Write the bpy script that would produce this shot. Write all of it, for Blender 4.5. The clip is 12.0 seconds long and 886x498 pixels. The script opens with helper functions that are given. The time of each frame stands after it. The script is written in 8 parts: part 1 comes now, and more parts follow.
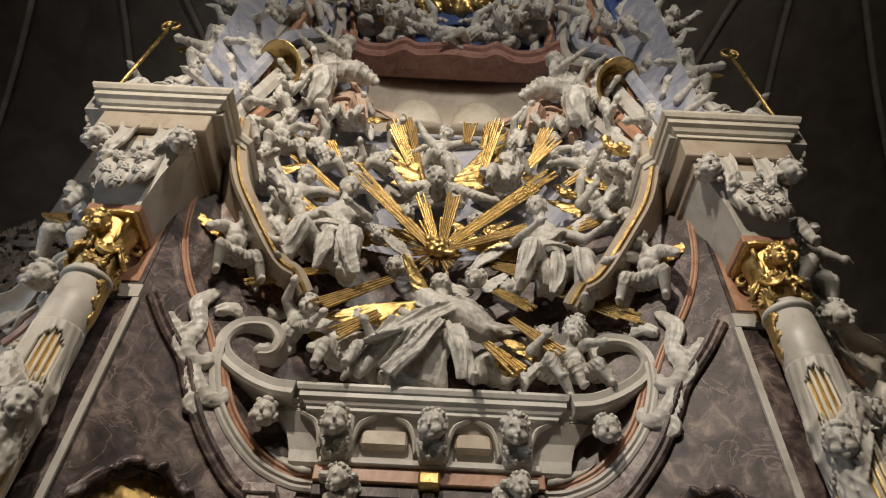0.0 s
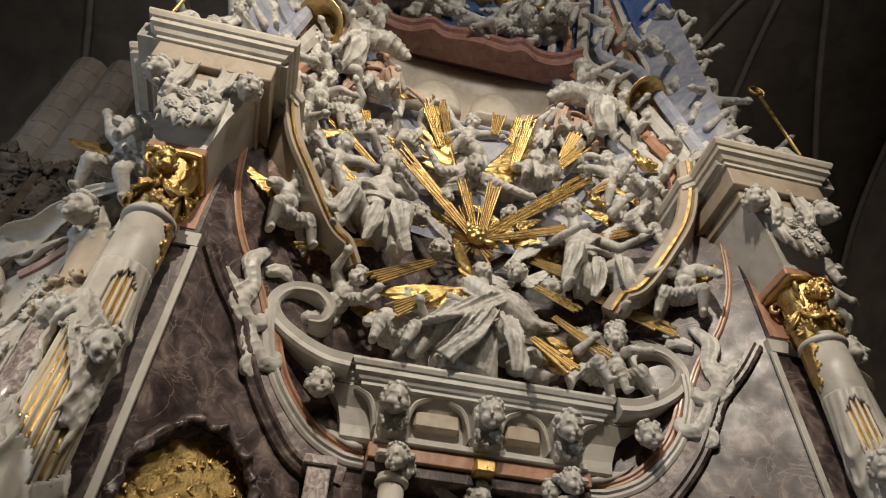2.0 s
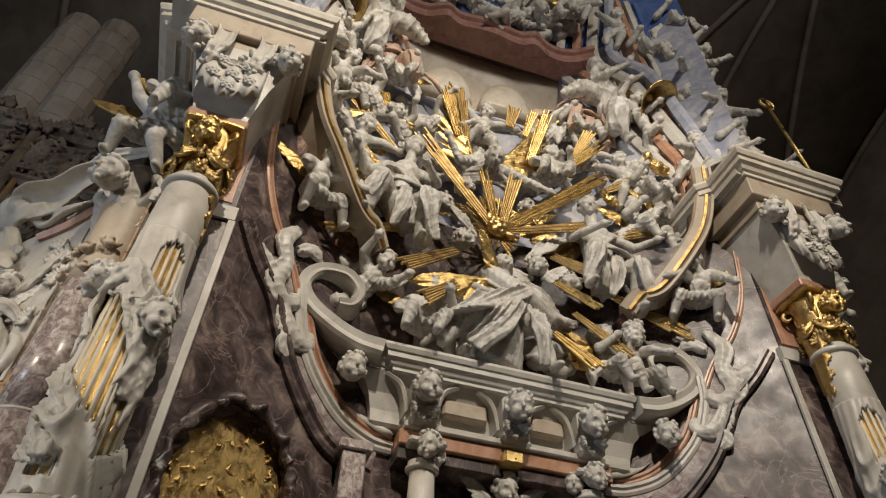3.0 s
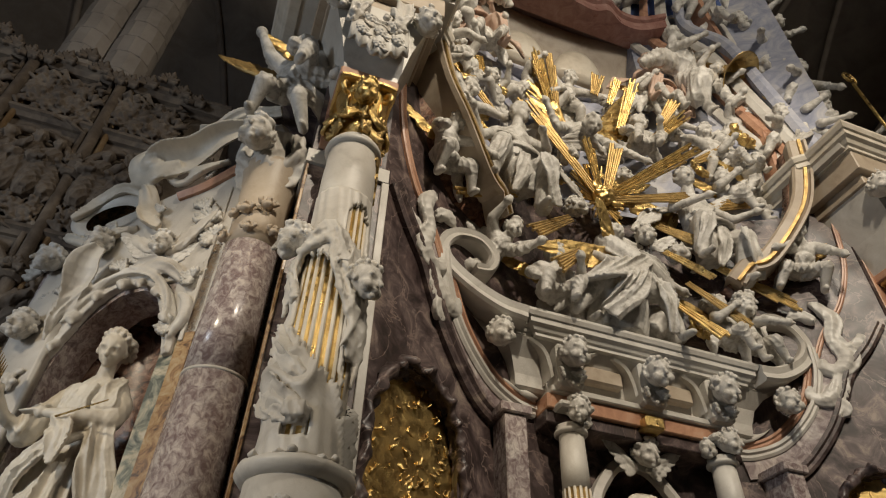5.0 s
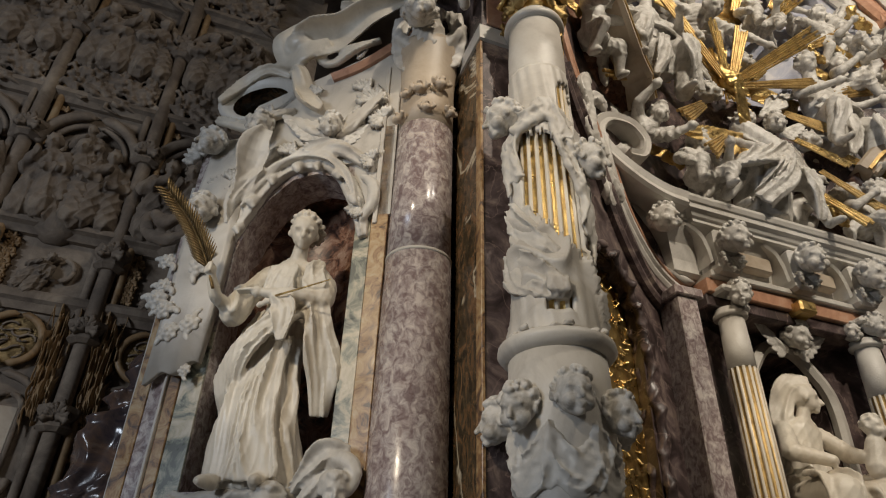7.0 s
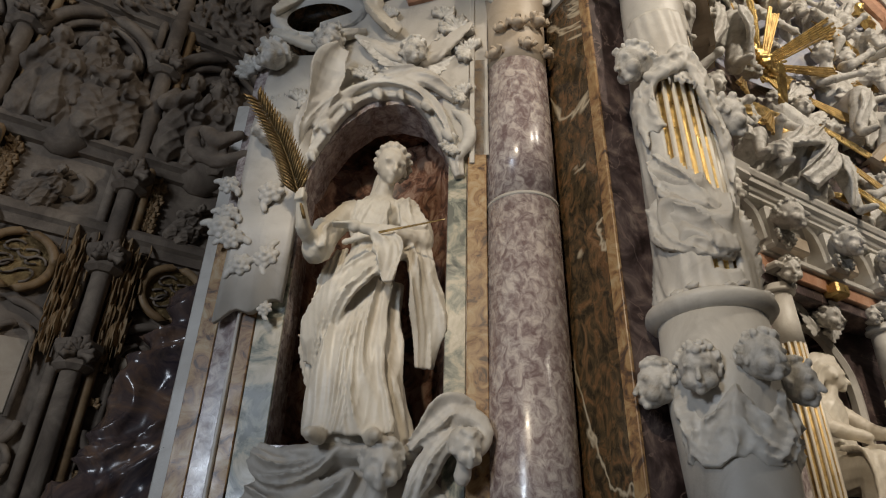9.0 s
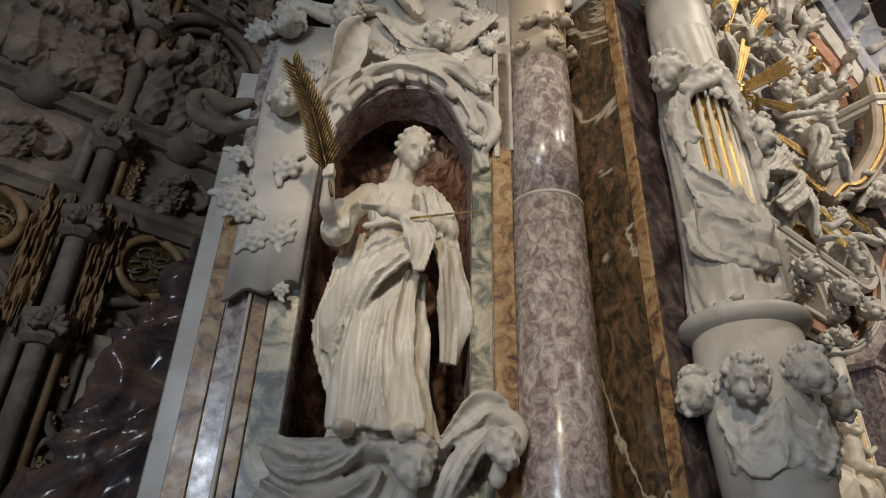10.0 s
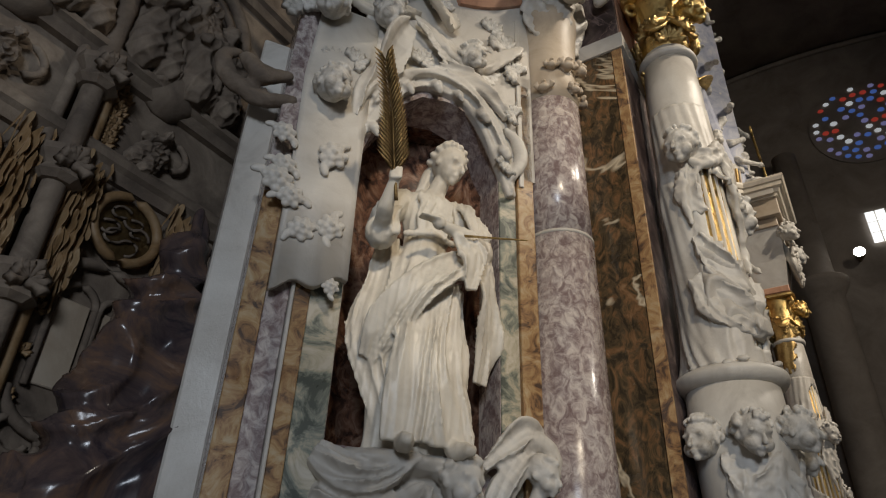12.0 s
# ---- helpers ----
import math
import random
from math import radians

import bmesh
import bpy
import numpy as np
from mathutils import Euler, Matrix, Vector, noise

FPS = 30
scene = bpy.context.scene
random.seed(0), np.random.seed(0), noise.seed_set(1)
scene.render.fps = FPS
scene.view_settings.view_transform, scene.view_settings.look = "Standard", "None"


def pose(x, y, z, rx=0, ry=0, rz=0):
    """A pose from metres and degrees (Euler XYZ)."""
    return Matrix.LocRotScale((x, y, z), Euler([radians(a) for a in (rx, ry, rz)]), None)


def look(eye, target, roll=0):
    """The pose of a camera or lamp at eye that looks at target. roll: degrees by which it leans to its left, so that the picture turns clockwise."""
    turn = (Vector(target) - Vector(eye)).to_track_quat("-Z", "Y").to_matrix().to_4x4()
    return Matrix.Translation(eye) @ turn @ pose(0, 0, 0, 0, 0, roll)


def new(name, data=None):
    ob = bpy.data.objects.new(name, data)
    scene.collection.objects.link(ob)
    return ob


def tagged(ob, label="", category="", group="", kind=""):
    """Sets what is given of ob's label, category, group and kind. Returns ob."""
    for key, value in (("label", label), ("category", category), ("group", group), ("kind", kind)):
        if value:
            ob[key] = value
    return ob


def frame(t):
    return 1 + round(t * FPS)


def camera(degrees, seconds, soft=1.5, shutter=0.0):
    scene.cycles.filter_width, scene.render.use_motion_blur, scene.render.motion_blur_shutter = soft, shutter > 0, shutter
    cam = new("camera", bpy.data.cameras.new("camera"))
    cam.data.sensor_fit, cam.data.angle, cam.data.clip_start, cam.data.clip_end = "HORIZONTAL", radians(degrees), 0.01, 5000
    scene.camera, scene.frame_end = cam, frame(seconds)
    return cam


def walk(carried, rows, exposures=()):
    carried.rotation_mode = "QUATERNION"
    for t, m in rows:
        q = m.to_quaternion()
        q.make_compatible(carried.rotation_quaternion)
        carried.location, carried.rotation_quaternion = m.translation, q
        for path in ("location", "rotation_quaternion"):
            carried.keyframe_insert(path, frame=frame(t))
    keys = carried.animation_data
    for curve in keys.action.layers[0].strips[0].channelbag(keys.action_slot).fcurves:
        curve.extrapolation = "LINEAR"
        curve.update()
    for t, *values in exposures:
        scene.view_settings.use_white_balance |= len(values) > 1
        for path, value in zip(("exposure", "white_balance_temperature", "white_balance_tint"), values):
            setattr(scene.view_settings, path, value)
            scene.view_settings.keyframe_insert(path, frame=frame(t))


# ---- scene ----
cam = camera(67.2, 12.0, 1.1)
METRES, EYE, TILT, LEAN, TURN = 8.0, 1.5, 0.0, 0.0, -0.3
ROWS = [
    (0.0, 0.0, 0.0, 0.0, -1.88, 45.99, -1.81),
    (0.5, -0.047, 0.0015, -0.0, -4.47, 45.89, -1.78),
    (1.0, -0.0933, 0.0046, -0.0002, -6.97, 45.69, -1.72),
    (1.5, -0.1361, 0.0135, -0.0013, -9.76, 45.51, -1.76),
    (2.0, -0.1785, 0.0242, -0.0014, -13.14, 45.02, -1.78),
    (2.5, -0.2203, 0.0355, -0.0006, -16.26, 44.44, -1.81),
    (4.5, -0.3845, 0.0891, -0.0034, -20.34, 42.55, -1.69),
    (5.0, -0.4231, 0.1038, -0.006, -20.33, 41.2, -1.63),
    (5.5, -0.4626, 0.1174, -0.0071, -20.33, 39.25, -1.61),
    (6.0, -0.5005, 0.1345, -0.0119, -20.25, 37.42, -1.57),
    (6.5, -0.5383, 0.1547, -0.0154, -20.32, 35.16, -1.57),
    (7.0, -0.5737, 0.1768, -0.0176, -20.51, 32.65, -1.52),
    (7.5, -0.6058, 0.201, -0.0164, -21.13, 30.7, -1.38),
    (9.5, -0.7186, 0.3106, -0.0115, -34.12, 30.03, -1.54),
    (10.0, -0.7449, 0.3411, -0.0116, -38.59, 30.43, -1.62),
    (10.5, -0.771, 0.3714, -0.0112, -43.11, 30.77, -1.63),
    (11.0, -0.7978, 0.3985, -0.0111, -47.57, 31.16, -1.65),
    (11.5, -0.8262, 0.4233, -0.0091, -52.43, 31.16, -1.75),
    (12.0, -0.8539, 0.4512, -0.0083, -57.94, 31.14, -1.89),
]
walk(cam, [(t, pose(0, 0, EYE, TILT, LEAN, TURN) @ pose(METRES * x, METRES * y, METRES * z, 90 + pitch, roll, yaw)) for t, x, y, z, yaw, pitch, roll in ROWS],
     [(0.0, 0.0, 6500, 10), (4.4, 0.0, 6500, 10), (5.0, -0.05, 6780, 9), (6.1, -0.05, 6780, 9), (6.5, 0.0, 6600, 10), (12.0, 0.0, 6650, 10)])

# ---- world and light ----
world = bpy.data.worlds.new("dim_church")
scene.world = world
world.use_nodes = True
world.node_tree.nodes["Background"].inputs[0].default_value = (0.55, 0.62, 0.8, 1)
world.node_tree.nodes["Background"].inputs[1].default_value = 0.02


def area_lamp(name, eye, target, size, watts, colour):
    data = bpy.data.lights.new(name, "AREA")
    data.shape, data.size, data.energy, data.color = "DISK", size, watts, colour
    ob = new(name, data)
    ob.matrix_world = look(eye, target)
    return ob


# the opening cut in the vault behind the visitor, and the lamps that hang beside it
area_lamp("skylight", (1.5, -5.0, 13.5), (0.3, 5.0, 9.8), 1.6, 480, (1.0, 0.92, 0.8))
area_lamp("side_window", (-11.0, 1.0, 3.6), (-6.4, 6.95, 2.5), 1.6, 215, (0.76, 0.86, 1.0))


def spot_lamp(name, eye, target, degrees, watts, colour):
    data = bpy.data.lights.new(name, "SPOT")
    data.spot_size, data.spot_blend, data.energy, data.color, data.shadow_soft_size = radians(degrees), 0.5, watts, colour, 0.2
    ob = new(name, data)
    ob.matrix_world = look(eye, target)
    return ob


spot_lamp("spotlight_aisle", (-9.5, -0.5, 6.5), (-3.45, 4.95, 3.65), 25, 1320, (1.0, 0.86, 0.66))
spot_lamp("spotlight_vault", (-2.4, -5.0, 12.0), (-0.2, 5.0, 6.8), 46, 4250, (1.0, 0.89, 0.74))

# ---- materials ----


def material(name, rough=0.5, metal=0.0):
    m = bpy.data.materials.new(name)
    m.use_nodes = True
    b = m.node_tree.nodes["Principled BSDF"]
    b.inputs["Roughness"].default_value, b.inputs["Metallic"].default_value = rough, metal
    return m, m.node_tree, b


def noise_node(nt, scale, detail=6.0, rough=0.6, distort=0.0, stretch=None):
    tc = nt.nodes.new("ShaderNodeTexCoord")
    mp = nt.nodes.new("ShaderNodeMapping")
    n = nt.nodes.new("ShaderNodeTexNoise")
    nt.links.new(tc.outputs["Object"], mp.inputs["Vector"])
    if stretch:
        mp.inputs["Scale"].default_value = stretch
    nt.links.new(mp.outputs["Vector"], n.inputs["Vector"])
    for k, v in (("Scale", scale), ("Detail", detail), ("Roughness", rough), ("Distortion", distort)):
        n.inputs[k].default_value = v
    return n


def ramp(nt, src, stops):
    r = nt.nodes.new("ShaderNodeValToRGB")
    while len(r.color_ramp.elements) < len(stops):
        r.color_ramp.elements.new(0.5)
    for e, (p, c) in zip(r.color_ramp.elements, stops):
        e.position, e.color = p, (*c, 1)
    nt.links.new(src, r.inputs["Fac"])
    return r.outputs["Color"]


def blend(nt, fac, a, b, mode="MIX"):
    m = nt.nodes.new("ShaderNodeMix")
    m.data_type, m.blend_type = "RGBA", mode
    for sock, v in ((m.inputs["Factor"], fac), (m.inputs["A"], a), (m.inputs["B"], b)):
        if isinstance(v, bpy.types.NodeSocket):
            nt.links.new(v, sock)
        else:
            sock.default_value = v if isinstance(v, float) else (*v, 1)
    for s in m.inputs:
        if s.type == "RGBA" and s.name == "A":
            if isinstance(a, bpy.types.NodeSocket):
                nt.links.new(a, s)
            else:
                s.default_value = (*a, 1)
        if s.type == "RGBA" and s.name == "B":
            if isinstance(b, bpy.types.NodeSocket):
                nt.links.new(b, s)
            else:
                s.default_value = (*b, 1)
    return [o for o in m.outputs if o.type == "RGBA"][0]


def bump(nt, bsdf, src, strength, dist):
    b = nt.nodes.new("ShaderNodeBump")
    b.inputs["Strength"].default_value, b.inputs["Distance"].default_value = strength, dist
    nt.links.new(src, b.inputs["Height"])
    nt.links.new(b.outputs["Normal"], bsdf.inputs["Normal"])


def stone(name, stops, scale, rough=0.45, grain=0.02, stain=(0.6, 0.55, 0.5), stain_amount=0.35, distort=0.0, veins=None, stretch=None, vein_scale=1.3, bump_amount=0.25):
    """A stone with a mottled body, a larger stain, optional thin veins and a fine relief."""
    m, nt, b = material(name, rough)
    body = ramp(nt, noise_node(nt, scale, 9, 0.65, distort, stretch).outputs["Fac"], stops)
    big = ramp(nt, noise_node(nt, scale * 0.23, 4, 0.6, 0.5).outputs["Fac"], [(0.38, (1, 1, 1)), (0.7, stain)])
    colour = blend(nt, stain_amount, body, big, "MULTIPLY")
    if veins:
        v = noise_node(nt, vein_scale, 5, 0.55, 1.2)
        line = nt.nodes.new("ShaderNodeMath")
        line.operation = "SUBTRACT"
        nt.links.new(v.outputs["Fac"], line.inputs[0])
        line.inputs[1].default_value = 0.5
        ab = nt.nodes.new("ShaderNodeMath")
        ab.operation = "ABSOLUTE"
        nt.links.new(line.outputs[0], ab.inputs[0])
        mask = ramp(nt, ab.outputs[0], [(0.0, (1, 1, 1)), (0.012, (0, 0, 0))])
        colour = blend(nt, mask, colour, veins)
    nt.links.new(colour, b.inputs["Base Color"])
    fine = noise_node(nt, 55, 5, 0.7)
    nt.links.new(ramp(nt, noise_node(nt, scale * 0.6, 5).outputs["Fac"], [(0.3, (rough - 0.12,) * 3), (0.75, (min(1, rough + 0.18),) * 3)]), b.inputs["Roughness"])
    bump(nt, b, fine.outputs["Fac"], bump_amount, grain)
    return m


M_WHITE = stone("white_marble", [(0.25, (0.4, 0.37, 0.33)), (0.45, (0.58, 0.55, 0.5)), (0.8, (0.7, 0.68, 0.63))], 3.2, 0.44, 0.006, (0.5, 0.45, 0.4), 0.7, 0.8, bump_amount=0.35)
M_STATUE = stone("aged_white_marble", [(0.3, (0.28, 0.255, 0.22)), (0.42, (0.5, 0.475, 0.43)), (0.52, (0.62, 0.595, 0.55)), (0.75, (0.76, 0.735, 0.69))], 10.0, 0.5, 0.008, (0.5, 0.46, 0.42), 0.45, 0.5, bump_amount=0.4)
M_CREAM = stone("cream_alabaster", [(0.25, (0.5, 0.45, 0.37)), (0.55, (0.68, 0.63, 0.54)), (0.8, (0.74, 0.69, 0.6))], 5.0, 0.45, 0.004, (0.7, 0.6, 0.5), 0.4, 0.5, bump_amount=0.2)
M_TAN = stone("tan_limestone", [(0.25, (0.32, 0.25, 0.18)), (0.5, (0.46, 0.38, 0.29)), (0.8, (0.56, 0.49, 0.4))], 3.0, 0.45, 0.004, (0.55, 0.48, 0.42), 0.6, 0.6, bump_amount=0.3)
M_BROWN = stone("purple_brown_marble", [(0.36, (0.026, 0.017, 0.016)), (0.46, (0.06, 0.041, 0.039)), (0.52, (0.1, 0.072, 0.07)), (0.58, (0.155, 0.115, 0.106)), (0.66, (0.29, 0.23, 0.19))], 4.2, 0.42, 0.002, (0.55, 0.45, 0.42), 0.6, 0.9, veins=(0.22, 0.16, 0.14), vein_scale=2.0, bump_amount=0.08)
M_PINK = stone("mottled_pink_marble", [(0.38, (0.2, 0.148, 0.146)), (0.47, (0.31, 0.258, 0.25)), (0.54, (0.42, 0.37, 0.35)), (0.63, (0.56, 0.505, 0.465))], 19, 0.24, 0.001, (0.72, 0.62, 0.6), 0.5, 0.9, bump_amount=0.05, stretch=(1, 1, 0.8))
M_VIOLET = stone("pale_violet_marble", [(0.38, (0.17, 0.125, 0.124)), (0.47, (0.27, 0.22, 0.215)), (0.54, (0.37, 0.32, 0.305)), (0.63, (0.5, 0.45, 0.41))], 7.0, 0.55, 0.001, (0.7, 0.6, 0.58), 0.5, 1.0, bump_amount=0.05)
M_SIENNA = stone("yellow_sienna_marble", [(0.38, (0.08, 0.05, 0.035)), (0.46, (0.27, 0.15, 0.07)), (0.55, (0.4, 0.26, 0.125)), (0.66, (0.46, 0.36, 0.23))], 9.0, 0.38, 0.001, (0.6, 0.5, 0.4), 0.5, 1.0, bump_amount=0.05)
M_ORANGE = stone("salmon_marble", [(0.3, (0.33, 0.16, 0.1)), (0.55, (0.5, 0.28, 0.18)), (0.8, (0.56, 0.4, 0.3))], 5.0, 0.35, 0.001, (0.7, 0.6, 0.55), 0.4, 1.0, bump_amount=0.05)
M_RED = stone("red_marble", [(0.3, (0.25, 0.12, 0.1)), (0.5, (0.38, 0.2, 0.165)), (0.75, (0.5, 0.33, 0.28))], 5.0, 0.35, 0.001, (0.7, 0.6, 0.55), 0.4, 1.0, bump_amount=0.05)
M_DARK = stone("dark_breccia_marble", [(0.4, (0.035, 0.026, 0.016)), (0.5, (0.09, 0.062, 0.033)), (0.58, (0.16, 0.085, 0.04)), (0.72, (0.25, 0.15, 0.08))], 12.0, 0.2, 0.001, (0.55, 0.5, 0.45), 0.5, 1.5, veins=(0.5, 0.42, 0.3), vein_scale=0.55, bump_amount=0.04, stretch=(1, 1, 0.6))
M_GREEN = stone("grey_green_marble", [(0.4, (0.09, 0.1, 0.085)), (0.48, (0.26, 0.27, 0.22)), (0.54, (0.45, 0.4, 0.3)), (0.64, (0.58, 0.53, 0.44))], 5.0, 0.36, 0.001, (0.75, 0.7, 0.6), 0.5, 1.2, bump_amount=0.05)
M_NICHE = stone("rust_marble", [(0.4, (0.06, 0.035, 0.027)), (0.5, (0.2, 0.1, 0.065)), (0.6, (0.33, 0.22, 0.16))], 8.0, 0.3, 0.001, (0.6, 0.5, 0.45), 0.5, 1.5, bump_amount=0.05)
M_BLUEGREY = stone("blue_grey_paint", [(0.3, (0.2, 0.22, 0.3)), (0.5, (0.36, 0.37, 0.44)), (0.7, (0.55, 0.53, 0.52))], 3.0, 0.6, 0.002, (0.7, 0.7, 0.75), 0.4, 1.0, bump_amount=0.1)
M_BLUE = stone("blue_paint", [(0.3, (0.03, 0.06, 0.2)), (0.6, (0.08, 0.14, 0.34)), (0.8, (0.2, 0.26, 0.4))], 4.0, 0.6, 0.002, (0.6, 0.6, 0.7), 0.4, 1.0, bump_amount=0.1)
M_FLESH = stone("tinted_stucco", [(0.3, (0.42, 0.28, 0.21)), (0.6, (0.58, 0.43, 0.34)), (0.8, (0.62, 0.5, 0.42))], 4.0, 0.5, 0.003, (0.7, 0.6, 0.55), 0.4, 0.5, bump_amount=0.2)
M_GOTHIC = stone("weathered_limestone", [(0.25, (0.07, 0.052, 0.039)), (0.5, (0.19, 0.147, 0.11)), (0.78, (0.37, 0.3, 0.225))], 3.5, 0.8, 0.008, (0.5, 0.46, 0.44), 0.6, 0.6, bump_amount=0.5)
M_GILTSTONE = stone("gilded_limestone", [(0.3, (0.12, 0.07, 0.03)), (0.5, (0.27, 0.165, 0.075)), (0.8, (0.38, 0.29, 0.18))], 6.0, 0.6, 0.006, (0.6, 0.55, 0.5), 0.5, 0.5, bump_amount=0.4)
M_VAULT = stone("sooty_vault_stone", [(0.3, (0.25, 0.215, 0.185)), (0.55, (0.38, 0.33, 0.285)), (0.8, (0.48, 0.42, 0.37))], 0.9, 0.9, 0.02, (0.6, 0.55, 0.5), 0.5, 0.5, bump_amount=0.4)
M_FLOOR = stone("grey_paving", [(0.3, (0.16, 0.15, 0.14)), (0.55, (0.25, 0.24, 0.22)), (0.8, (0.32, 0.3, 0.28))], 1.5, 0.6, 0.004)
M_ROCK = stone("dark_polished_rock", [(0.35, (0.03, 0.024, 0.03)), (0.5, (0.085, 0.06, 0.055)), (0.62, (0.15, 0.09, 0.06)), (0.75, (0.28, 0.2, 0.15))], 2.2, 0.18, 0.003, (0.6, 0.55, 0.6), 0.5, 2.5, bump_amount=0.1)


def gilt(name, base, rough, worn):
    m, nt, b = material(name, rough, 1.0)
    c = ramp(nt, noise_node(nt, 9, 6, 0.65).outputs["Fac"], [(0.3, worn), (0.5, base), (0.8, tuple(min(1, 1.12 * v) for v in base))])
    nt.links.new(c, b.inputs["Base Color"])
    nt.links.new(ramp(nt, noise_node(nt, 14, 4).outputs["Fac"], [(0.3, (rough - 0.1,) * 3), (0.7, (rough + 0.2,) * 3)]), b.inputs["Roughness"])
    bump(nt, b, noise_node(nt, 22, 6, 0.7).outputs["Fac"], 0.5, 0.02)
    return m


M_GOLD = gilt("gilding", (0.66, 0.47, 0.19), 0.34, (0.33, 0.21, 0.08))
M_OLDGOLD = gilt("dull_gilding", (0.5, 0.35, 0.15), 0.44, (0.26, 0.17, 0.07))
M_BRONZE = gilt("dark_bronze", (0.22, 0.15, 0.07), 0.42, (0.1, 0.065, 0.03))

# ---- shaping helpers ----
UP = Vector((0, 0, 1))


def mesh_of(name, verts, faces, mats, index=None, smooth=True):
    me = bpy.data.meshes.new(name)
    me.from_pydata([tuple(v) for v in verts], [], [tuple(f) for f in faces])
    for m in mats if isinstance(mats, (list, tuple)) else [mats]:
        me.materials.append(m)
    if index is not None:
        me.polygons.foreach_set("material_index", np.asarray(index, dtype=np.int32))
    me.polygons.foreach_set("use_smooth", [smooth] * len(me.polygons))
    me.update()
    return me


def put(name, me, m=None, parent=None, label="", category="", group="", kind=""):
    ob = new(name, me)
    if m is not None:
        ob.matrix_basis = m
    if parent is not None:
        ob.parent = parent
    return tagged(ob, label, category, group, kind)


def root(name, at, label, category, group="", kind=""):
    ob = new(name)
    ob.location = at
    ob.empty_display_size = 0.1
    return tagged(ob, label, category, group, kind)


def part(name, me, parent, label="", m=None):
    """A mesh in world coordinates (or at m) hung under a thing."""
    ob = put(name, me, m, None, label)
    ob.parent = parent
    bpy_inverse = Matrix.Translation(-Vector(parent.location))
    ob.matrix_parent_inverse = bpy_inverse
    return ob


class Shape:
    """Collects vertices and faces of simple closed solids."""

    def __init__(self):
        self.v, self.f, self.k = [], [], []
        self.kind = 0

    def add(self, verts, faces):
        o = len(self.v)
        self.v += [tuple(map(float, p)) for p in verts]
        self.f += [tuple(o + i for i in f) for f in faces]
        self.k += [self.kind] * len(faces)
        return self

    def box(self, x0, y0, z0, x1, y1, z1, bev=0.0):
        x0, x1 = min(x0, x1), max(x0, x1)
        b = bev
        if not b:
            v = [(x, y, z) for z in (z0, z1) for x, y in ((x0, y0), (x1, y0), (x1, y1), (x0, y1))]
            return self.add(v, [(3, 2, 1, 0), (4, 5, 6, 7), (0, 1, 5, 4), (1, 2, 6, 5), (2, 3, 7, 6), (3, 0, 4, 7)])
        rings = []
        for z, i in ((z0, b), (z0 + b, 0), (z1 - b, 0), (z1, b)):
            rings.append([(x, y, z) for x, y in ((x0 + b, y0 + i), (x1 - b, y0 + i), (x1 - i, y0 + b), (x1 - i, y1 - b), (x1 - b, y1 - i), (x0 + b, y1 - i), (x0 + i, y1 - b), (x0 + i, y0 + b))])
        return self.loft(rings)

    def loft(self, rings, closed=True, caps=True):
        n = len(rings[0])
        v = [p for r in rings for p in r]
        f = []
        for i in range(len(rings) - 1):
            for j in range(n if closed else n - 1):
                a, b = i * n + j, i * n + (j + 1) % n
                f.append((a, b, b + n, a + n))
        if caps:
            f += [tuple(reversed(range(n))), tuple(range((len(rings) - 1) * n, len(rings) * n))]
        return self.add(v, f)

    def lathe(self, x, y, profile, n=32, start=0.0, wave=None):
        """profile: (radius, z) from low to high."""
        rings = []
        for r, z in profile:
            ring = []
            for j in range(n):
                a = start + 2 * math.pi * j / n
                q = r * (wave(a, z) if wave else 1)
                ring.append((x + q * math.cos(a), y + q * math.sin(a), z))
            rings.append(ring)
        return self.loft(rings)

    def sweep(self, path, outs, ups, profile, caps=True):
        rings = []
        for p, a, b in zip(path, outs, ups):
            rings.append([p + a * o + b * u for o, u in profile])
        return self.loft(rings, True, caps)

    def plan_moulding(self, pts, profile, closed=False):
        """Sweep a profile (out, up) along a plan line of (x, y, z), out to the right of the way."""
        P = [Vector(p) for p in pts]
        outs = []
        for i in range(len(P)):
            dirs = []
            if i > 0 or closed:
                dirs.append((P[i] - P[i - 1]).normalized())
            if i < len(P) - 1 or closed:
                dirs.append((P[(i + 1) % len(P)] - P[i]).normalized())
            ns = [Vector((d.y, -d.x, 0)) for d in dirs]
            n = sum(ns, Vector()).normalized()
            outs.append(n / max(0.35, n.dot(ns[0])))
        if closed:
            P, outs = P + [P[0]], outs + [outs[0]]
        return self.sweep(P, outs, [UP] * len(P), profile)

    def tube(self, pts, radii, n=8, flat=1.0):
        P = [Vector(p) for p in pts]
        rings = []
        ref = UP
        for i, p in enumerate(P):
            t = (P[min(i + 1, len(P) - 1)] - P[max(i - 1, 0)]).normalized()
            if abs(t.dot(ref)) > 0.95:
                ref = Vector((1, 0, 0))
            a = t.cross(ref).normalized()
            b = a.cross(t)
            r = radii[i] if isinstance(radii, (list, tuple)) else radii
            rings.append([p + a * (r * math.cos(2 * math.pi * j / n)) + b * (r * flat * math.sin(2 * math.pi * j / n)) for j in range(n)])
        return self.loft(rings)

    def mirror(self):
        s = Shape()
        s.v = [(-x, y, z) for x, y, z in self.v]
        s.f = [tuple(reversed(f)) for f in self.f]
        s.k = list(self.k)
        return s

    def mesh(self, name, mats, smooth=False):
        me = mesh_of(name, self.v, self.f, mats, self.k, smooth)
        return me


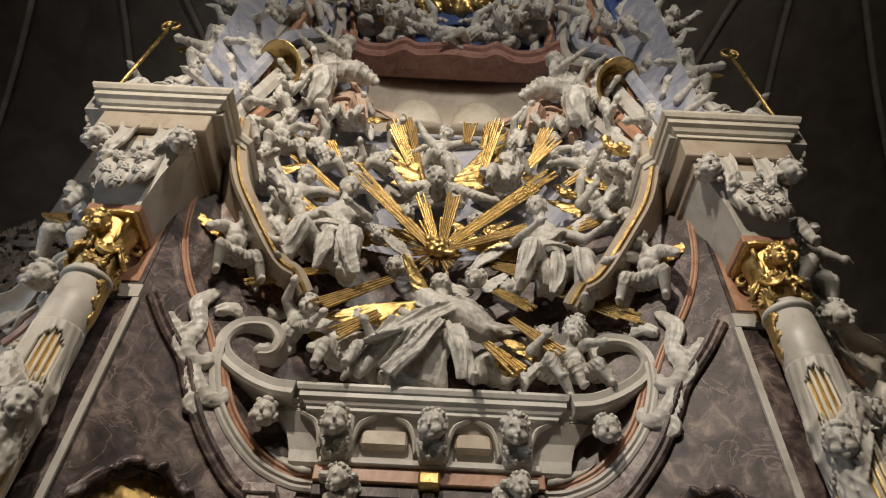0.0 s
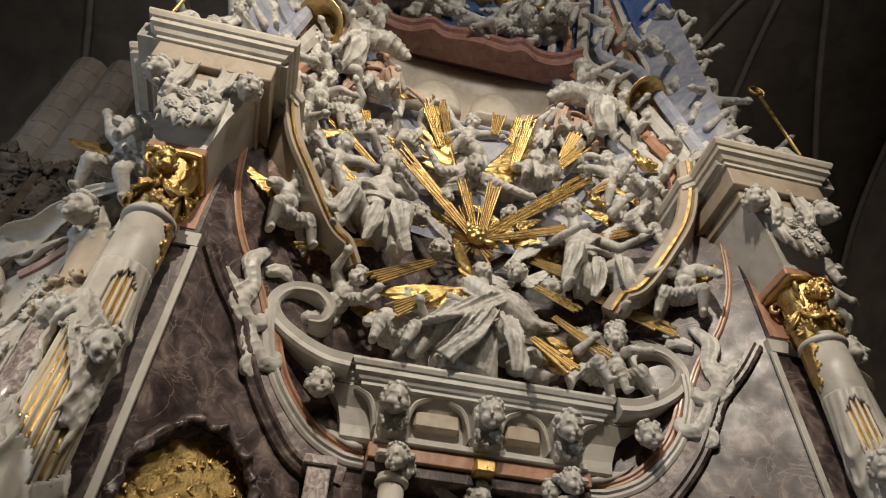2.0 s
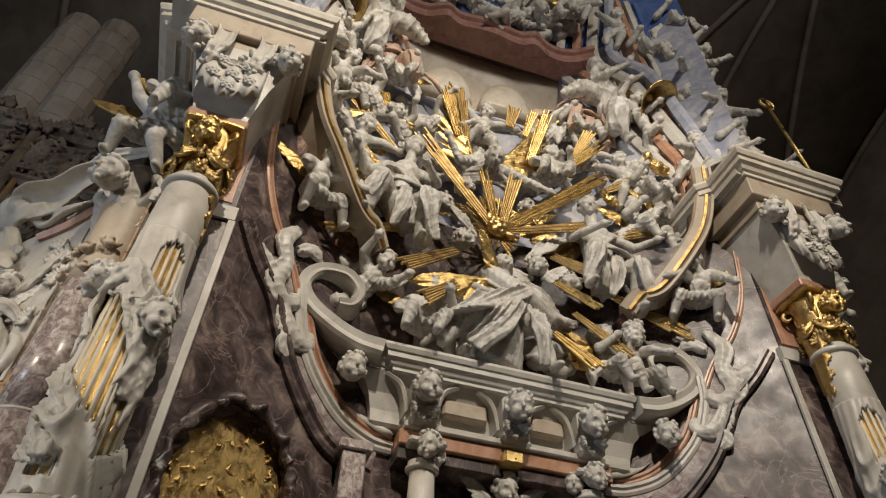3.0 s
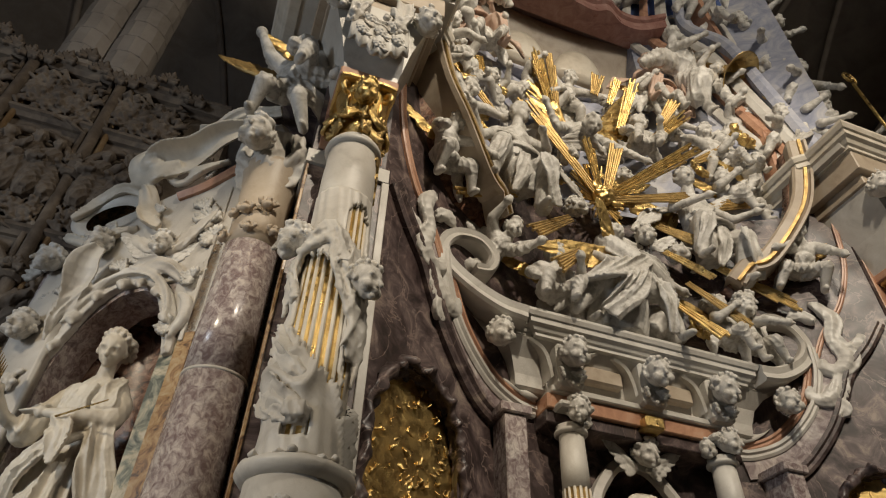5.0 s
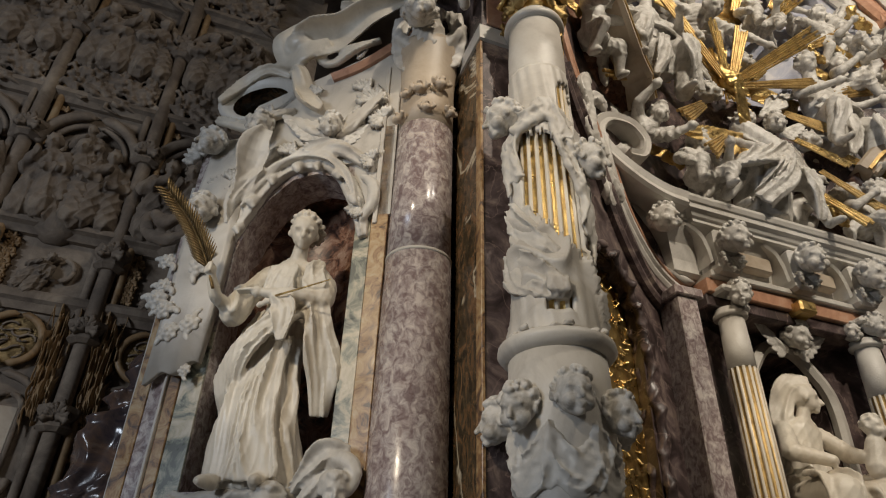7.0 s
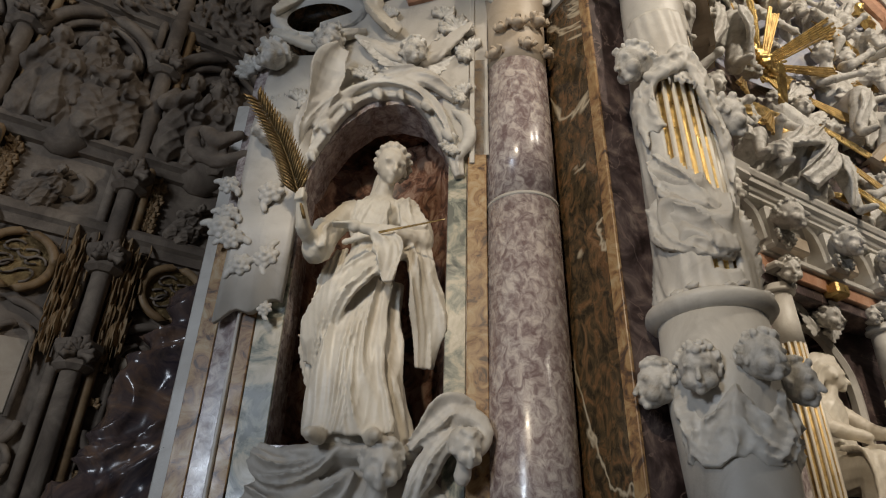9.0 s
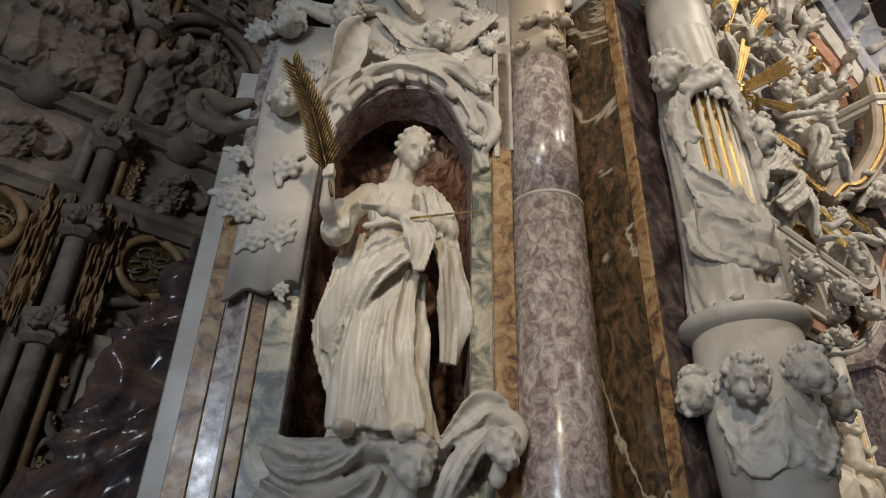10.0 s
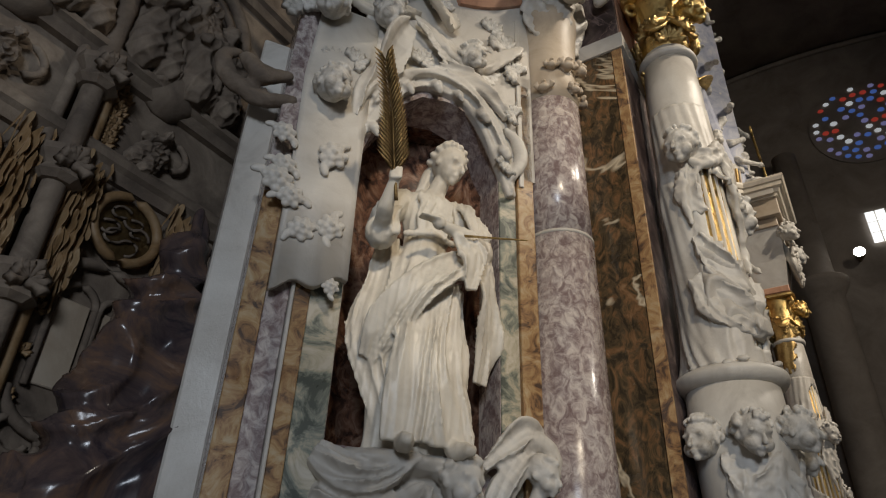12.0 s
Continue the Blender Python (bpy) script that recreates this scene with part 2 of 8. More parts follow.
def sided(shape, s):
    return shape if s < 0 else shape.mirror()


def curve(pts, n=8):
    """A smooth line through points of any dimension (Catmull-Rom)."""
    P = [np.array(p, float) for p in pts]
    P = [2 * P[0] - P[1]] + P + [2 * P[-1] - P[-2]]
    out = []
    for i in range(1, len(P) - 2):
        for k in range(n):
            t = k / n
            out.append(0.5 * (2 * P[i] + (P[i + 1] - P[i - 1]) * t + (2 * P[i - 1] - 5 * P[i] + 4 * P[i + 1] - P[i + 2]) * t * t + (3 * P[i] - P[i - 1] - 3 * P[i + 1] + P[i + 2]) * t ** 3))
    out.append(P[-2])
    return [Vector(p) for p in out]


def wall_y(x):
    """The concave lower wall."""
    return 5.5 - 0.147 * x * x


def high_y(x):
    """The concave upper wall, behind the glory."""
    return 5.95 - 0.2 * x * x


def on_wall(shape, pts, profile, off=0.0, y=wall_y, n=8):
    """A moulding along a line of (x, z) on a concave wall; the profile is (out of the wall, across)."""
    C = curve(pts, n)
    P = [Vector((c[0], y(c[0]) - off, c[1])) for c in C]
    outs, ups = [], []
    for i, p in enumerate(P):
        t = (P[min(i + 1, len(P) - 1)] - P[max(i - 1, 0)]).normalized()
        d = (y(p.x + 0.01) - y(p.x - 0.01)) / 0.02
        nrm = Vector((d, -1, 0)).normalized()
        outs.append(nrm)
        ups.append(nrm.cross(t).normalized())
    return shape.sweep(P, outs, ups, profile)


def grid_wall(x0, x1, z0, z1, y, thick, hole=None, step=0.06):
    nx, nz = max(1, round((x1 - x0) / step)), max(1, round((z1 - z0) / step))
    s = Shape()
    v = []
    for back in (0, thick):
        for k in range(nz + 1):
            for i in range(nx + 1):
                x = x0 + (x1 - x0) * i / nx
                v.append((x, y(x) + back, z0 + (z1 - z0) * k / nz))
    N = (nx + 1) * (nz + 1)
    at = lambda i, k, b: b * N + k * (nx + 1) + i
    cells = set()
    for k in range(nz):
        for i in range(nx):
            cx, cz = x0 + (x1 - x0) * (i + 0.5) / nx, z0 + (z1 - z0) * (k + 0.5) / nz
            if not (hole and hole(cx, cz)):
                cells.add((i, k))
    f = []
    for i, k in cells:
        f.append((at(i, k, 0), at(i + 1, k, 0), at(i + 1, k + 1, 0), at(i, k + 1, 0)))
        f.append((at(i, k, 1), at(i, k + 1, 1), at(i + 1, k + 1, 1), at(i + 1, k, 1)))
        for (di, dk), (a, b) in (((-1, 0), ((0, 0), (0, 1))), ((1, 0), ((1, 1), (1, 0))), ((0, -1), ((1, 0), (0, 0))), ((0, 1), ((0, 1), (1, 1)))):
            if (i + di, k + dk) not in cells:
                p, q = (i + a[0], k + a[1]), (i + b[0], k + b[1])
                f.append((at(*p, 0), at(*q, 0), at(*q, 1), at(*p, 1)))
    return s.add(v, f)


# ---- clay: sculpted figures ----
_b = bmesh.new()
bmesh.ops.create_icosphere(_b, subdivisions=2, radius=1)
ICO_V = np.array([v.co[:] for v in _b.verts])
ICO_F = [tuple(v.index for v in f.verts) for f in _b.faces]
_b.free()


def unit(v):
    v = np.asarray(v, float)
    return v / (np.linalg.norm(v) + 1e-9)


def folds(P, d, freq, amp, seed):
    """Ridged cloth folds that run along d, warped."""
    r = np.random.RandomState(seed)
    d = unit(d)
    a = unit(np.cross(d, (0.3, 0.9, 0.2)))
    b = np.cross(d, a)
    w = sum(0.35 * np.sin(P @ (r.normal(size=3) * k) + r.uniform(0, 6)) for k in (3, 5, 8))
    f1 = np.sin(math.pi * (freq * (P @ a) + w + 0.4 * freq * (P @ d)))
    f2 = np.sin(math.pi * (0.8 * freq * (P @ b) - w - 0.3 * freq * (P @ d)))
    v = (1 - np.abs(f1)) ** 1.6 + 0.8 * (1 - np.abs(f2)) ** 1.6
    return amp * (v - 0.55)


def lumps(P, freq, amp, seed):
    r = np.random.RandomState(seed)
    v = 0
    for k in (1, 1.9, 3.7):
        v = v + np.abs(sum(np.sin(P @ (unit(r.normal(size=3)) * freq * k * 3) + r.uniform(0, 6)) for _ in range(3))) / (3 * k)
    return amp * (v - 0.6)


def tube_wall(cx, cy, a0, a1, z0, z1, radius, thick, hole, da=4.0, dz=0.03):
    """A torn sleeve round a column: angles in degrees, radius(angle, z), cells with hole(angle, z) left out."""
    na, nz = round((a1 - a0) / da), round((z1 - z0) / dz)
    V, at = [], {}
    for b in (0, 1):
        for k in range(nz + 1):
            for i in range(na + 1):
                a, z = a0 + (a1 - a0) * i / na, z0 + (z1 - z0) * k / nz
                r = radius(a, z) - b * thick
                at[i, k, b] = len(V)
                V.append((cx + r * math.cos(radians(a)), cy + r * math.sin(radians(a)), z))
    cells = {(i, k) for i in range(na) for k in range(nz) if not hole(a0 + (a1 - a0) * (i + 0.5) / na, z0 + (z1 - z0) * (k + 0.5) / nz)}
    F = []
    for i, k in cells:
        F.append((at[i, k, 0], at[i + 1, k, 0], at[i + 1, k + 1, 0], at[i, k + 1, 0]))
        for (di, dk), (p, q) in (((-1, 0), ((0, 0), (0, 1))), ((1, 0), ((1, 1), (1, 0))), ((0, -1), ((1, 0), (0, 0))), ((0, 1), ((0, 1), (1, 1)))):
            if (i + di, k + dk) not in cells:
                u, v = (i + p[0], k + p[1]), (i + q[0], k + q[1])
                F.append((at[u[0], u[1], 0], at[v[0], v[1], 0], at[v[0], v[1], 1], at[u[0], u[1], 1]))
    return Shape().add(V, F)


class Clay:
    def __init__(self, seed=0):
        self.v, self.f, self.n = [], [], 0
        self.dents, self.bare, self.gold = [], [], None
        self.rng = np.random.RandomState(seed)

    def _add(self, V, F):
        self.v.append(V)
        self.f += [tuple(self.n + i for i in f) for f in F]
        self.n += len(V)

    def ell(self, c, r, R=None):
        r = np.array(r if np.ndim(r) else (r, r, r), float)
        V = ICO_V * r
        if R is not None:
            V = V @ R
        self._add(V + np.array(c, float), ICO_F)
        return self

    def cap(self, a, b, ra, rb, n=12):
        a, b = np.array(a, float), np.array(b, float)
        t = unit(b - a)
        s = unit(np.cross(t, (0.21, 0.13, 0.97) if abs(t[2]) < 0.9 else (1, 0.1, 0)))
        u = np.cross(t, s)
        rings = [(a, ra, e) for e in (-80, -45, 0)] + [(b, rb, e) for e in (0, 45, 80)]
        V = []
        for c, r, e in rings:
            e = math.radians(e)
            for j in range(n):
                q = 2 * math.pi * j / n
                V.append(c + t * (r * math.sin(e)) + (s * math.cos(q) + u * math.sin(q)) * (r * math.cos(e)))
        F = []
        for i in range(len(rings) - 1):
            for j in range(n):
                F.append((i * n + j, i * n + (j + 1) % n, (i + 1) * n + (j + 1) % n, (i + 1) * n + j))
        F += [tuple(reversed(range(n))), tuple(range((len(rings) - 1) * n, len(rings) * n))]
        self._add(np.array(V), F)
        return self

    def robe(self, rows, ridges, seed, amp=0.04, n=72, width=(0.09, 0.2), lean=0.0):
        """A robe of stacked ovals (z, cx, cy, a, b, fold depth) with long folds that fan out downwards."""
        r = np.random.RandomState(seed)
        C = curve(rows, 6)
        th = np.linspace(0, 2 * math.pi, n, endpoint=False)
        at0, drift, wid, hgt = r.uniform(0, 2 * math.pi, ridges), r.uniform(-0.9, 0.9, ridges) + lean, r.uniform(*width, ridges), r.uniform(0.5, 1.2, ridges)
        at0 = np.linspace(0, 2 * math.pi, ridges, endpoint=False) + r.uniform(-0.12, 0.12, ridges)
        z0, z1 = rows[0][0], rows[-1][0]
        V = []
        for q in C:
            z, cx, cy, a, b, k = q
            t = (z1 - z) / (z1 - z0)
            rad = np.zeros(n)
            for i in range(ridges):
                d = (th - at0[i] - drift[i] * t * 0.6 - 0.12 * math.sin(7 * t + i) + math.pi) % (2 * math.pi) - math.pi
                rad += hgt[i] * np.exp(-(d / wid[i]) ** 2)
            rad = (rad - 0.5) * amp * k
            for j in range(n):
                V.append((cx + (a + rad[j]) * math.cos(th[j]), cy + (b + rad[j]) * math.sin(th[j]), z))
        m = len(C)
        F = [(i * n + j, i * n + (j + 1) % n, (i + 1) * n + (j + 1) % n, (i + 1) * n + j) for i in range(m - 1) for j in range(n)]
        F += [tuple(reversed(range(n))), tuple(range((m - 1) * n, m * n))]
        self._add(np.array(V), F)
        return self

    def band(self, pts, widths, normals=(0, -1, 0), waves=4, amp=0.02, seed=0, thick=0.028, n=30, curl=0.0):
        """A strip of cloth along a line, gathered into folds that run its length."""
        if np.ndim(normals) == 1:
            normals = [normals] * len(pts)
        C = np.array([list(q) for q in curve([(*p, w, *m) for p, w, m in zip(pts, widths, normals)], 8)])
        P, W, N = C[:, :3], C[:, 3], C[:, 4:7]
        r = np.random.RandomState(seed)
        ph = r.uniform(0, 6, 5)
        rings = []
        for i in range(len(P)):
            q = i / (len(P) - 1)
            t = unit(P[min(i + 1, len(P) - 1)] - P[max(i - 1, 0)])
            a = unit(np.cross(N[i], t))
            o = np.cross(t, a)
            s = np.linspace(-1, 1, n)
            w = s * (1 + 0.15 * math.sin(5 * q + ph[0])) + 0.3 * math.sin(3.0 * q + ph[1]) + 0.22 * np.sin(2.6 * s + ph[4] + 2 * q)
            h = (1 - np.abs(np.sin(math.pi * 0.5 * waves * w + ph[2]))) ** 1.3 * 1.5 + 0.5 * np.sin(1.3 * waves * w + ph[3] + 2.5 * q) + 0.35 * np.sin(9 * q + 2 * s + ph[4])
            h = amp * h * (0.62 + 0.42 * np.sin(3.1 * s + ph[3] + 3.5 * q)) * (0.55 + 0.45 * math.sin(math.pi * (0.15 + 0.8 * q))) - curl * s * s * W[i]
            edge = 1 + 0.07 * np.sin(11 * q + 3 * np.sign(s) + ph[0])
            front = P[i] + np.outer(s * 0.5 * max(0.02, W[i]) * edge, a) + np.outer(h, o)
            rings.append(np.concatenate([front, front[::-1] - o * thick]))
        m, k = len(rings), 2 * n
        F = [(i * k + j, i * k + (j + 1) % k, (i + 1) * k + (j + 1) % k, (i + 1) * k + j) for i in range(m - 1) for j in range(k)]
        F += [tuple(reversed(range(k))), tuple(range((m - 1) * k, m * k))]
        self._add(np.concatenate(rings), F)
        return self

    def chain(self, pts, radii):
        for i in range(len(pts) - 1):
            self.cap(pts[i], pts[i + 1], radii[i], radii[i + 1])
        return self

    def head(self, c, R, fwd=(0, -1, 0), up=(0, 0, 1), baby=True, curls=26, hair=True, neck=True):
        c = np.array(c, float)
        f = unit(fwd)
        s = unit(np.cross(up, f))
        u = np.cross(f, s)
        M = np.array([s, f, u])
        at = lambda x, y, z: c + R * (x * s + y * f + z * u)
        self.ell(at(0, -0.05, 0.12), (0.8 * R, 0.95 * R, 0.93 * R), M)
        self.ell(at(0, 0.33, -0.28), (0.6 * R, 0.56 * R, 0.68 * R), M)
        self.ell(at(0, 0.66, -0.8), 0.2 * R if baby else 0.22 * R)
        if baby:
            for k in (-1, 1):
                self.ell(at(0.36 * k, 0.5, -0.42), 0.36 * R)
        self.cap(at(0, 0.88, 0.08), at(0, 1.08, -0.28), 0.08 * R, (0.14 if baby else 0.16) * R, 8)
        self.ell(at(0, 0.84, -0.52), (0.22 * R, 0.12 * R, 0.08 * R), M)
        self.ell(at(0, 0.82, -0.63), (0.17 * R, 0.12 * R, 0.07 * R), M)
        self.cap(at(-0.45, 0.68, 0.2), at(0.45, 0.68, 0.2), 0.12 * R, 0.12 * R, 8)
        for k in (-1, 1):
            self.dents.append((at(0.32 * k, 0.84, -0.03), 0.17 * R, (0.075 if baby else 0.13) * R))
            self.ell(at(0.8 * k, 0.0, -0.15), (0.1 * R, 0.17 * R, 0.22 * R), M)
        if hair:
            made = 0
            while made < curls:
                d = unit(self.rng.normal(size=3))
                if (d[1] > 0.25 and d[2] < 0.62) or d[2] < -0.3 or (d[1] > 0.0 and d[2] < 0.15):
                    continue
                q = self.rng.uniform(0.1, 0.17) * R
                self.ell(at(0.88 * d[0], -0.05 + 1.0 * d[1], 0.16 + 1.0 * d[2]), (q * self.rng.uniform(0.8, 1.4), q, 1.2 * q))
                made += 1
        if neck:
            self.cap(at(0, -0.1, -0.6), at(0, -0.25, -1.45), 0.42 * R, 0.5 * R)
        self.bare.append((c, 1.35 * R))
        return self

    def body(self, J, baby=True, w=1.0):
        """J: pelvis, chest, head, fwd, and elbow/hand/knee/foot pairs."""
        p, c = np.array(J["pelvis"], float), np.array(J["chest"], float)
        side = unit(J.get("side", (1, 0, 0)))
        k = (0.13, 0.1, 0.075, 0.05, 0.085, 0.06) if baby else (0.2, 0.13, 0.062, 0.042, 0.09, 0.06)
        self.cap(p, c, (0.115 if baby else 0.15) * w, (0.12 if baby else 0.165) * w)
        if baby:
            self.ell((p + c) / 2 + unit(J.get("front", (0, -1, 0))) * 0.035, 0.125)
        for e, h, s in ((J["elbows"][0], J["grips"][0], -1), (J["elbows"][1], J["grips"][1], 1)):
            sh = c + side * (s * k[0] * w) + np.array((0, 0, 0.05))
            self.cap(c, sh, 0.1 * w, k[2] * 1.1)
            self.cap(sh, e, k[2] * 1.05, k[2] * 0.85)
            self.cap(e, h, k[2] * 0.85, k[3] * 0.8)
            q = np.array(h, float) + unit(np.array(h, float) - np.array(e, float)) * 0.04
            self.ell(q, k[3] * 1.15)
            for g in (-1, 0, 1):
                self.cap(q, q + unit(np.array(h, float) - np.array(e, float)) * 0.055 + side * 0.022 * g, k[3] * 0.5, k[3] * 0.3, 8)
            self.bare.append((q, 0.12))
        for kn, ft, s in ((J["knees"][0], J["feet"][0], -1), (J["knees"][1], J["feet"][1], 1)):
            hip = p + side * (s * k[1] * 0.8)
            self.cap(hip, kn, k[4] * 1.2, k[4] * 0.85)
            self.cap(kn, ft, k[4] * 0.9, k[5] * 0.75)
            d = unit(J.get("toes", (0, -1, -0.2)))
            self.cap(ft, np.array(ft, float) + d * (0.08 if baby else 0.14), k[5] * 0.75, k[5] * 0.55)
        self.head(J["head"], 0.125 if baby else 0.12, J.get("fwd", (0, -1, -0.1)), J.get("up", (0, 0, 1)), baby, 60 if baby else 64)
        self.cap(c, J["head"], 0.07, 0.06)
        return self

    def wing(self, at, tip, n=9, width=0.3, normal=(0, -1, 0), kind=1):
        """A wing of overlapping feathers from its root to its tip; kind 0 is carved with the body, 1 is gilded."""
        at, tip, nrm = np.array(at, float), np.array(tip, float), unit(normal)
        d = tip - at
        L = np.linalg.norm(d)
        d = d / L
        b = np.cross(nrm, d)
        if kind:
            self.gold = self.gold or Clay(1)
        to = self.gold if kind else self
        for row, (len_k, lift) in enumerate(((1.0, 0.0), (0.6, 0.016), (0.34, 0.03))):
            for i in range(n):
                t = i / (n - 1)
                base = at + d * (L * 0.55 * t * (1 - 0.15 * row)) + b * (0.04 * math.sin(3 * t))
                ang = 1.15 * (1 - t) ** 1.2 + 0.05
                way = d * math.cos(ang) - b * math.sin(ang)
                ln = (0.42 + 0.5 * t) * L * len_k
                acr = unit(np.cross(nrm, way))
                hw = width * 0.15 * (1 - 0.25 * row)
                c = base + way * (ln * 0.5) + nrm * (lift + 0.004 * (i % 2))
                tw = 0.35 * (1 if i % 2 else -1) * (0.4 + 0.6 * kind)
                to.ell(c, (hw, 0.013, ln * 0.52), np.array([acr * math.cos(tw) + nrm * math.sin(tw), nrm * math.cos(tw) - acr * math.sin(tw), way]))
        to.cap(at, at + d * L * 0.55, 0.035, 0.02)
        return self

    def bake(self, name, voxel, mats, disp=None, smooth=3):
        me = bpy.data.meshes.new("clay")
        me.from_pydata(np.concatenate(self.v).tolist(), [], self.f)
        ob = bpy.data.objects.new("clay", me)
        scene.collection.objects.link(ob)
        r = ob.modifiers.new("r", "REMESH")
        r.mode, r.voxel_size, r.adaptivity = "VOXEL", voxel, 0.0
        s = ob.modifiers.new("s", "SMOOTH")
        s.factor, s.iterations = 0.5, smooth
        ev = ob.evaluated_get(bpy.context.evaluated_depsgraph_get())
        got = ev.to_mesh()
        n = len(got.vertices)
        P = np.empty(n * 3)
        got.vertices.foreach_get("co", P)
        P = P.reshape(-1, 3)
        N = np.empty(n * 3)
        got.vertex_normals.foreach_get("vector", N)
        N = N.reshape(-1, 3)
        faces = [tuple(p.vertices) for p in got.polygons]
        ev.to_mesh_clear()
        bpy.data.objects.remove(ob)
        bpy.data.meshes.remove(me)
        off = np.zeros(n)
        if disp:
            off = disp(P)
            for c, rad in self.bare:
                dist = np.linalg.norm(P - c, axis=1)
                off = off * np.clip((dist - rad * 0.8) / (rad * 0.5), 0, 1)
        for c, rad, depth in self.dents:
            off = off - depth * np.exp(-(np.linalg.norm(P - c, axis=1) / rad) ** 2)
        P = P + N * off[:, None]
        v, k = P.tolist(), [0] * len(faces)
        if self.gold:
            g = self.gold.bake("gold", min(voxel, 0.014), [M_GOLD], None, 1)
            v += [q.co[:] for q in g.vertices]
            more = [tuple(i + n for i in q.vertices) for q in g.polygons]
            faces += more
            k += [1] * len(more)
            bpy.data.meshes.remove(g)
        return mesh_of(name, v, faces, mats, k)

# ---- figure meshes (each a single sculpted mesh) ----
SG = [M_STATUE, M_GOLD]


def putto(name, J, seed, wings=0, cloth=True, voxel=0.0115):
    c = Clay(seed)
    c.body(J, True)
    p = np.array(J["pelvis"])
    if cloth:
        c.chain([p + (-0.16, -0.06, 0.02), p + (0, -0.13, -0.03), p + (0.17, -0.04, 0.03), p + (0.3, 0.06, -0.1), p + (0.34, 0.05, -0.28)], [0.05, 0.06, 0.07, 0.08, 0.03])
    if wings:
        ch = np.array(J["chest"])
        c.wing(ch + (0.06, 0.1, 0.05), ch + (0.4, 0.2, 0.22), 7, 0.4, kind=wings - 1)
        c.wing(ch + (-0.06, 0.1, 0.05), ch + (-0.4, 0.2, 0.22), 7, 0.4, (0, 1, 0), kind=wings - 1)
    return c.bake(name, voxel, SG, lambda P: folds(P, (1, 0, -0.6), 16, 0.012, seed) * (np.abs(P[:, 2] - p[2]) < 0.14))


PUTTI = [
    putto("putto_seated", dict(pelvis=(0, 0, 0.1), chest=(0.02, 0, 0.36), head=(0.06, -0.04, 0.6), fwd=(0.5, -1, -0.2), elbows=((-0.27, -0.06, 0.26), (0.3, -0.1, 0.28)),
          grips=((-0.3, -0.2, 0.12), (0.2, -0.28, 0.4)), knees=((-0.18, -0.26, 0.12), (0.16, -0.28, 0.1)), feet=((-0.24, -0.26, -0.14), (0.06, -0.3, -0.14))), 3, 2),
    putto("putto_flying", dict(pelvis=(0.1, 0.1, 0.0), chest=(-0.1, -0.02, 0.17), head=(-0.24, -0.1, 0.34), fwd=(-0.5, -1, -0.3), up=(-0.3, 0, 1), side=(0.5, -0.2, 0.6), elbows=((-0.3, -0.1, 0.02), (0.0, -0.2, 0.4)),
          grips=((-0.48, -0.18, 0.08), (-0.14, -0.34, 0.5)), knees=((0.24, -0.1, -0.2), (0.36, 0.08, 0.0)), feet=((0.42, 0.05, -0.34), (0.6, 0.12, 0.06)), toes=(0.5, 0, -0.4)), 5, 1),
    putto("putto_reaching", dict(pelvis=(0, 0, 0), chest=(0.06, -0.03, 0.26), head=(0.1, -0.1, 0.5), fwd=(-0.4, -1, -0.5), elbows=((-0.2, -0.1, 0.42), (0.34, -0.06, 0.34)),
          grips=((-0.3, -0.16, 0.64), (0.5, -0.14, 0.22)), knees=((-0.12, -0.22, -0.14), (0.16, -0.14, -0.22)), feet=((-0.22, -0.08, -0.36), (0.22, 0.02, -0.46))), 8, 0),
    putto("putto_climbing", dict(pelvis=(0, 0, 0), chest=(-0.08, -0.1, 0.24), head=(-0.02, -0.22, 0.44), fwd=(0.7, -0.8, -0.35), elbows=((-0.3, -0.2, 0.16), (0.14, -0.3, 0.2)),
          grips=((-0.36, -0.32, 0.0), (0.3, -0.38, 0.12)), knees=((-0.2, -0.22, -0.1), (0.22, -0.2, -0.02)), feet=((-0.14, -0.05, -0.32), (0.34, -0.1, -0.26))), 11, 2),
]


def cherub_head(name, seed, fwd, wings, voxel=0.0078, ruff=False):
    c = Clay(seed)
    c.head((0, -0.06, 0), 0.135, fwd, (0, 0, 1), True, 80, neck=False)
    if ruff:
        for i in range(9):
            a = math.radians(200 + 140 * i / 8)
            c.ell((0.17 * math.cos(a), 0.02, 0.15 * math.sin(a) - 0.06), (0.06, 0.05, 0.07))
    if wings:
        for s in (-1, 1):
            c.wing((0.07 * s, 0.04, -0.1), (0.36 * s, 0.0, 0.1), 7, 0.32, (0, -s, 0), kind=wings - 1)
    return c.bake(name, voxel, SG, None, 1)


HEADS = [cherub_head("cherub_head_a", 21, (0.15, -1, -0.25), 1), cherub_head("cherub_head_b", 22, (-0.4, -1, -0.35), 1), cherub_head("cherub_head_c", 23, (0.5, -1, -0.05), 0),
         cherub_head("cherub_head_d", 24, (-0.1, -1, -0.1), 2), cherub_head("cherub_head_e", 25, (0.1, -1, -0.2), 0, ruff=False), cherub_head("cherub_head_f", 26, (-0.35, -1, -0.3), 0, ruff=False), cherub_head("cherub_head_g", 27, (0.3, -1, -0.5), 0, ruff=False)]


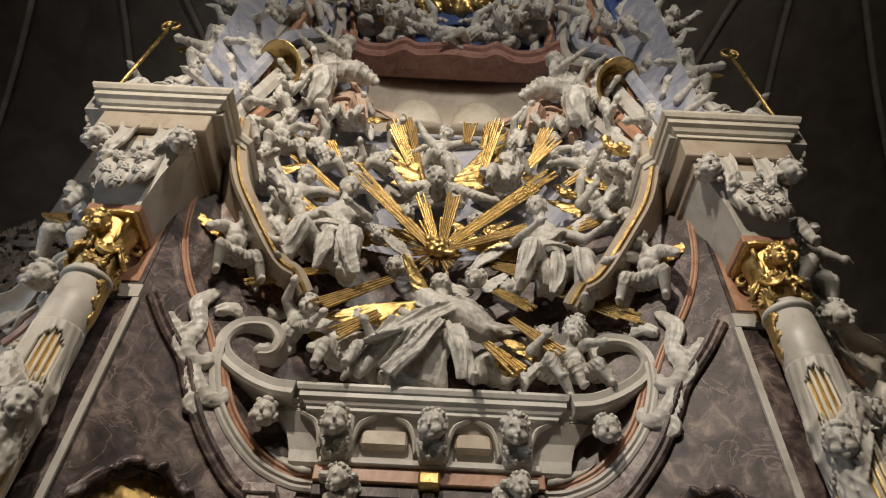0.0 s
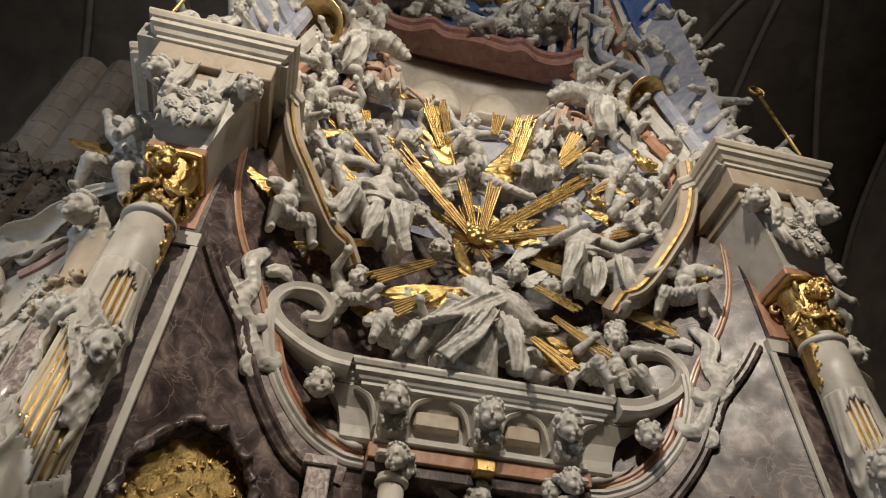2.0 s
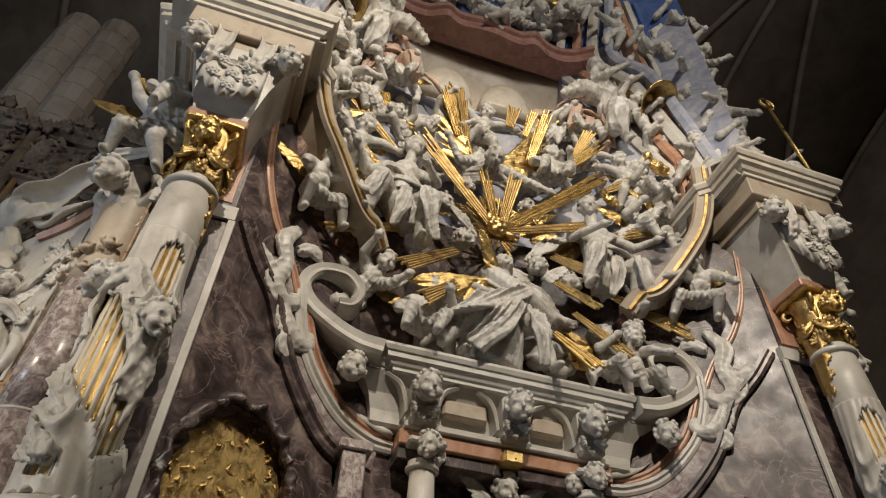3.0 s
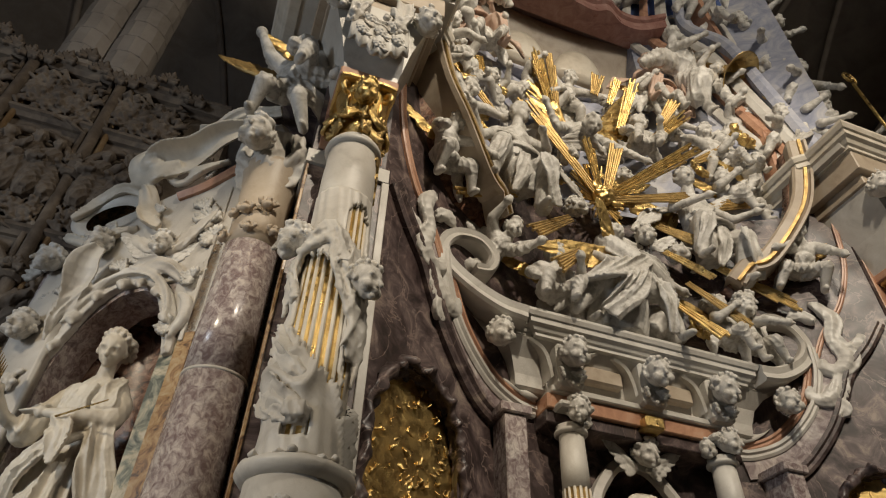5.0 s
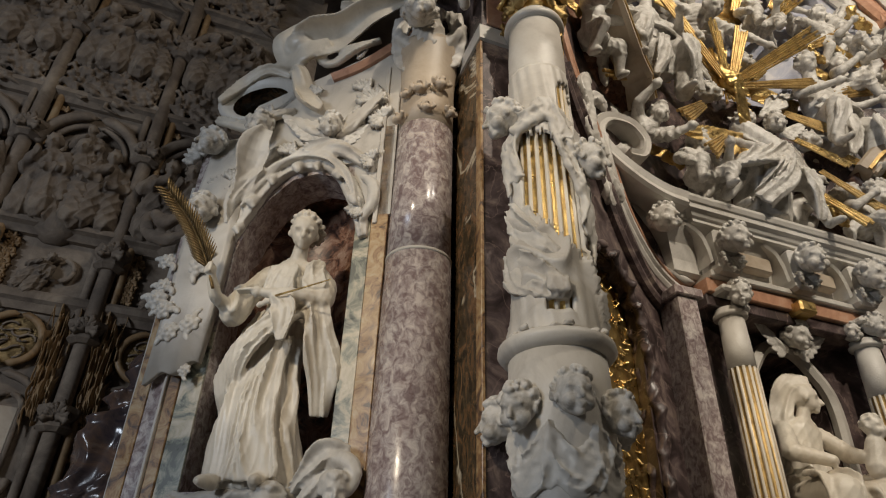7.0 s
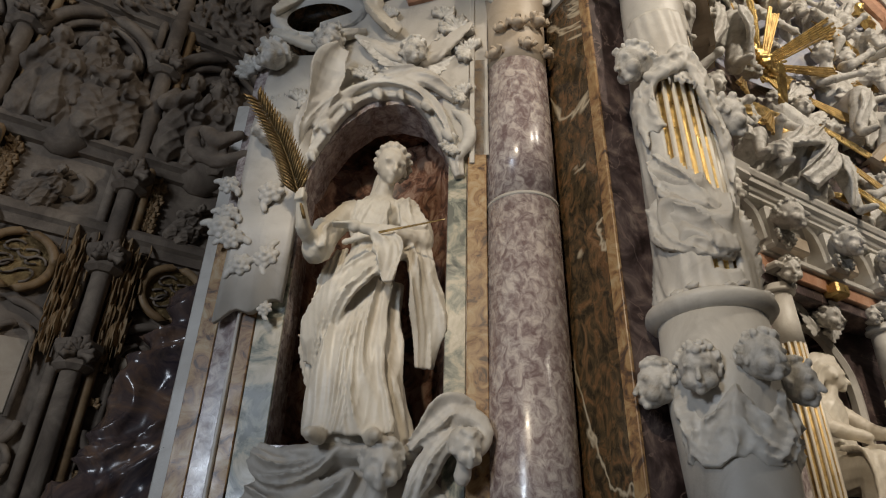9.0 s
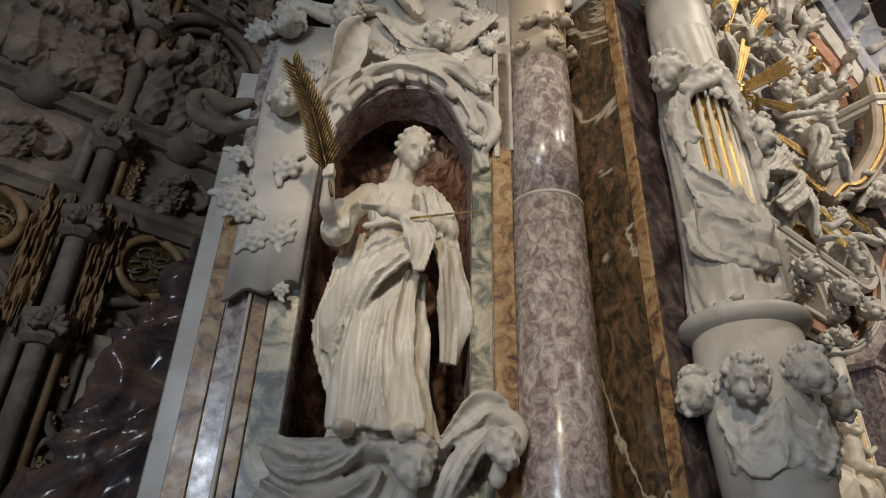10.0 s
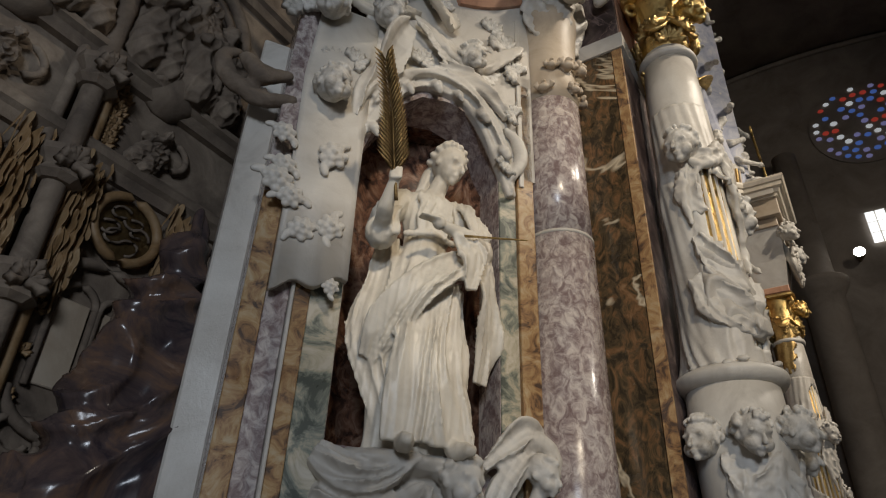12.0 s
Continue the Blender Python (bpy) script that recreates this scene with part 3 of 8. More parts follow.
def draped(name, J, seed, robe, d=(0, 0, 1), voxel=0.0135, mats=SG, amp=0.024, freq=10.0, wings=(), crown=None, skirt=None, bands=()):
    """An adult figure in a robe; robe: chains of (points, radii); bands: strips of folded cloth."""
    c = Clay(seed)
    c.body(J, False)
    for pts, rad in robe:
        c.chain(pts, rad)
    if skirt:
        c.robe(skirt, 8, seed, 0.042, 90, (0.2, 0.4), 0.5)
    for i, (pts, widths, normals, waves, fold) in enumerate(bands):
        c.band(pts, widths, normals, waves, fold, seed + i)
    for w in wings:
        c.wing(*w)
    if crown:
        crown(c)
    return c.bake(name, voxel, mats, lambda P: folds(P, d, freq, amp, seed), 2)


def seated(seed, tip, name, turn=1, mats=SG, mitre=False, wings=()):
    s = turn
    J = dict(pelvis=(0, 0, 0), chest=(0.04 * s, -0.05, 0.45), head=(0.1 * s, -0.12, 0.82), fwd=(0.35 * s, -1, -0.15), elbows=((-0.36, -0.1, 0.3), (0.36, -0.14, 0.34)),
             grips=((-0.5, -0.3, 0.42) if s > 0 else (-0.16, -0.36, 0.3), (0.2, -0.36, 0.3) if s > 0 else (0.5, -0.3, 0.36)), knees=((-0.24, -0.36, -0.02), (0.26, -0.32, -0.1)), feet=((-0.36, -0.3, -0.5), (0.2, -0.2, -0.56)))
    robe = [([(-0.08, 0, 0), (-0.24, -0.34, -0.02), (-0.33, -0.28, -0.4)], [0.13, 0.105, 0.07]), ([(0.08, 0, 0), (0.26, -0.3, -0.1), (0.24, -0.16, -0.52)], [0.13, 0.11, 0.09]), ([(0.2 * s, 0.02, 0.5), (0.36 * s, 0.1, 0.2), (0.5 * s, 0.1, -0.1), tip], [0.08, 0.09, 0.11, 0.04]), ([(-0.2, -0.1, 0.1), (0, -0.2, 0.1), (0.24, -0.08, 0.22)], [0.06, 0.07, 0.06]),
            ([(0.34 * s, 0, 0.0), (0.56 * s, -0.1, -0.2), (0.7 * s, 0.0, -0.15)], [0.09, 0.1, 0.03]), ([(-0.3 * s, 0.05, 0.1), (-0.45 * s, 0, -0.15), (-0.4 * s, -0.1, -0.35)], [0.06, 0.09, 0.04])]

    def crown(c):
        if mitre:
            c.cap((0.1 * s, -0.11, 0.92), (0.11 * s, -0.08, 1.12), 0.098, 0.02)
            c.chain([(0.1 * s - 0.1, -0.14, 0.9), (0.1 * s, -0.21, 0.9), (0.1 * s + 0.1, -0.14, 0.9)], [0.022, 0.022, 0.022])

    bands = [([(-0.26, -0.16, 0.12), (-0.04, -0.3, 0.1), (0.28, -0.2, 0.1)], [0.12, 0.2, 0.14], (0, -0.75, 0.65), 3, 0.022),
             ([(-0.24, -0.44, 0.0), (-0.32, -0.42, -0.22), (-0.4, -0.32, -0.44)], [0.12, 0.15, 0.05], (-0.2, -1, 0.1), 3, 0.022),
             ([(0.2, -0.4, -0.04), (0.24, -0.38, -0.3), (0.34, -0.26, -0.56)], [0.16, 0.2, 0.1], (0.2, -1, 0.15), 3, 0.03),
             ([(0.02, -0.3, 0.0), (0.0, -0.28, -0.24), (-0.06, -0.2, -0.46)], [0.12, 0.16, 0.06], (0, -1, 0), 3, 0.026),
             ([(0.16 * s, 0.06, 0.5), (0.44 * s, 0.04, 0.36), (0.66 * s, -0.04, 0.1), (0.84 * s, 0.02, -0.08)], [0.1, 0.16, 0.2, 0.06], (0.2 * s, -0.8, 0.5), 3, 0.03),
             ([(-0.18 * s, -0.1, 0.52), (-0.02 * s, -0.2, 0.36), (0.16 * s, -0.17, 0.18)], [0.08, 0.12, 0.14], (0, -1, 0.2), 3, 0.015)]
    return draped(name, J, seed, robe[:2] + robe[5:], (0.3 * s, -0.3, 1), mats=mats, wings=wings, crown=crown, amp=0.005, freq=14, bands=bands, voxel=0.0115,
                  skirt=[(-0.34, 0.06 * s, -0.08, 0.12, 0.1, 1.0), (-0.2, 0.04 * s, -0.12, 0.15, 0.13, 1.0), (-0.06, 0.0, -0.1, 0.17, 0.15, 0.8), (0.1, 0.0, -0.03, 0.14, 0.12, 0.5), (0.28, 0.02 * s, -0.02, 0.135, 0.1, 0.3), (0.46, 0.04 * s, -0.05, 0.16, 0.1, 0.2), (0.54, 0.05 * s, -0.06, 0.08, 0.06, 0.0)])


ANGEL_L = seated(31, (0.45, 0.1, -0.5), "mitred_figure", 1, mitre=True, wings=(((0.12, 0.12, 0.45), (0.75, 0.3, 0.6), 9, 0.5),))
ANGEL_R = seated(32, (-0.6, 0.1, -0.4), "seated_angel", -1, wings=(((0.12, 0.12, 0.45), (0.7, 0.2, 0.75), 9, 0.5), ((-0.12, 0.12, 0.45), (-0.75, 0.2, 0.6), 9, 0.5, (0, 1, 0))))
BISHOP = seated(33, (0.3, 0.2, -0.5), "bishop_figure", 1, [M_STATUE, M_STATUE], True)
TINTED = seated(36, (-0.6, 0.1, -0.3), "tinted_figure", -1, [M_FLESH, M_OLDGOLD])

ANGEL_FLY = draped("diving_angel", dict(pelvis=(0, 0.42, 0.5), chest=(0, 0.05, 0.16), head=(0.0, -0.2, 0.05), fwd=(-0.1, -0.75, -0.75), up=(0, -0.75, 0.7), elbows=((-0.36, -0.06, 0.02), (0.38, -0.08, -0.04)),
                   grips=((-0.52, -0.16, 0.24), (0.6, -0.2, -0.26)), knees=((-0.16, 0.5, 0.85), (0.14, 0.4, 0.95)), feet=((0.02, 0.42, 1.25), (0.12, 0.4, 1.4)), toes=(0, 0.1, 1)), 34,
                   [([(0, 0.45, 0.5), (-0.12, 0.5, 0.9)], [0.15, 0.11]), ([(0, 0.45, 0.5), (0.14, 0.42, 1.0)], [0.15, 0.1])],
                   (1, 0.2, 0.5), amp=0.012, freq=15, bands=[([(-0.3, 0.1, -0.05), (0, -0.02, -0.02), (0.32, 0.06, -0.06)], [0.12, 0.2, 0.12], (0, -0.8, -0.6), 3, 0.02), ([(0.1, 0.2, 0.3), (0.45, 0.2, 0.42), (0.75, 0.3, 0.3)], [0.16, 0.26, 0.1], (0, -0.8, 0.5), 4, 0.026), ([(-0.1, 0.3, 0.4), (0.05, 0.28, 0.75), (0.25, 0.3, 1.0)], [0.3, 0.34, 0.16], (0, -1, 0.1), 5, 0.026)],
                   wings=(((0.14, 0.1, 0.25), (0.62, 0.05, 1.05), 10, 0.4), ((-0.14, 0.1, 0.25), (-0.36, 0.05, 1.25), 10, 0.4, (0, 1, 0))))
ANGEL_LOW = draped("kneeling_angel", dict(pelvis=(0, 0, 0), chest=(0.04, 0.02, 0.42), head=(0.1, 0.0, 0.76), fwd=(0.7, 0.5, 0.2), elbows=((-0.3, -0.1, 0.3), (0.36, -0.16, 0.2)), grips=((-0.2, -0.3, 0.1), (0.6, -0.2, 0.06)),
                   knees=((-0.3, -0.3, -0.16), (0.28, -0.3, -0.14)), feet=((-0.4, -0.1, -0.5), (0.4, -0.3, -0.6))), 35,
                   [([(-0.1, 0, 0.1), (-0.34, -0.28, -0.12), (-0.6, -0.2, -0.5)], [0.12, 0.11, 0.06]), ([(0.1, 0, 0), (0.24, -0.3, -0.14)], [0.12, 0.12]), ([(-0.4, -0.1, -0.3), (-0.65, -0.15, -0.35), (-0.75, -0.1, -0.5)], [0.06, 0.07, 0.03]),
                    ([(-0.1, -0.1, 0.5), (0.2, -0.2, 0.2), (0.5, -0.1, 0.1), (0.75, 0, 0.16)], [0.12, 0.13, 0.12, 0.06])], (-0.4, -0.2, 1), amp=0.005, freq=14, voxel=0.0115, skirt=[(-0.6, -0.1, -0.1, 0.28, 0.15, 1.0), (-0.35, -0.1, -0.16, 0.26, 0.18, 1.0), (-0.1, -0.04, -0.12, 0.24, 0.18, 0.8), (0.15, 0.0, -0.04, 0.18, 0.14, 0.5), (0.35, 0.03, 0.0, 0.15, 0.12, 0.3), (0.5, 0.04, 0.02, 0.15, 0.1, 0.2), (0.58, 0.05, 0.02, 0.08, 0.06, 0.0)],
                   bands=[([(0.26, -0.26, 0.3), (0.0, -0.36, 0.08), (-0.3, -0.42, -0.14), (-0.62, -0.32, -0.3)], [0.14, 0.22, 0.26, 0.08], (0, -0.9, 0.4), 4, 0.05), ([(0.05, -0.38, 0.02), (-0.12, -0.44, -0.28), (-0.36, -0.34, -0.58)], [0.18, 0.26, 0.22], (-0.1, -1, 0.2), 5, 0.055),
                          ([(0.2, -0.34, 0.0), (0.26, -0.4, -0.3), (0.3, -0.32, -0.6)], [0.14, 0.18, 0.1], (0.2, -1, 0.1), 3, 0.034), ([(0.1, -0.12, 0.5), (0.36, -0.2, 0.3), (0.62, -0.12, 0.16), (0.86, 0.0, 0.24)], [0.16, 0.26, 0.26, 0.1], (0.1, -0.9, 0.4), 4, 0.03), ([(-0.14, -0.14, 0.46), (0.06, -0.22, 0.3), (0.24, -0.2, 0.1)], [0.16, 0.24, 0.2], (0, -1, 0.1), 4, 0.02)],
                   wings=(((-0.05, -0.12, 0.42), (-0.75, -0.2, 0.2), 10, 0.5, (0, 1, 0)), ((-0.02, -0.14, 0.45), (-0.22, -0.3, 0.72), 9, 0.4, (0.3, 1, 0))))
ANGEL_TRUMP = draped("trumpeting_angel", dict(pelvis=(0, 0, 0), chest=(0.12, -0.1, 0.4), head=(0.3, -0.2, 0.68), fwd=(-0.8, -0.7, -0.1), elbows=((-0.14, -0.3, 0.5), (0.2, -0.36, 0.4)), grips=((-0.3, -0.4, 0.62), (0.0, -0.45, 0.6)),
                     knees=((-0.2, -0.28, -0.25), (0.1, -0.3, -0.3)), feet=((-0.2, -0.35, -0.72), (-0.05, -0.1, -0.7))), 37,
                     [([(0, 0, 0), (0.1, -0.24, -0.26), (0.1, -0.1, -0.5)], [0.19, 0.16, 0.12]), ([(0.1, 0, 0.3), (0.45, 0, 0.25), (0.7, 0.1, 0.1)], [0.14, 0.14, 0.06])], (0.2, -0.2, 1))

# the saint of the side niche: stands with its weight on one leg, palm arm raised
_c = Clay(41)
_c.head((0.095, -0.09, 1.6), 0.112, (0.5, -1, -0.55), (0.14, -0.2, 1), False, 0, neck=False)
_c.cap((0.075, -0.05, 1.53), (0.03, 0.0, 1.38), 0.046, 0.06)
for _i in range(30):
    _a = 2 * math.pi * _i / 15
    _k = 0.1 if _i < 15 else 0.07
    _c.ell((0.1 + _k * math.cos(_a), -0.05 + _k * 1.1 * math.sin(_a), 1.655 + (0.0 if _i < 15 else 0.035) - 0.05 * math.sin(_a)), (0.021, 0.021, 0.021))
_c.ell((0.1, 0.02, 1.7), (0.07, 0.06, 0.05))
_c.chain([(0.03, 0.03, 1.6), (-0.01, 0.05, 1.48), (-0.04, 0.06, 1.38)], [0.045, 0.035, 0.015])
_c.robe([(0.0, 0.03, 0.0, 0.215, 0.16, 1.1), (0.12, 0.02, -0.01, 0.195, 0.155, 1.1), (0.5, -0.03, -0.02, 0.165, 0.14, 1.0), (0.78, -0.04, -0.01, 0.15, 0.13, 0.75), (0.97, -0.01, 0.0, 0.14, 0.118, 0.35), (1.09, 0.01, 0.0, 0.118, 0.1, 0.15), (1.2, 0.015, -0.02, 0.135, 0.118, 0.1), (1.32, 0.015, -0.005, 0.155, 0.1, 0.1), (1.4, 0.02, 0.0, 0.12, 0.08, 0.1), (1.44, 0.03, 0.0, 0.07, 0.06, 0.0)], 10, 4, 0.05, 120, (0.13, 0.32), -0.5)
_c.chain([(-0.13, 0, 1.36), (-0.24, -0.06, 1.18), (-0.27, -0.12, 1.04)], [0.068, 0.075, 0.085])
_c.chain([(-0.27, -0.12, 1.04), (-0.31, -0.28, 1.08), (-0.308, -0.37, 1.17)], [0.048, 0.04, 0.028])
_c.chain([(0.16, 0, 1.36), (0.27, -0.04, 1.2), (0.29, -0.1, 1.08)], [0.068, 0.075, 0.07])
_c.chain([(0.29, -0.1, 1.08), (0.16, -0.24, 1.06), (0.0, -0.28, 1.07)], [0.06, 0.045, 0.028])
for _h in ((-0.308, -0.385, 1.2), (-0.035, -0.29, 1.075)):
    _c.ell(_h, (0.034, 0.034, 0.04))
    _c.bare.append((np.array(_h), 0.1))
for _k in range(4):
    _c.cap((-0.33, -0.4, 1.175 + 0.018 * _k), (-0.29, -0.417, 1.175 + 0.018 * _k), 0.012, 0.01, 8)
    _c.cap((-0.05, -0.285 - 0.012 * _k, 1.08), (-0.14, -0.295 - 0.014 * _k, 1.07), 0.012, 0.008, 8)
# cloth: overfold across the front, cascade from the bent arm, mantle behind, long skirts, bodice pleats
for _i, (_p, _w, _n, _k, _f) in enumerate((
        ([(0.22, -0.17, 1.0), (0.08, -0.24, 0.9), (-0.1, -0.235, 0.74), (-0.2, -0.15, 0.58), (-0.24, -0.03, 0.42)], [0.08, 0.15, 0.2, 0.2, 0.12], (-0.1, -1, 0.3), 4, 0.022),
        ([(0.27, -0.14, 1.08), (0.31, -0.14, 0.9), (0.345, -0.09, 0.66), (0.33, -0.02, 0.4)], [0.14, 0.18, 0.2, 0.1], (0.55, -0.85, 0), 3, 0.026),
        ([(0.1, -0.28, 1.05), (0.15, -0.29, 0.93), (0.15, -0.27, 0.76)], [0.12, 0.15, 0.05], (0.1, -1, 0), 3, 0.02),
        ([(-0.17, 0.03, 1.12), (-0.22, 0.0, 0.88), (-0.28, 0.0, 0.58), (-0.16, -0.03, 0.16)], [0.1, 0.14, 0.17, 0.12], (-0.7, -0.75, 0), 3, 0.025),
        ([(-0.04, -0.17, 0.8), (-0.1, -0.2, 0.42), (-0.1, -0.2, 0.03)], [0.14, 0.19, 0.24], (-0.2, -1, 0.05), 4, 0.026),
        ([(0.09, -0.17, 0.82), (0.07, -0.2, 0.42), (0.11, -0.2, 0.03)], [0.12, 0.17, 0.22], (0.15, -1, 0.05), 4, 0.028),
        ([(0.17, -0.1, 0.85), (0.16, -0.12, 0.45), (0.22, -0.11, 0.03)], [0.12, 0.15, 0.15], (0.7, -0.7, 0), 3, 0.024),
        ([(0.015, -0.115, 1.36), (0.01, -0.14, 1.24), (0.0, -0.125, 1.1)], [0.18, 0.2, 0.16], (0, -1, 0), 6, 0.012),
        ([(0.2, -0.02, 1.42), (0.22, -0.12, 1.3), (0.26, -0.17, 1.14)], [0.08, 0.12, 0.14], (0.3, -1, 0.1), 3, 0.018),
        ([(-0.22, -0.1, 1.24), (-0.27, -0.17, 1.12), (-0.24, -0.2, 1.0)], [0.12, 0.14, 0.08], (-0.4, -0.9, 0), 3, 0.02))):
    _c.band(_p, _w, _n, _k, _f, 60 + _i, 0.024)
for _pts, _r in (([(-0.13, -0.09, 1.1), (0, -0.135, 1.11), (0.13, -0.09, 1.1)], [0.017, 0.017, 0.017]), ([(-0.12, -0.22, 0.02), (-0.14, -0.3, 0.01)], [0.045, 0.03]), ([(0.12, -0.2, 0.02), (0.15, -0.28, 0.01)], [0.045, 0.03])):
    _c.chain(_pts, _r)
SAINT = _c.bake("saint", 0.0085, [M_CREAM], lambda P: folds(P, (-0.25, 0.1, 1), 24, 0.004, 9), 1)

_c = Clay(43)
_c.head((0.06, -0.08, 0.74), 0.12, (0.85, -0.7, -0.15), (0, 0, 1), False, 0)
_c.ell((0.0, 0.0, 0.02), (0.24, 0.2, 0.14))
_c.robe([(-0.1, 0, 0, 0.24, 0.19, 1.0), (0.1, 0.0, 0.0, 0.19, 0.15, 0.8), (0.3, 0.0, 0.0, 0.155, 0.12, 0.5), (0.48, 0.0, -0.01, 0.17, 0.11, 0.3), (0.58, 0.02, -0.03, 0.08, 0.07, 0.0)], 9, 5, 0.04, 90, (0.14, 0.3), 0.4)
for _i, (_p, _w, _n, _k, _f) in enumerate((([(0.1, -0.14, 0.88), (-0.06, -0.06, 0.86), (-0.13, 0.0, 0.66), (-0.2, -0.02, 0.4)], [0.12, 0.2, 0.18, 0.12], (-0.5, -0.8, 0.3), 2, 0.02), ([(0.0, 0.02, 0.88), (-0.08, 0.1, 0.7), (-0.18, 0.08, 0.4), (-0.26, 0.02, 0.1)], [0.2, 0.24, 0.22, 0.2], (-0.8, 0.2, 0.3), 3, 0.02),
                                           ([(-0.2, -0.2, 0.08), (-0.22, -0.42, 0.0), (-0.24, -0.46, -0.3), (-0.26, -0.4, -0.62)], [0.24, 0.3, 0.32, 0.3], (-0.1, -0.9, 0.3), 4, 0.04), ([(0.16, -0.2, 0.06), (0.22, -0.42, -0.02), (0.22, -0.46, -0.3), (0.2, -0.4, -0.62)], [0.24, 0.3, 0.32, 0.3], (0.1, -0.9, 0.3), 4, 0.04),
                                           ([(0.0, -0.26, 0.06), (0.0, -0.4, -0.12), (-0.02, -0.36, -0.6)], [0.2, 0.26, 0.24], (0, -1, 0.2), 4, 0.03))):
    _c.band(_p, _w, _n, _k, _f, 80 + _i, 0.03)
_c.chain([(-0.17, 0, 0.48), (-0.28, -0.12, 0.26), (-0.1, -0.32, 0.16)], [0.07, 0.075, 0.045])
_c.chain([(0.18, 0, 0.48), (0.3, -0.14, 0.3), (0.22, -0.34, 0.22)], [0.07, 0.075, 0.045])
_c.chain([(-0.15, -0.1, -0.1), (-0.2, -0.4, -0.1), (-0.2, -0.34, -0.6)], [0.16, 0.14, 0.18])
_c.chain([(0.15, -0.1, -0.1), (0.22, -0.4, -0.1), (0.2, -0.34, -0.6)], [0.16, 0.14, 0.18])
_c.head((0.3, -0.42, 0.44), 0.09, (0.2, -1, -0.1), (0, 0, 1), True, 40)
_c.chain([(0.29, -0.4, 0.32), (0.24, -0.4, 0.12)], [0.075, 0.085])
_c.chain([(0.34, -0.42, 0.3), (0.46, -0.44, 0.24), (0.54, -0.48, 0.3)], [0.04, 0.034, 0.026])
_c.chain([(0.26, -0.44, 0.1), (0.38, -0.54, 0.06), (0.4, -0.56, -0.12)], [0.06, 0.05, 0.03])
VIRGIN = _c.bake("virgin", 0.0115, [M_CREAM], lambda P: folds(P, (0.4, 0, 1), 16, 0.004, 15), 1)


def cloud(name, seed, size, mat, n=16, voxel=0.035):
    c = Clay(seed)
    r = np.random.RandomState(seed)
    for i in range(n):
        p = r.normal(size=3).clip(-1.4, 1.4) * np.array(size) * 0.36
        q = r.uniform(0.28, 0.55) * min(size) * 1.0
        c.ell(p, (q * r.uniform(0.9, 1.5), q, q * 0.9))
    return c.bake(name, voxel, [mat], lambda P: lumps(P, 2.2, 0.05, seed) + folds(P, (1, 0, 0.5), 6, 0.02, seed), 2)


CLOUDS = [cloud("cloud_a", 51, (0.55, 0.25, 0.3), M_STATUE), cloud("cloud_b", 52, (0.4, 0.25, 0.4), M_STATUE), cloud("cloud_c", 53, (0.7, 0.2, 0.25), M_STATUE)]
GOLDCLOUD = cloud("gold_cloud", 54, (0.4, 0.15, 0.3), M_GOLD, 20, 0.025)


def leaf_clump(name, seed, mat, n=10, size=0.22):
    """Curled acanthus leaves that spring from one point."""
    s = Shape()
    r = np.random.RandomState(seed)
    for i in range(n):
        a = math.radians(-100 + 200 * i / max(1, n - 1)) + r.uniform(-0.15, 0.15)
        L = size * r.uniform(0.7, 1.15)
        d = Vector((math.sin(a), 0, math.cos(a)))
        side = Vector((math.cos(a), 0, -math.sin(a)))
        rings = []
        for k in range(8):
            t = k / 7
            p = d * (L * (t - 0.25 * t ** 4)) + Vector((0, -0.3 * L * (t ** 1.3) + (0.3 * L * max(0, t - 0.7) * 2), 0))
            w = 0.24 * L * (math.sin(math.pi * (0.12 + 0.86 * t)) * (1 + 0.3 * math.sin(14 * t)))
            rings.append([p - side * w + Vector((0, 0.02, 0)), p + Vector((0, -0.02, 0)), p + side * w + Vector((0, 0.02, 0)), p + Vector((0, 0.02, 0))])
        s.loft(rings)
    return s.mesh(name, mat, True)


LEAVES = leaf_clump("leaf_clump", 5, M_STATUE)
LEAVES_GOLD = leaf_clump("gold_leaf_clump", 6, M_OLDGOLD)


def rosette(name, mat):
    c = Clay(7)
    for n, r, q, y in ((7, 0.045, 0.019, -0.008), (5, 0.025, 0.016, -0.022)):
        for i in range(n):
            a = i * 2 * math.pi / n + r * 30
            c.ell((r * math.cos(a), y, r * math.sin(a)), (q, q * 0.8, q))
    c.ell((0, -0.034, 0), 0.013)
    c.ell((0.06, 0.0, -0.045), (0.035, 0.014, 0.018))
    c.ell((-0.05, 0.0, 0.055), (0.02, 0.014, 0.034))
    return c.bake(name, 0.0058, [mat], None, 1)


ROSETTE = rosette("rosette", M_WHITE)


def tassel(name, mat):
    """A carved drop: a knob with curled leaves over it."""
    c = Clay(9)
    c.ell((0, -0.04, 0), (0.045, 0.045, 0.034))
    c.chain([(-0.05, -0.03, 0.015), (-0.065, -0.045, 0.03), (-0.05, -0.06, 0.045)], [0.022, 0.02, 0.01])
    c.chain([(0.05, -0.03, 0.015), (0.068, -0.045, 0.025), (0.055, -0.06, 0.045)], [0.022, 0.02, 0.01])
    c.chain([(0, -0.02, 0.03), (0.0, -0.05, 0.05), (0.01, -0.075, 0.04)], [0.03, 0.024, 0.012])
    c.ell((0, 0.0, 0.02), (0.05, 0.03, 0.05))
    return c.bake(name, 0.006, [mat], lambda P: lumps(P, 14, 0.006, 4), 1)


TASSEL = tassel("tassel", M_TAN)

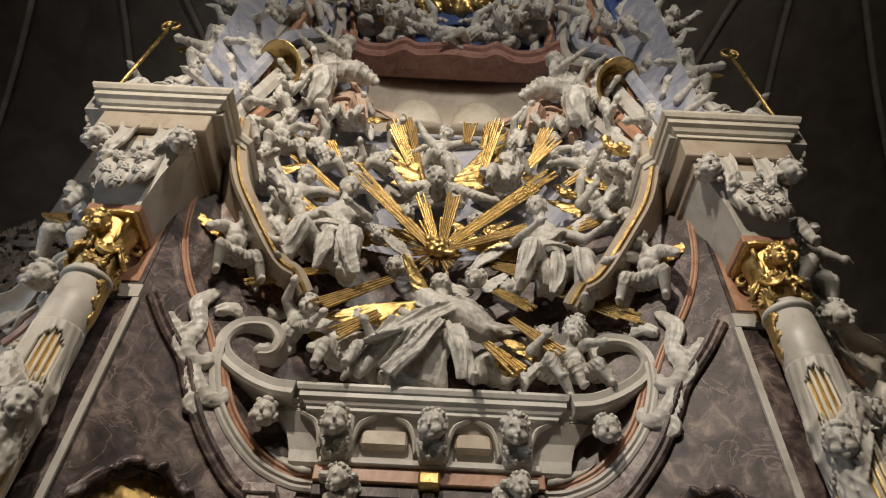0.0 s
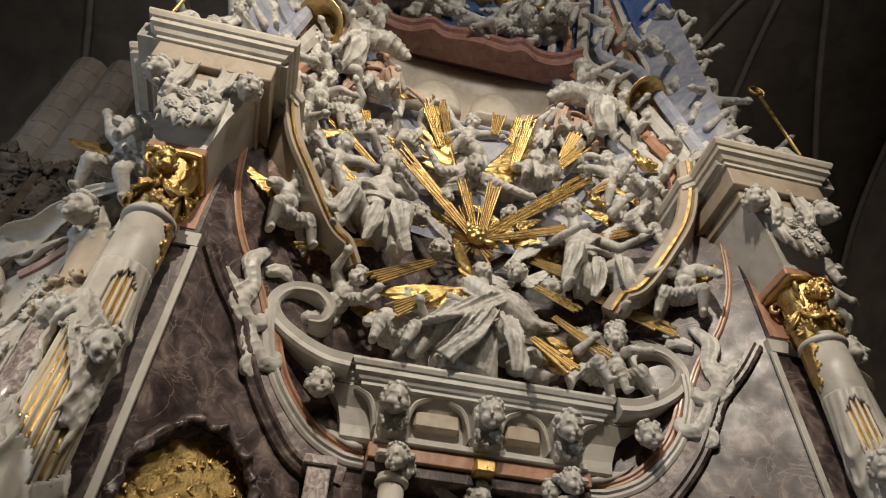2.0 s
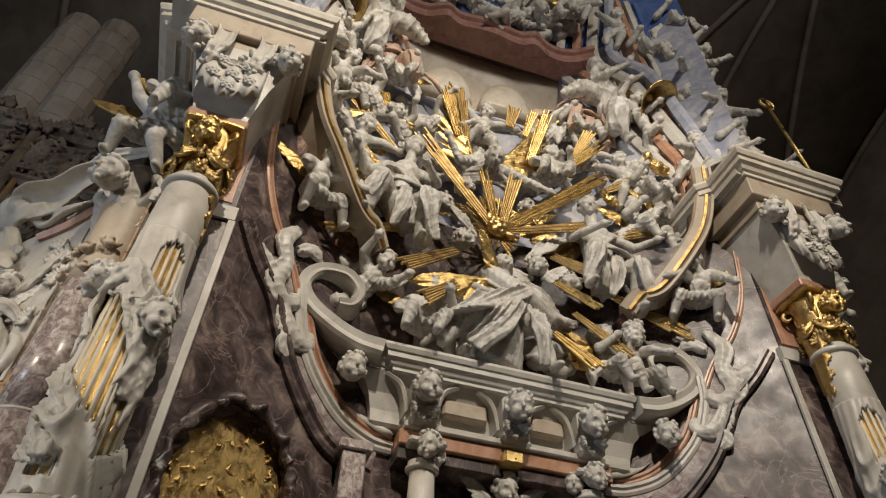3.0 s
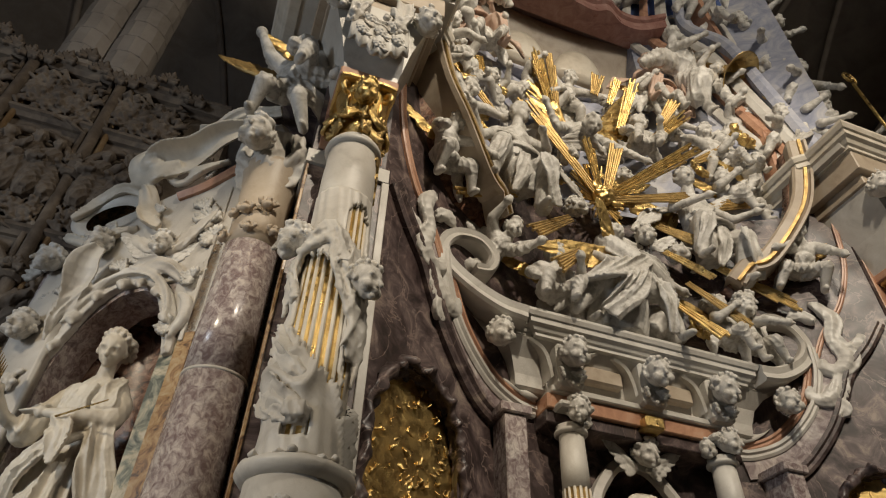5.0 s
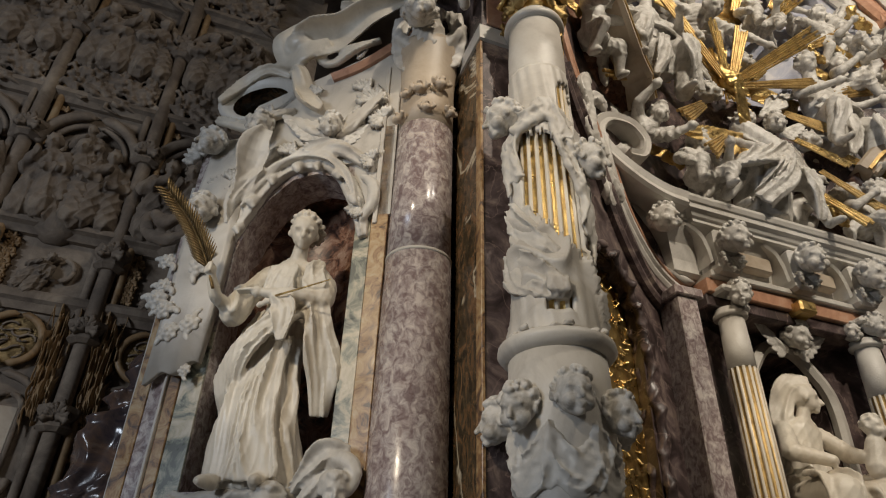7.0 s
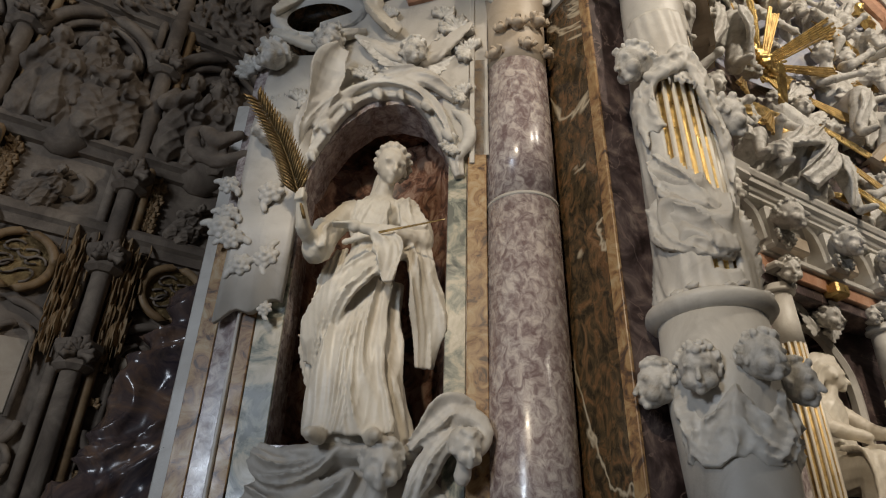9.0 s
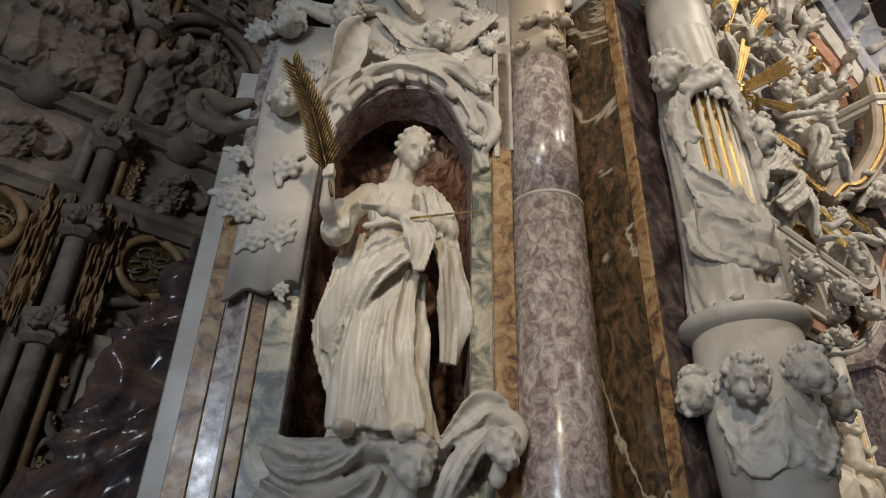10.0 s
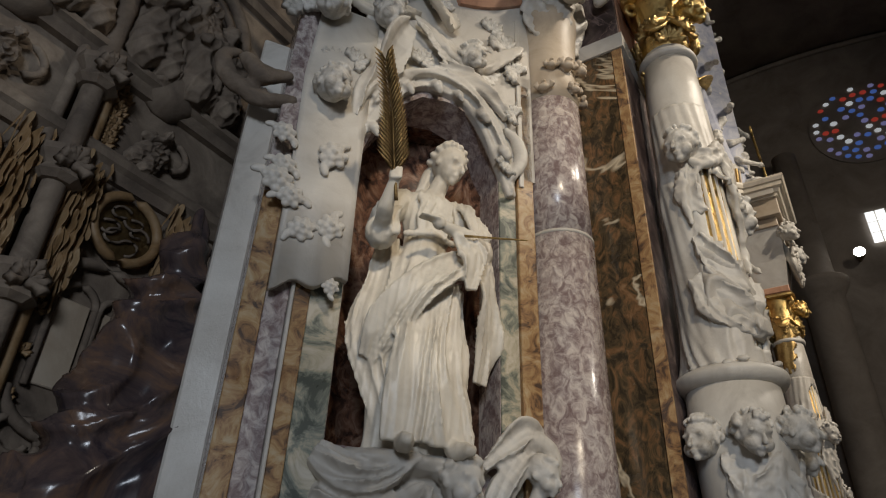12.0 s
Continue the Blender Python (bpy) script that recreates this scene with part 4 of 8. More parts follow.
# ---- the church round the altarpiece ----
def slab(name, x0, y0, z0, x1, y1, z1, mat, label="", category=""):
    return put(name, Shape().box(x0, y0, z0, x1, y1, z1).mesh(name, mat), label=label, category=category, kind="structure")


slab("floor", -16, -10, -0.3, 16, 16, 0, M_FLOOR)
slab("wall_south", -16, -10.4, 0, 16, -10, 20, M_VAULT)
slab("wall_west", -16.4, -10, 0, -16, 16, 23, M_VAULT)
slab("wall_north", -16, 16, 0, 16, 16.4, 20, M_VAULT)
slab("wall_east", 16, -10, 0, 16.4, 16, 23, M_VAULT)


def vault_z(y):
    return 13.0 + 9.0 * math.sqrt(max(0.0, 1 - ((y - 3) / 13.4) ** 2))


def vault():
    s = Shape()
    n = 64
    rings = []
    for x in (-16.4, 16.4):
        inner = [(x, 3 + 13.4 * math.cos(math.pi * k / n), 13.0 + 9.0 * math.sin(math.pi * k / n)) for k in range(n + 1)]
        rings.append(inner + [(x, 3 + (y - 3) * 1.02, z + 0.3) for x, y, z in reversed(inner)])
    s.loft(rings)
    return s.mesh("ceiling", M_VAULT, True)


def rib(x0, y0, x1, y1):
    pts = []
    for i in range(25):
        t = i / 24
        x, y = x0 + (x1 - x0) * t, y0 + (y1 - y0) * t
        pts.append((x, y, vault_z(y) - 0.1))
    return Shape().tube(pts, 0.1, 8).mesh("vault_rib", M_VAULT, True)


for q in ((-16, 16, -4, -9.5), (16, 16, 4, -9.5), (-16, -9.5, -5, 16), (16, -9.5, 5, 16), (-10, 16, -10, -9.5), (10, 16, 10, -9.5), (15.9, 16, 15.9, -9.5)):
    put("trim", rib(*q), label="slender stone rib of the dark vault", category="rib", group="vault ribs", kind="structure")
put("ceiling", vault(), kind="structure")

# ---- the altarpiece: large structure ----


def niche_hole(x, z):
    if abs(x) < 0.42 and z < 3.55 and z > 2.0:
        return True
    if (x / 0.42) ** 2 + ((z - 3.45) / 0.36) ** 2 < 1 and z > 2.0:
        return True
    ax = abs(x)
    return 1.74 < ax < 2.53 and z < 3.48 or ((ax - 2.13) / 0.4) ** 2 + ((z - 3.48) / 0.44) ** 2 < 1


put("wall_altar_lower", grid_wall(-2.65, 2.65, 0, 7.0, wall_y, 0.35, niche_hole, 0.05).mesh("wall_altar_lower", M_BROWN, False), label="concave wall of purple-brown veined marble", category="wall", kind="structure")


def recess(x, z):
    return abs(x) < 1.35 - 0.5 * max(0, 10.4 - z) and 9.9 < z < 11.9


put("wall_altar_upper", grid_wall(-3.0, 3.0, 6.2, 12.0, high_y, 0.3, recess, 0.1).mesh("wall_altar_upper", M_BLUEGREY, False), label="concave painted blue-grey wall behind the glory", category="wall", kind="structure")
put("wall_altar_top", grid_wall(-3.0, 3.0, 12.0, 17.0, high_y, 0.3, None, 0.2).mesh("wall_altar_top", M_BLUE, False), label="blue painted wall above the red ledge", category="wall", kind="structure")
cv = Shape()
cv.loft([[(x, 6.12 - 0.4 * t ** 1.6 - 0.05 * x * x, 9.75 + 1.62 * t) for t in [k / 14 for k in range(15)]] + [(x, 6.3 - 0.4 * t ** 1.6, 9.75 + 1.7 * t) for t in [k / 14 for k in range(14, -1, -1)]] for x in [-1.5 + 0.15 * k for k in range(21)]])
put("recess_back", cv.mesh("recess_back", M_TAN, True), label="pale stone cove at the back of the high recess", category="wall", kind="structure")

CORN = [(0, 0), (0.03, 0), (0.03, 0.04), (0.055, 0.05), (0.075, 0.085), (0.11, 0.105), (0.11, 0.165), (0.13, 0.17), (0.15, 0.21), (0.15, 0.24), (-0.05, 0.24), (-0.05, 0)]
BAND = [(0, -0.04), (0.035, -0.04), (0.05, -0.02), (0.05, 0.0), (0.07, 0.015), (0.07, 0.04), (0, 0.04)]


def scaled(profile, a, b=None):
    return [(o * a, u * (b or a)) for o, u in profile]


for s in (-1, 1):
    pier = root("pier", (s * 2.94, 4.8, 0), "square marble pier behind the tall column", "pier", "piers", "structure")
    X = lambda x: s * x
    part("core", sided(Shape().box(-3.24, 4.46, 0, -2.64, 5.4, 7.2), s).mesh("core", M_BROWN), pier)
    part("side_slab", sided(Shape().box(-3.252, 4.53, 0, -3.238, 4.98, 5.3), s).mesh("side_slab", M_DARK), pier, "dark veined breccia slab")
    part("strip", sided(Shape().box(-3.258, 4.45, 0, -3.236, 4.526, 5.3, 0.004), s).mesh("strip", M_SIENNA), pier, "narrow yellow marble strip")
    part("inner_edge", sided(Shape().box(-2.66, 4.435, 0, -2.6, 4.47, 5.3, 0.005), s).mesh("inner_edge", M_WHITE), pier, "pale marble arris")
    imp = Shape()
    imp.plan_moulding([(-3.24, 5.3, 5.3), (-3.24, 4.46, 5.3), (-2.64, 4.46, 5.3), (-2.64, 5.0, 5.3)], [(-o, u) for o, u in scaled(CORN, 0.6)][::-1])
    part("impost", sided(imp, s).mesh("impost", M_WHITE), pier, "moulded grey impost")
    part("upper_face", sided(Shape().box(-3.2, 4.45, 5.5, -2.68, 4.47, 7.15, 0.004), s).mesh("upper_face", M_ORANGE), pier)

    ent = root("entablature_block", (s * 2.95, 4.2, 7.1), "projecting marble entablature with a stepped cornice above the column", "cornice", "entablature blocks", "structure")
    body = Shape().box(-3.5, 3.85, 7.0, -2.4, 5.2, 7.45, 0.01)
    body.box(-3.42, 3.92, 6.86, -2.48, 5.2, 7.0, 0.01)
    part("frieze", sided(body, s).mesh("frieze", M_TAN), ent)
    co = Shape()
    line = [(-3.72, 5.3, 7.28), (-3.72, 4.25, 7.28), (-3.5, 4.2, 7.28), (-3.5, 3.86, 7.28), (-2.4, 3.86, 7.28), (-2.4, 4.3, 7.28), (-2.3, 4.4, 7.28), (-2.3, 5.3, 7.28)]
    co.plan_moulding(line, scaled(CORN, 1.15))
    part("cornice", sided(co, s).mesh("cornice", M_CREAM), ent)
    part("deck", sided(Shape().box(-3.72, 3.86, 7.3, -2.3, 5.6, 7.548), s).mesh("deck", M_WHITE), ent)

    # upper pilaster strip on the outside of the top storey
    up = root("upper_pilaster", (s * 2.95, 4.9, 7.55), "tall pale pilaster of the upper storey with a slanting outline", "pilaster", "upper pilasters", "structure")
    sh = Shape()
    rings = []
    for z, cx, w in ((7.55, -3.05, 0.3), (9.0, -3.0, 0.26), (10.5, -3.02, 0.22), (12.0, -3.0, 0.2), (17, -2.8, 0.2)):
        rings.append([(cx - w, 4.6, z), (cx + w, 4.6, z), (cx + w, 4.78, z), (cx - w, 4.78, z)])
    sh.loft(rings)
    part("shaft", sided(sh, s).mesh("shaft", M_BLUEGREY), up)
    for k, (a, m) in enumerate(((0.24, M_BLUE), (0.02, M_WHITE), (-0.25, M_ORANGE))):
        st = Shape()
        st.sweep([Vector((cx + a * w / 0.3, 4.6, z)) for z, cx, w in ((7.6, -3.05, 0.3), (9.0, -3.0, 0.26), (10.5, -3.02, 0.22), (12.0, -3.0, 0.2), (17, -2.8, 0.2))], [Vector((0, -1, 0))] * 5, [Vector((1, 0, 0))] * 5, [(-0.01, -0.05), (0.05, -0.05), (0.05, 0.05), (-0.01, 0.05)])
        part("strip", sided(st, s).mesh("strip", m), up)

    # curved bands that frame the upper field
    for k, (off, m, w) in enumerate(((0.0, M_WHITE, 0.07), (0.22, M_ORANGE, 0.07), (0.42, M_WHITE, 0.09), (0.62, M_BLUEGREY, 0.08))):
        b = Shape()
        on_wall(b, [(-2.5 - off * 0.3, 7.9), (-2.1 - off * 0.7, 9.3), (-1.75 - off, 10.6), (-1.42 - off, 11.5), (-1.55 - off, 13), (-1.75 - off, 15)], [(-0.2, -w), (0.04, -w), (0.06, 0), (0.04, w), (-0.2, w)], 0.02 + 0.05 * k, high_y)
        put("trim", sided(b, s).mesh("trim", m, False), label="long curved marble band framing the upper field", category="moulding", group="upper bands", kind="structure")

    # the great inner frame, from the entablature down to the glory's lower corner
    fr = root("inner_frame", (s * 2.2, 4.5, 6), "sweeping white marble jamb with a gilded edge beside the glory", "moulding", "inner frames", "structure")
    P = curve([(-2.3, 4.33, 7.9), (-2.24, 4.36, 7.45), (-2.1, 4.42, 6.95), (-1.88, 4.5, 6.55), (-1.58, 4.7, 6.12), (-1.42, 4.82, 6.06), (-1.3, 4.95, 5.9)], 8)
    T = [(P[min(i + 1, len(P) - 1)] - P[max(i - 1, 0)]).normalized() for i in range(len(P))]
    A = [Vector((0.5, -0.85, 0)).normalized()] * len(P)
    B = [t.cross(a).normalized() for t, a in zip(T, A)]
    f1, f2, f3 = Shape(), Shape(), Shape()
    f1.sweep(P, A, B, [(-0.35, -0.09), (0.0, -0.09), (0.03, -0.06), (0.03, 0.06), (0.0, 0.09), (-0.35, 0.09)])
    f2.sweep(P, A, B, [(0.03, 0.02), (0.055, 0.025), (0.055, 0.06), (0.03, 0.065)])
    f3.sweep(P, A, B, [(0.0, 0.09), (0.05, 0.095), (0.05, 0.125), (0.0, 0.13)])
    part("jamb", sided(f1, s).mesh("jamb", M_TAN), fr)
    part("gilt_edge", sided(f2, s).mesh("gilt_edge", M_OLDGOLD), fr, "dull gold fillet")
    part("bead", sided(f3, s).mesh("bead", M_TAN), fr)
    # spandrel between frame, pier and lower wall
    sp = Shape()
    rings = []
    for i, p in enumerate(P):
        t = i / (len(P) - 1)
        o = Vector((-2.66, 4.5, max(5.5, p.z - 0.2)))
        if p.x > -1.95:
            o = Vector((-2.62 + 0.9 * max(0, (t - 0.55)), 4.75 + 0.3 * t, 5.5 - 0.1 * t))
        rings.append([p + Vector((0, 0.1, 0)), (p + o) / 2 + Vector((-0.05, 0.28, 0)), o, o + Vector((0, 0.2, 0)), p + Vector((0, 0.3, 0))])
    sp.loft(rings)
    part("spandrel", sided(sp, s).mesh("spandrel", M_NICHE, True), fr, "hollow rust marble spandrel")

# curved mouldings on the lower wall
for s in (-1, 1):
    for pts, prof, m, lab in (([(-2.56, 5.4), (-2.4, 5.15), (-2.2, 4.9), (-2.08, 4.65), (-1.9, 4.32), (-1.6, 3.97), (-1.32, 3.83)], scaled(BAND, 1.3), M_BROWN, "curved purple marble frame moulding on the wall"),
                              ([(-1.98, 5.2), (-1.95, 4.9), (-1.8, 4.52), (-1.5, 4.2), (-1.2, 4.08), (-0.98, 4.08)], scaled(BAND, 1.1), M_WHITE, "curved pale marble moulding below the shell"),
                              ([(-1.9, 5.1), (-1.87, 4.9), (-1.72, 4.56), (-1.46, 4.28), (-1.2, 4.16), (-0.98, 4.15)], scaled(BAND, 0.9), M_ORANGE, "narrow salmon marble fillet below the shell"),
                              ([(-2.6, 6.9), (-2.52, 6.2), (-2.35, 5.7), (-2.12, 5.35), (-2.0, 5.1)], scaled(BAND, 0.7), M_ORANGE, "curved salmon moulding rising to the entablature")):
        b = Shape()
        on_wall(b, pts, prof, 0.0)
        put("trim", sided(b, s).mesh("trim", m), label=lab, category="moulding", group="wall mouldings", kind="structure")
    fld = Shape()
    on_wall(fld, [(-2.24, 5.3), (-2.06, 4.9), (-1.93, 4.62), (-1.72, 4.29), (-1.45, 4.05), (-1.1, 3.98)], [(-0.01, -0.12), (0.022, -0.12), (0.03, 0), (0.022, 0.12), (-0.01, 0.12)], 0.0)
    put("trim", sided(fld, s).mesh("trim", M_VIOLET), label="broad curved band of pale violet marble below the shell", category="moulding", group="wall mouldings", kind="structure")
    jb = Shape().box(-1.4, 4.98, 0, -1.22, 5.35, 3.84, 0.01)
    jb.box(-1.44, 4.95, 3.84, -1.18, 5.35, 3.92, 0.01)
    put("trim", sided(jb, s).mesh("trim", M_PINK), label="plain pinkish marble jamb strip beside the small column", category="pilaster", group="jamb strips", kind="structure")
    door = root("gilded_door", (s * 2.1, 5.25, 0), "gilded relief door set back in a rocky opening", "door", "gilded doors", "structure")
    dr = Clay(17)
    dy = lambda x: wall_y(x) + 0.11
    for k in range(420):
        x, z, a = dr.rng.uniform(-2.56, -1.7), dr.rng.uniform(1.4, 3.95), dr.rng.uniform(0, 6.28)
        q, r = dr.rng.uniform(0.02, 0.05), dr.rng.uniform(0.006, 0.012)
        dr.chain([(x, dy(x), z), (x + q * math.cos(a), dy(x) - 0.012, z + q * math.sin(a)), (x + 1.4 * q * math.cos(a + 0.7), dy(x), z + 1.4 * q * math.sin(a + 0.7))], [r, r, 0.6 * r])
    part("relief", dr.bake("relief", 0.009, [M_GOLD], None, 1), door, "", None if s < 0 else Matrix.Diagonal((-1, 1, 1, 1)))
    part("leaf", sided(grid_wall(-2.64, -1.62, 0, 4.1, dy, 0.05, None, 0.17), s).mesh("leaf", M_GOLD), door)
    rim = Clay(18)
    C = curve([(-2.53, 1.6), (-2.56, 2.6), (-2.54, 3.4), (-2.42, 3.76), (-2.2, 3.95), (-1.98, 3.9), (-1.8, 3.72), (-1.72, 3.4), (-1.7, 2.8), (-1.72, 1.6)], 7)
    for k in range(3):
        off = [(rim.rng.uniform(-0.025, 0.025), rim.rng.uniform(-0.03, 0.03), rim.rng.uniform(0.03, 0.055)) for q in C]
        rim.chain([(q[0] + o[0], wall_y(q[0]) + 0.09 * k - 0.02, q[1] + o[1]) for q, o in zip(C, off)], [o[2] for o in off])
    part("rocky_rim", rim.bake("rocky_rim", 0.015, [M_BROWN], lambda P: folds(P, (0.5, 1, 0.8), 9, 0.02, 7), 2), door, "rough brown stone rim", None if s < 0 else Matrix.Diagonal((-1, 1, 1, 1)))

# ---- central entablature, small columns, niche ----
tab = root("central_entablature", (0, 5.2, 4.1), "white marble entablature with a stepped cornice over the small columns", "cornice", kind="structure")
co = Shape()
co.plan_moulding([(-1.28, 5.4, 4.62), (-1.28, 5.14, 4.62), (-1.16, 5.14, 4.62), (-1.16, 5.08, 4.62), (-1.06, 5.08, 4.62), (-1.06, 5.02, 4.62), (1.06, 5.02, 4.62), (1.06, 5.08, 4.62), (1.16, 5.08, 4.62), (1.16, 5.14, 4.62), (1.28, 5.14, 4.62), (1.28, 5.4, 4.62)], scaled(CORN, 0.85))
part("cornice", co.mesh("cornice", M_WHITE), tab)
part("deck", Shape().box(-1.27, 5.05, 4.64, 1.27, 5.7, 4.82).mesh("deck", M_WHITE), tab)
cove = Shape()
cove.plan_moulding([(-1.15, 5.5, 4.22), (-1.15, 5.24, 4.22), (1.15, 5.24, 4.22), (1.15, 5.5, 4.22)], [(0, 0), (0.04, 0.02), (0.05, 0.12), (0.09, 0.26), (0.2, 0.4), (-0.1, 0.4), (-0.1, 0)])
part("cove", cove.mesh("cove", M_WHITE), tab)
part("lower_block", Shape().box(-0.92, 5.08, 4.18, 0.92, 5.5, 4.24, 0.01).mesh("lower_block", M_WHITE), tab)
part("architrave", Shape().box(-0.95, 5.12, 4.05, 0.95, 5.5, 4.18, 0.008).mesh("architrave", M_ORANGE), tab, "salmon marble architrave")
part("soffit", Shape().box(-0.95, 5.16, 3.94, 0.95, 5.5, 4.05, 0.008).mesh("soffit", M_BROWN), tab)
part("keystone", Shape().box(-0.09, 5.02, 4.0, 0.09, 5.3, 4.12, 0.02).mesh("keystone", M_GOLD), tab, "gilded keystone block")
for x in (-0.78, 0.02, 0.72):
    part("console", Shape().box(x - 0.12, 4.98, 4.2, x + 0.12, 5.3, 4.6, 0.03).mesh("console", M_WHITE), tab)
for i, x in enumerate((-0.8, 0.0, 0.7)):
    put("cherub_head", HEADS[(4, 5, 6)[i]], pose(x, 4.93, 4.42, -8, 0, (0, 5, -10)[i]), label="curly cherub head of white marble on the entablature", category="sculpture", group="entablature cherubs")
for x in (-1.42, 1.48):
    put("cherub_head", HEADS[4 if x < 0 else 5], pose(x, 5.0, 4.5, -12, 0, 0) @ Matrix.Scale(0.95, 4), label="curly cherub head at the edge of the shell", category="sculpture", group="shell cherubs")


def flutes(n, depth):
    return lambda a, z: 1 - depth * (0.5 - 0.5 * math.cos(n * a)) ** 0.6


def striped(shape, n, count):
    """Second material in the hollows between the flutes."""
    for i, f in enumerate(shape.f):
        if len(f) == 4 and math.cos(count * 2 * math.pi * ((i % n) + 0.5) / n) < -0.25:
            shape.k[i] = 1
    return shape


for s in (-1, 1):
    sc = root("small_column", (s * 0.73, 5.18, 0), "small white marble column with gilded flutes below", "column", "small columns")
    x, y = s * 0.73, 5.18
    part("shaft", Shape().lathe(x, y, [(0.108, 3.42), (0.106, 3.6), (0.1, 3.85)], 32).mesh("shaft", M_WHITE, True), sc)
    part("fluted_shaft", striped(Shape().lathe(x, y, [(0.115, 1.2), (0.118, 2.6), (0.112, 3.42)], 112, 0, flutes(14, 0.14)), 112, 14).mesh("fluted_shaft", [M_CREAM, M_OLDGOLD], True), sc, "cream flutes with gold hollows")
    part("neck", Shape().lathe(x, y, [(0.11, 3.85), (0.135, 3.865), (0.135, 3.885), (0.112, 3.9), (0.12, 3.93)], 32).mesh("neck", M_WHITE, True), sc)
    part("abacus", Shape().box(x - 0.16, y - 0.16, 4.03, x + 0.16, y + 0.2, 4.09, 0.02).mesh("abacus", M_WHITE), sc)
    put("cherub_head", HEADS[5 if s < 0 else 4], pose(x - 0.02 * s, y - 0.1, 4.02, 0, 0, 20 * s) @ Matrix.Scale(0.8, 4), label="pair of cherub heads forming a small capital", category="sculpture", group="capital cherubs")
    put("cherub_head", HEADS[2], pose(x - 0.12 * s, y + 0.0, 3.98, 0, 0, -50) @ Matrix.Scale(0.7, 4), label="small cherub head on the column capital", category="sculpture", group="capital cherubs")

nf = root("niche_frame", (0, 5.4, 2.0), "arched white moulded frame of the central niche", "frame", kind="structure")
fr = Shape()
on_wall(fr, [(-0.42, 2.0), (-0.44, 2.8), (-0.44, 3.4), (-0.3, 3.68), (-0.12, 3.84), (0.12, 3.84), (0.3, 3.68), (0.44, 3.4), (0.44, 2.8), (0.42, 2.0)], [(0, -0.05), (0.06, -0.05), (0.09, -0.01), (0.06, 0.05), (0, 0.05)], 0.02)
part("arch", fr.mesh("arch", M_WHITE), nf)
nb = Shape()
nb.loft([[(0.5 * math.cos(a), 5.5 + 0.45 * math.sin(a), z) for a in [math.pi * k / 12 for k in range(13)]] + [(0.54 * math.cos(a), 5.5 + 0.5 * math.sin(a), z) for a in [math.pi * k / 12 for k in range(12, -1, -1)]] for z in (1.8, 4.0)])
part("niche_back", nb.mesh("niche_back", M_NICHE, True), nf, "rust marble niche lining")
put("cherub_head", HEADS[0], pose(0, 5.28, 3.86, 0, 0, 0) @ Matrix.Scale(0.9, 4), label="winged cherub head crowning the niche arch", category="sculpture")
put("madonna_statue", VIRGIN, pose(0.0, 5.45, 2.63), label="cream alabaster seated mother and child in the niche", category="sculpture")

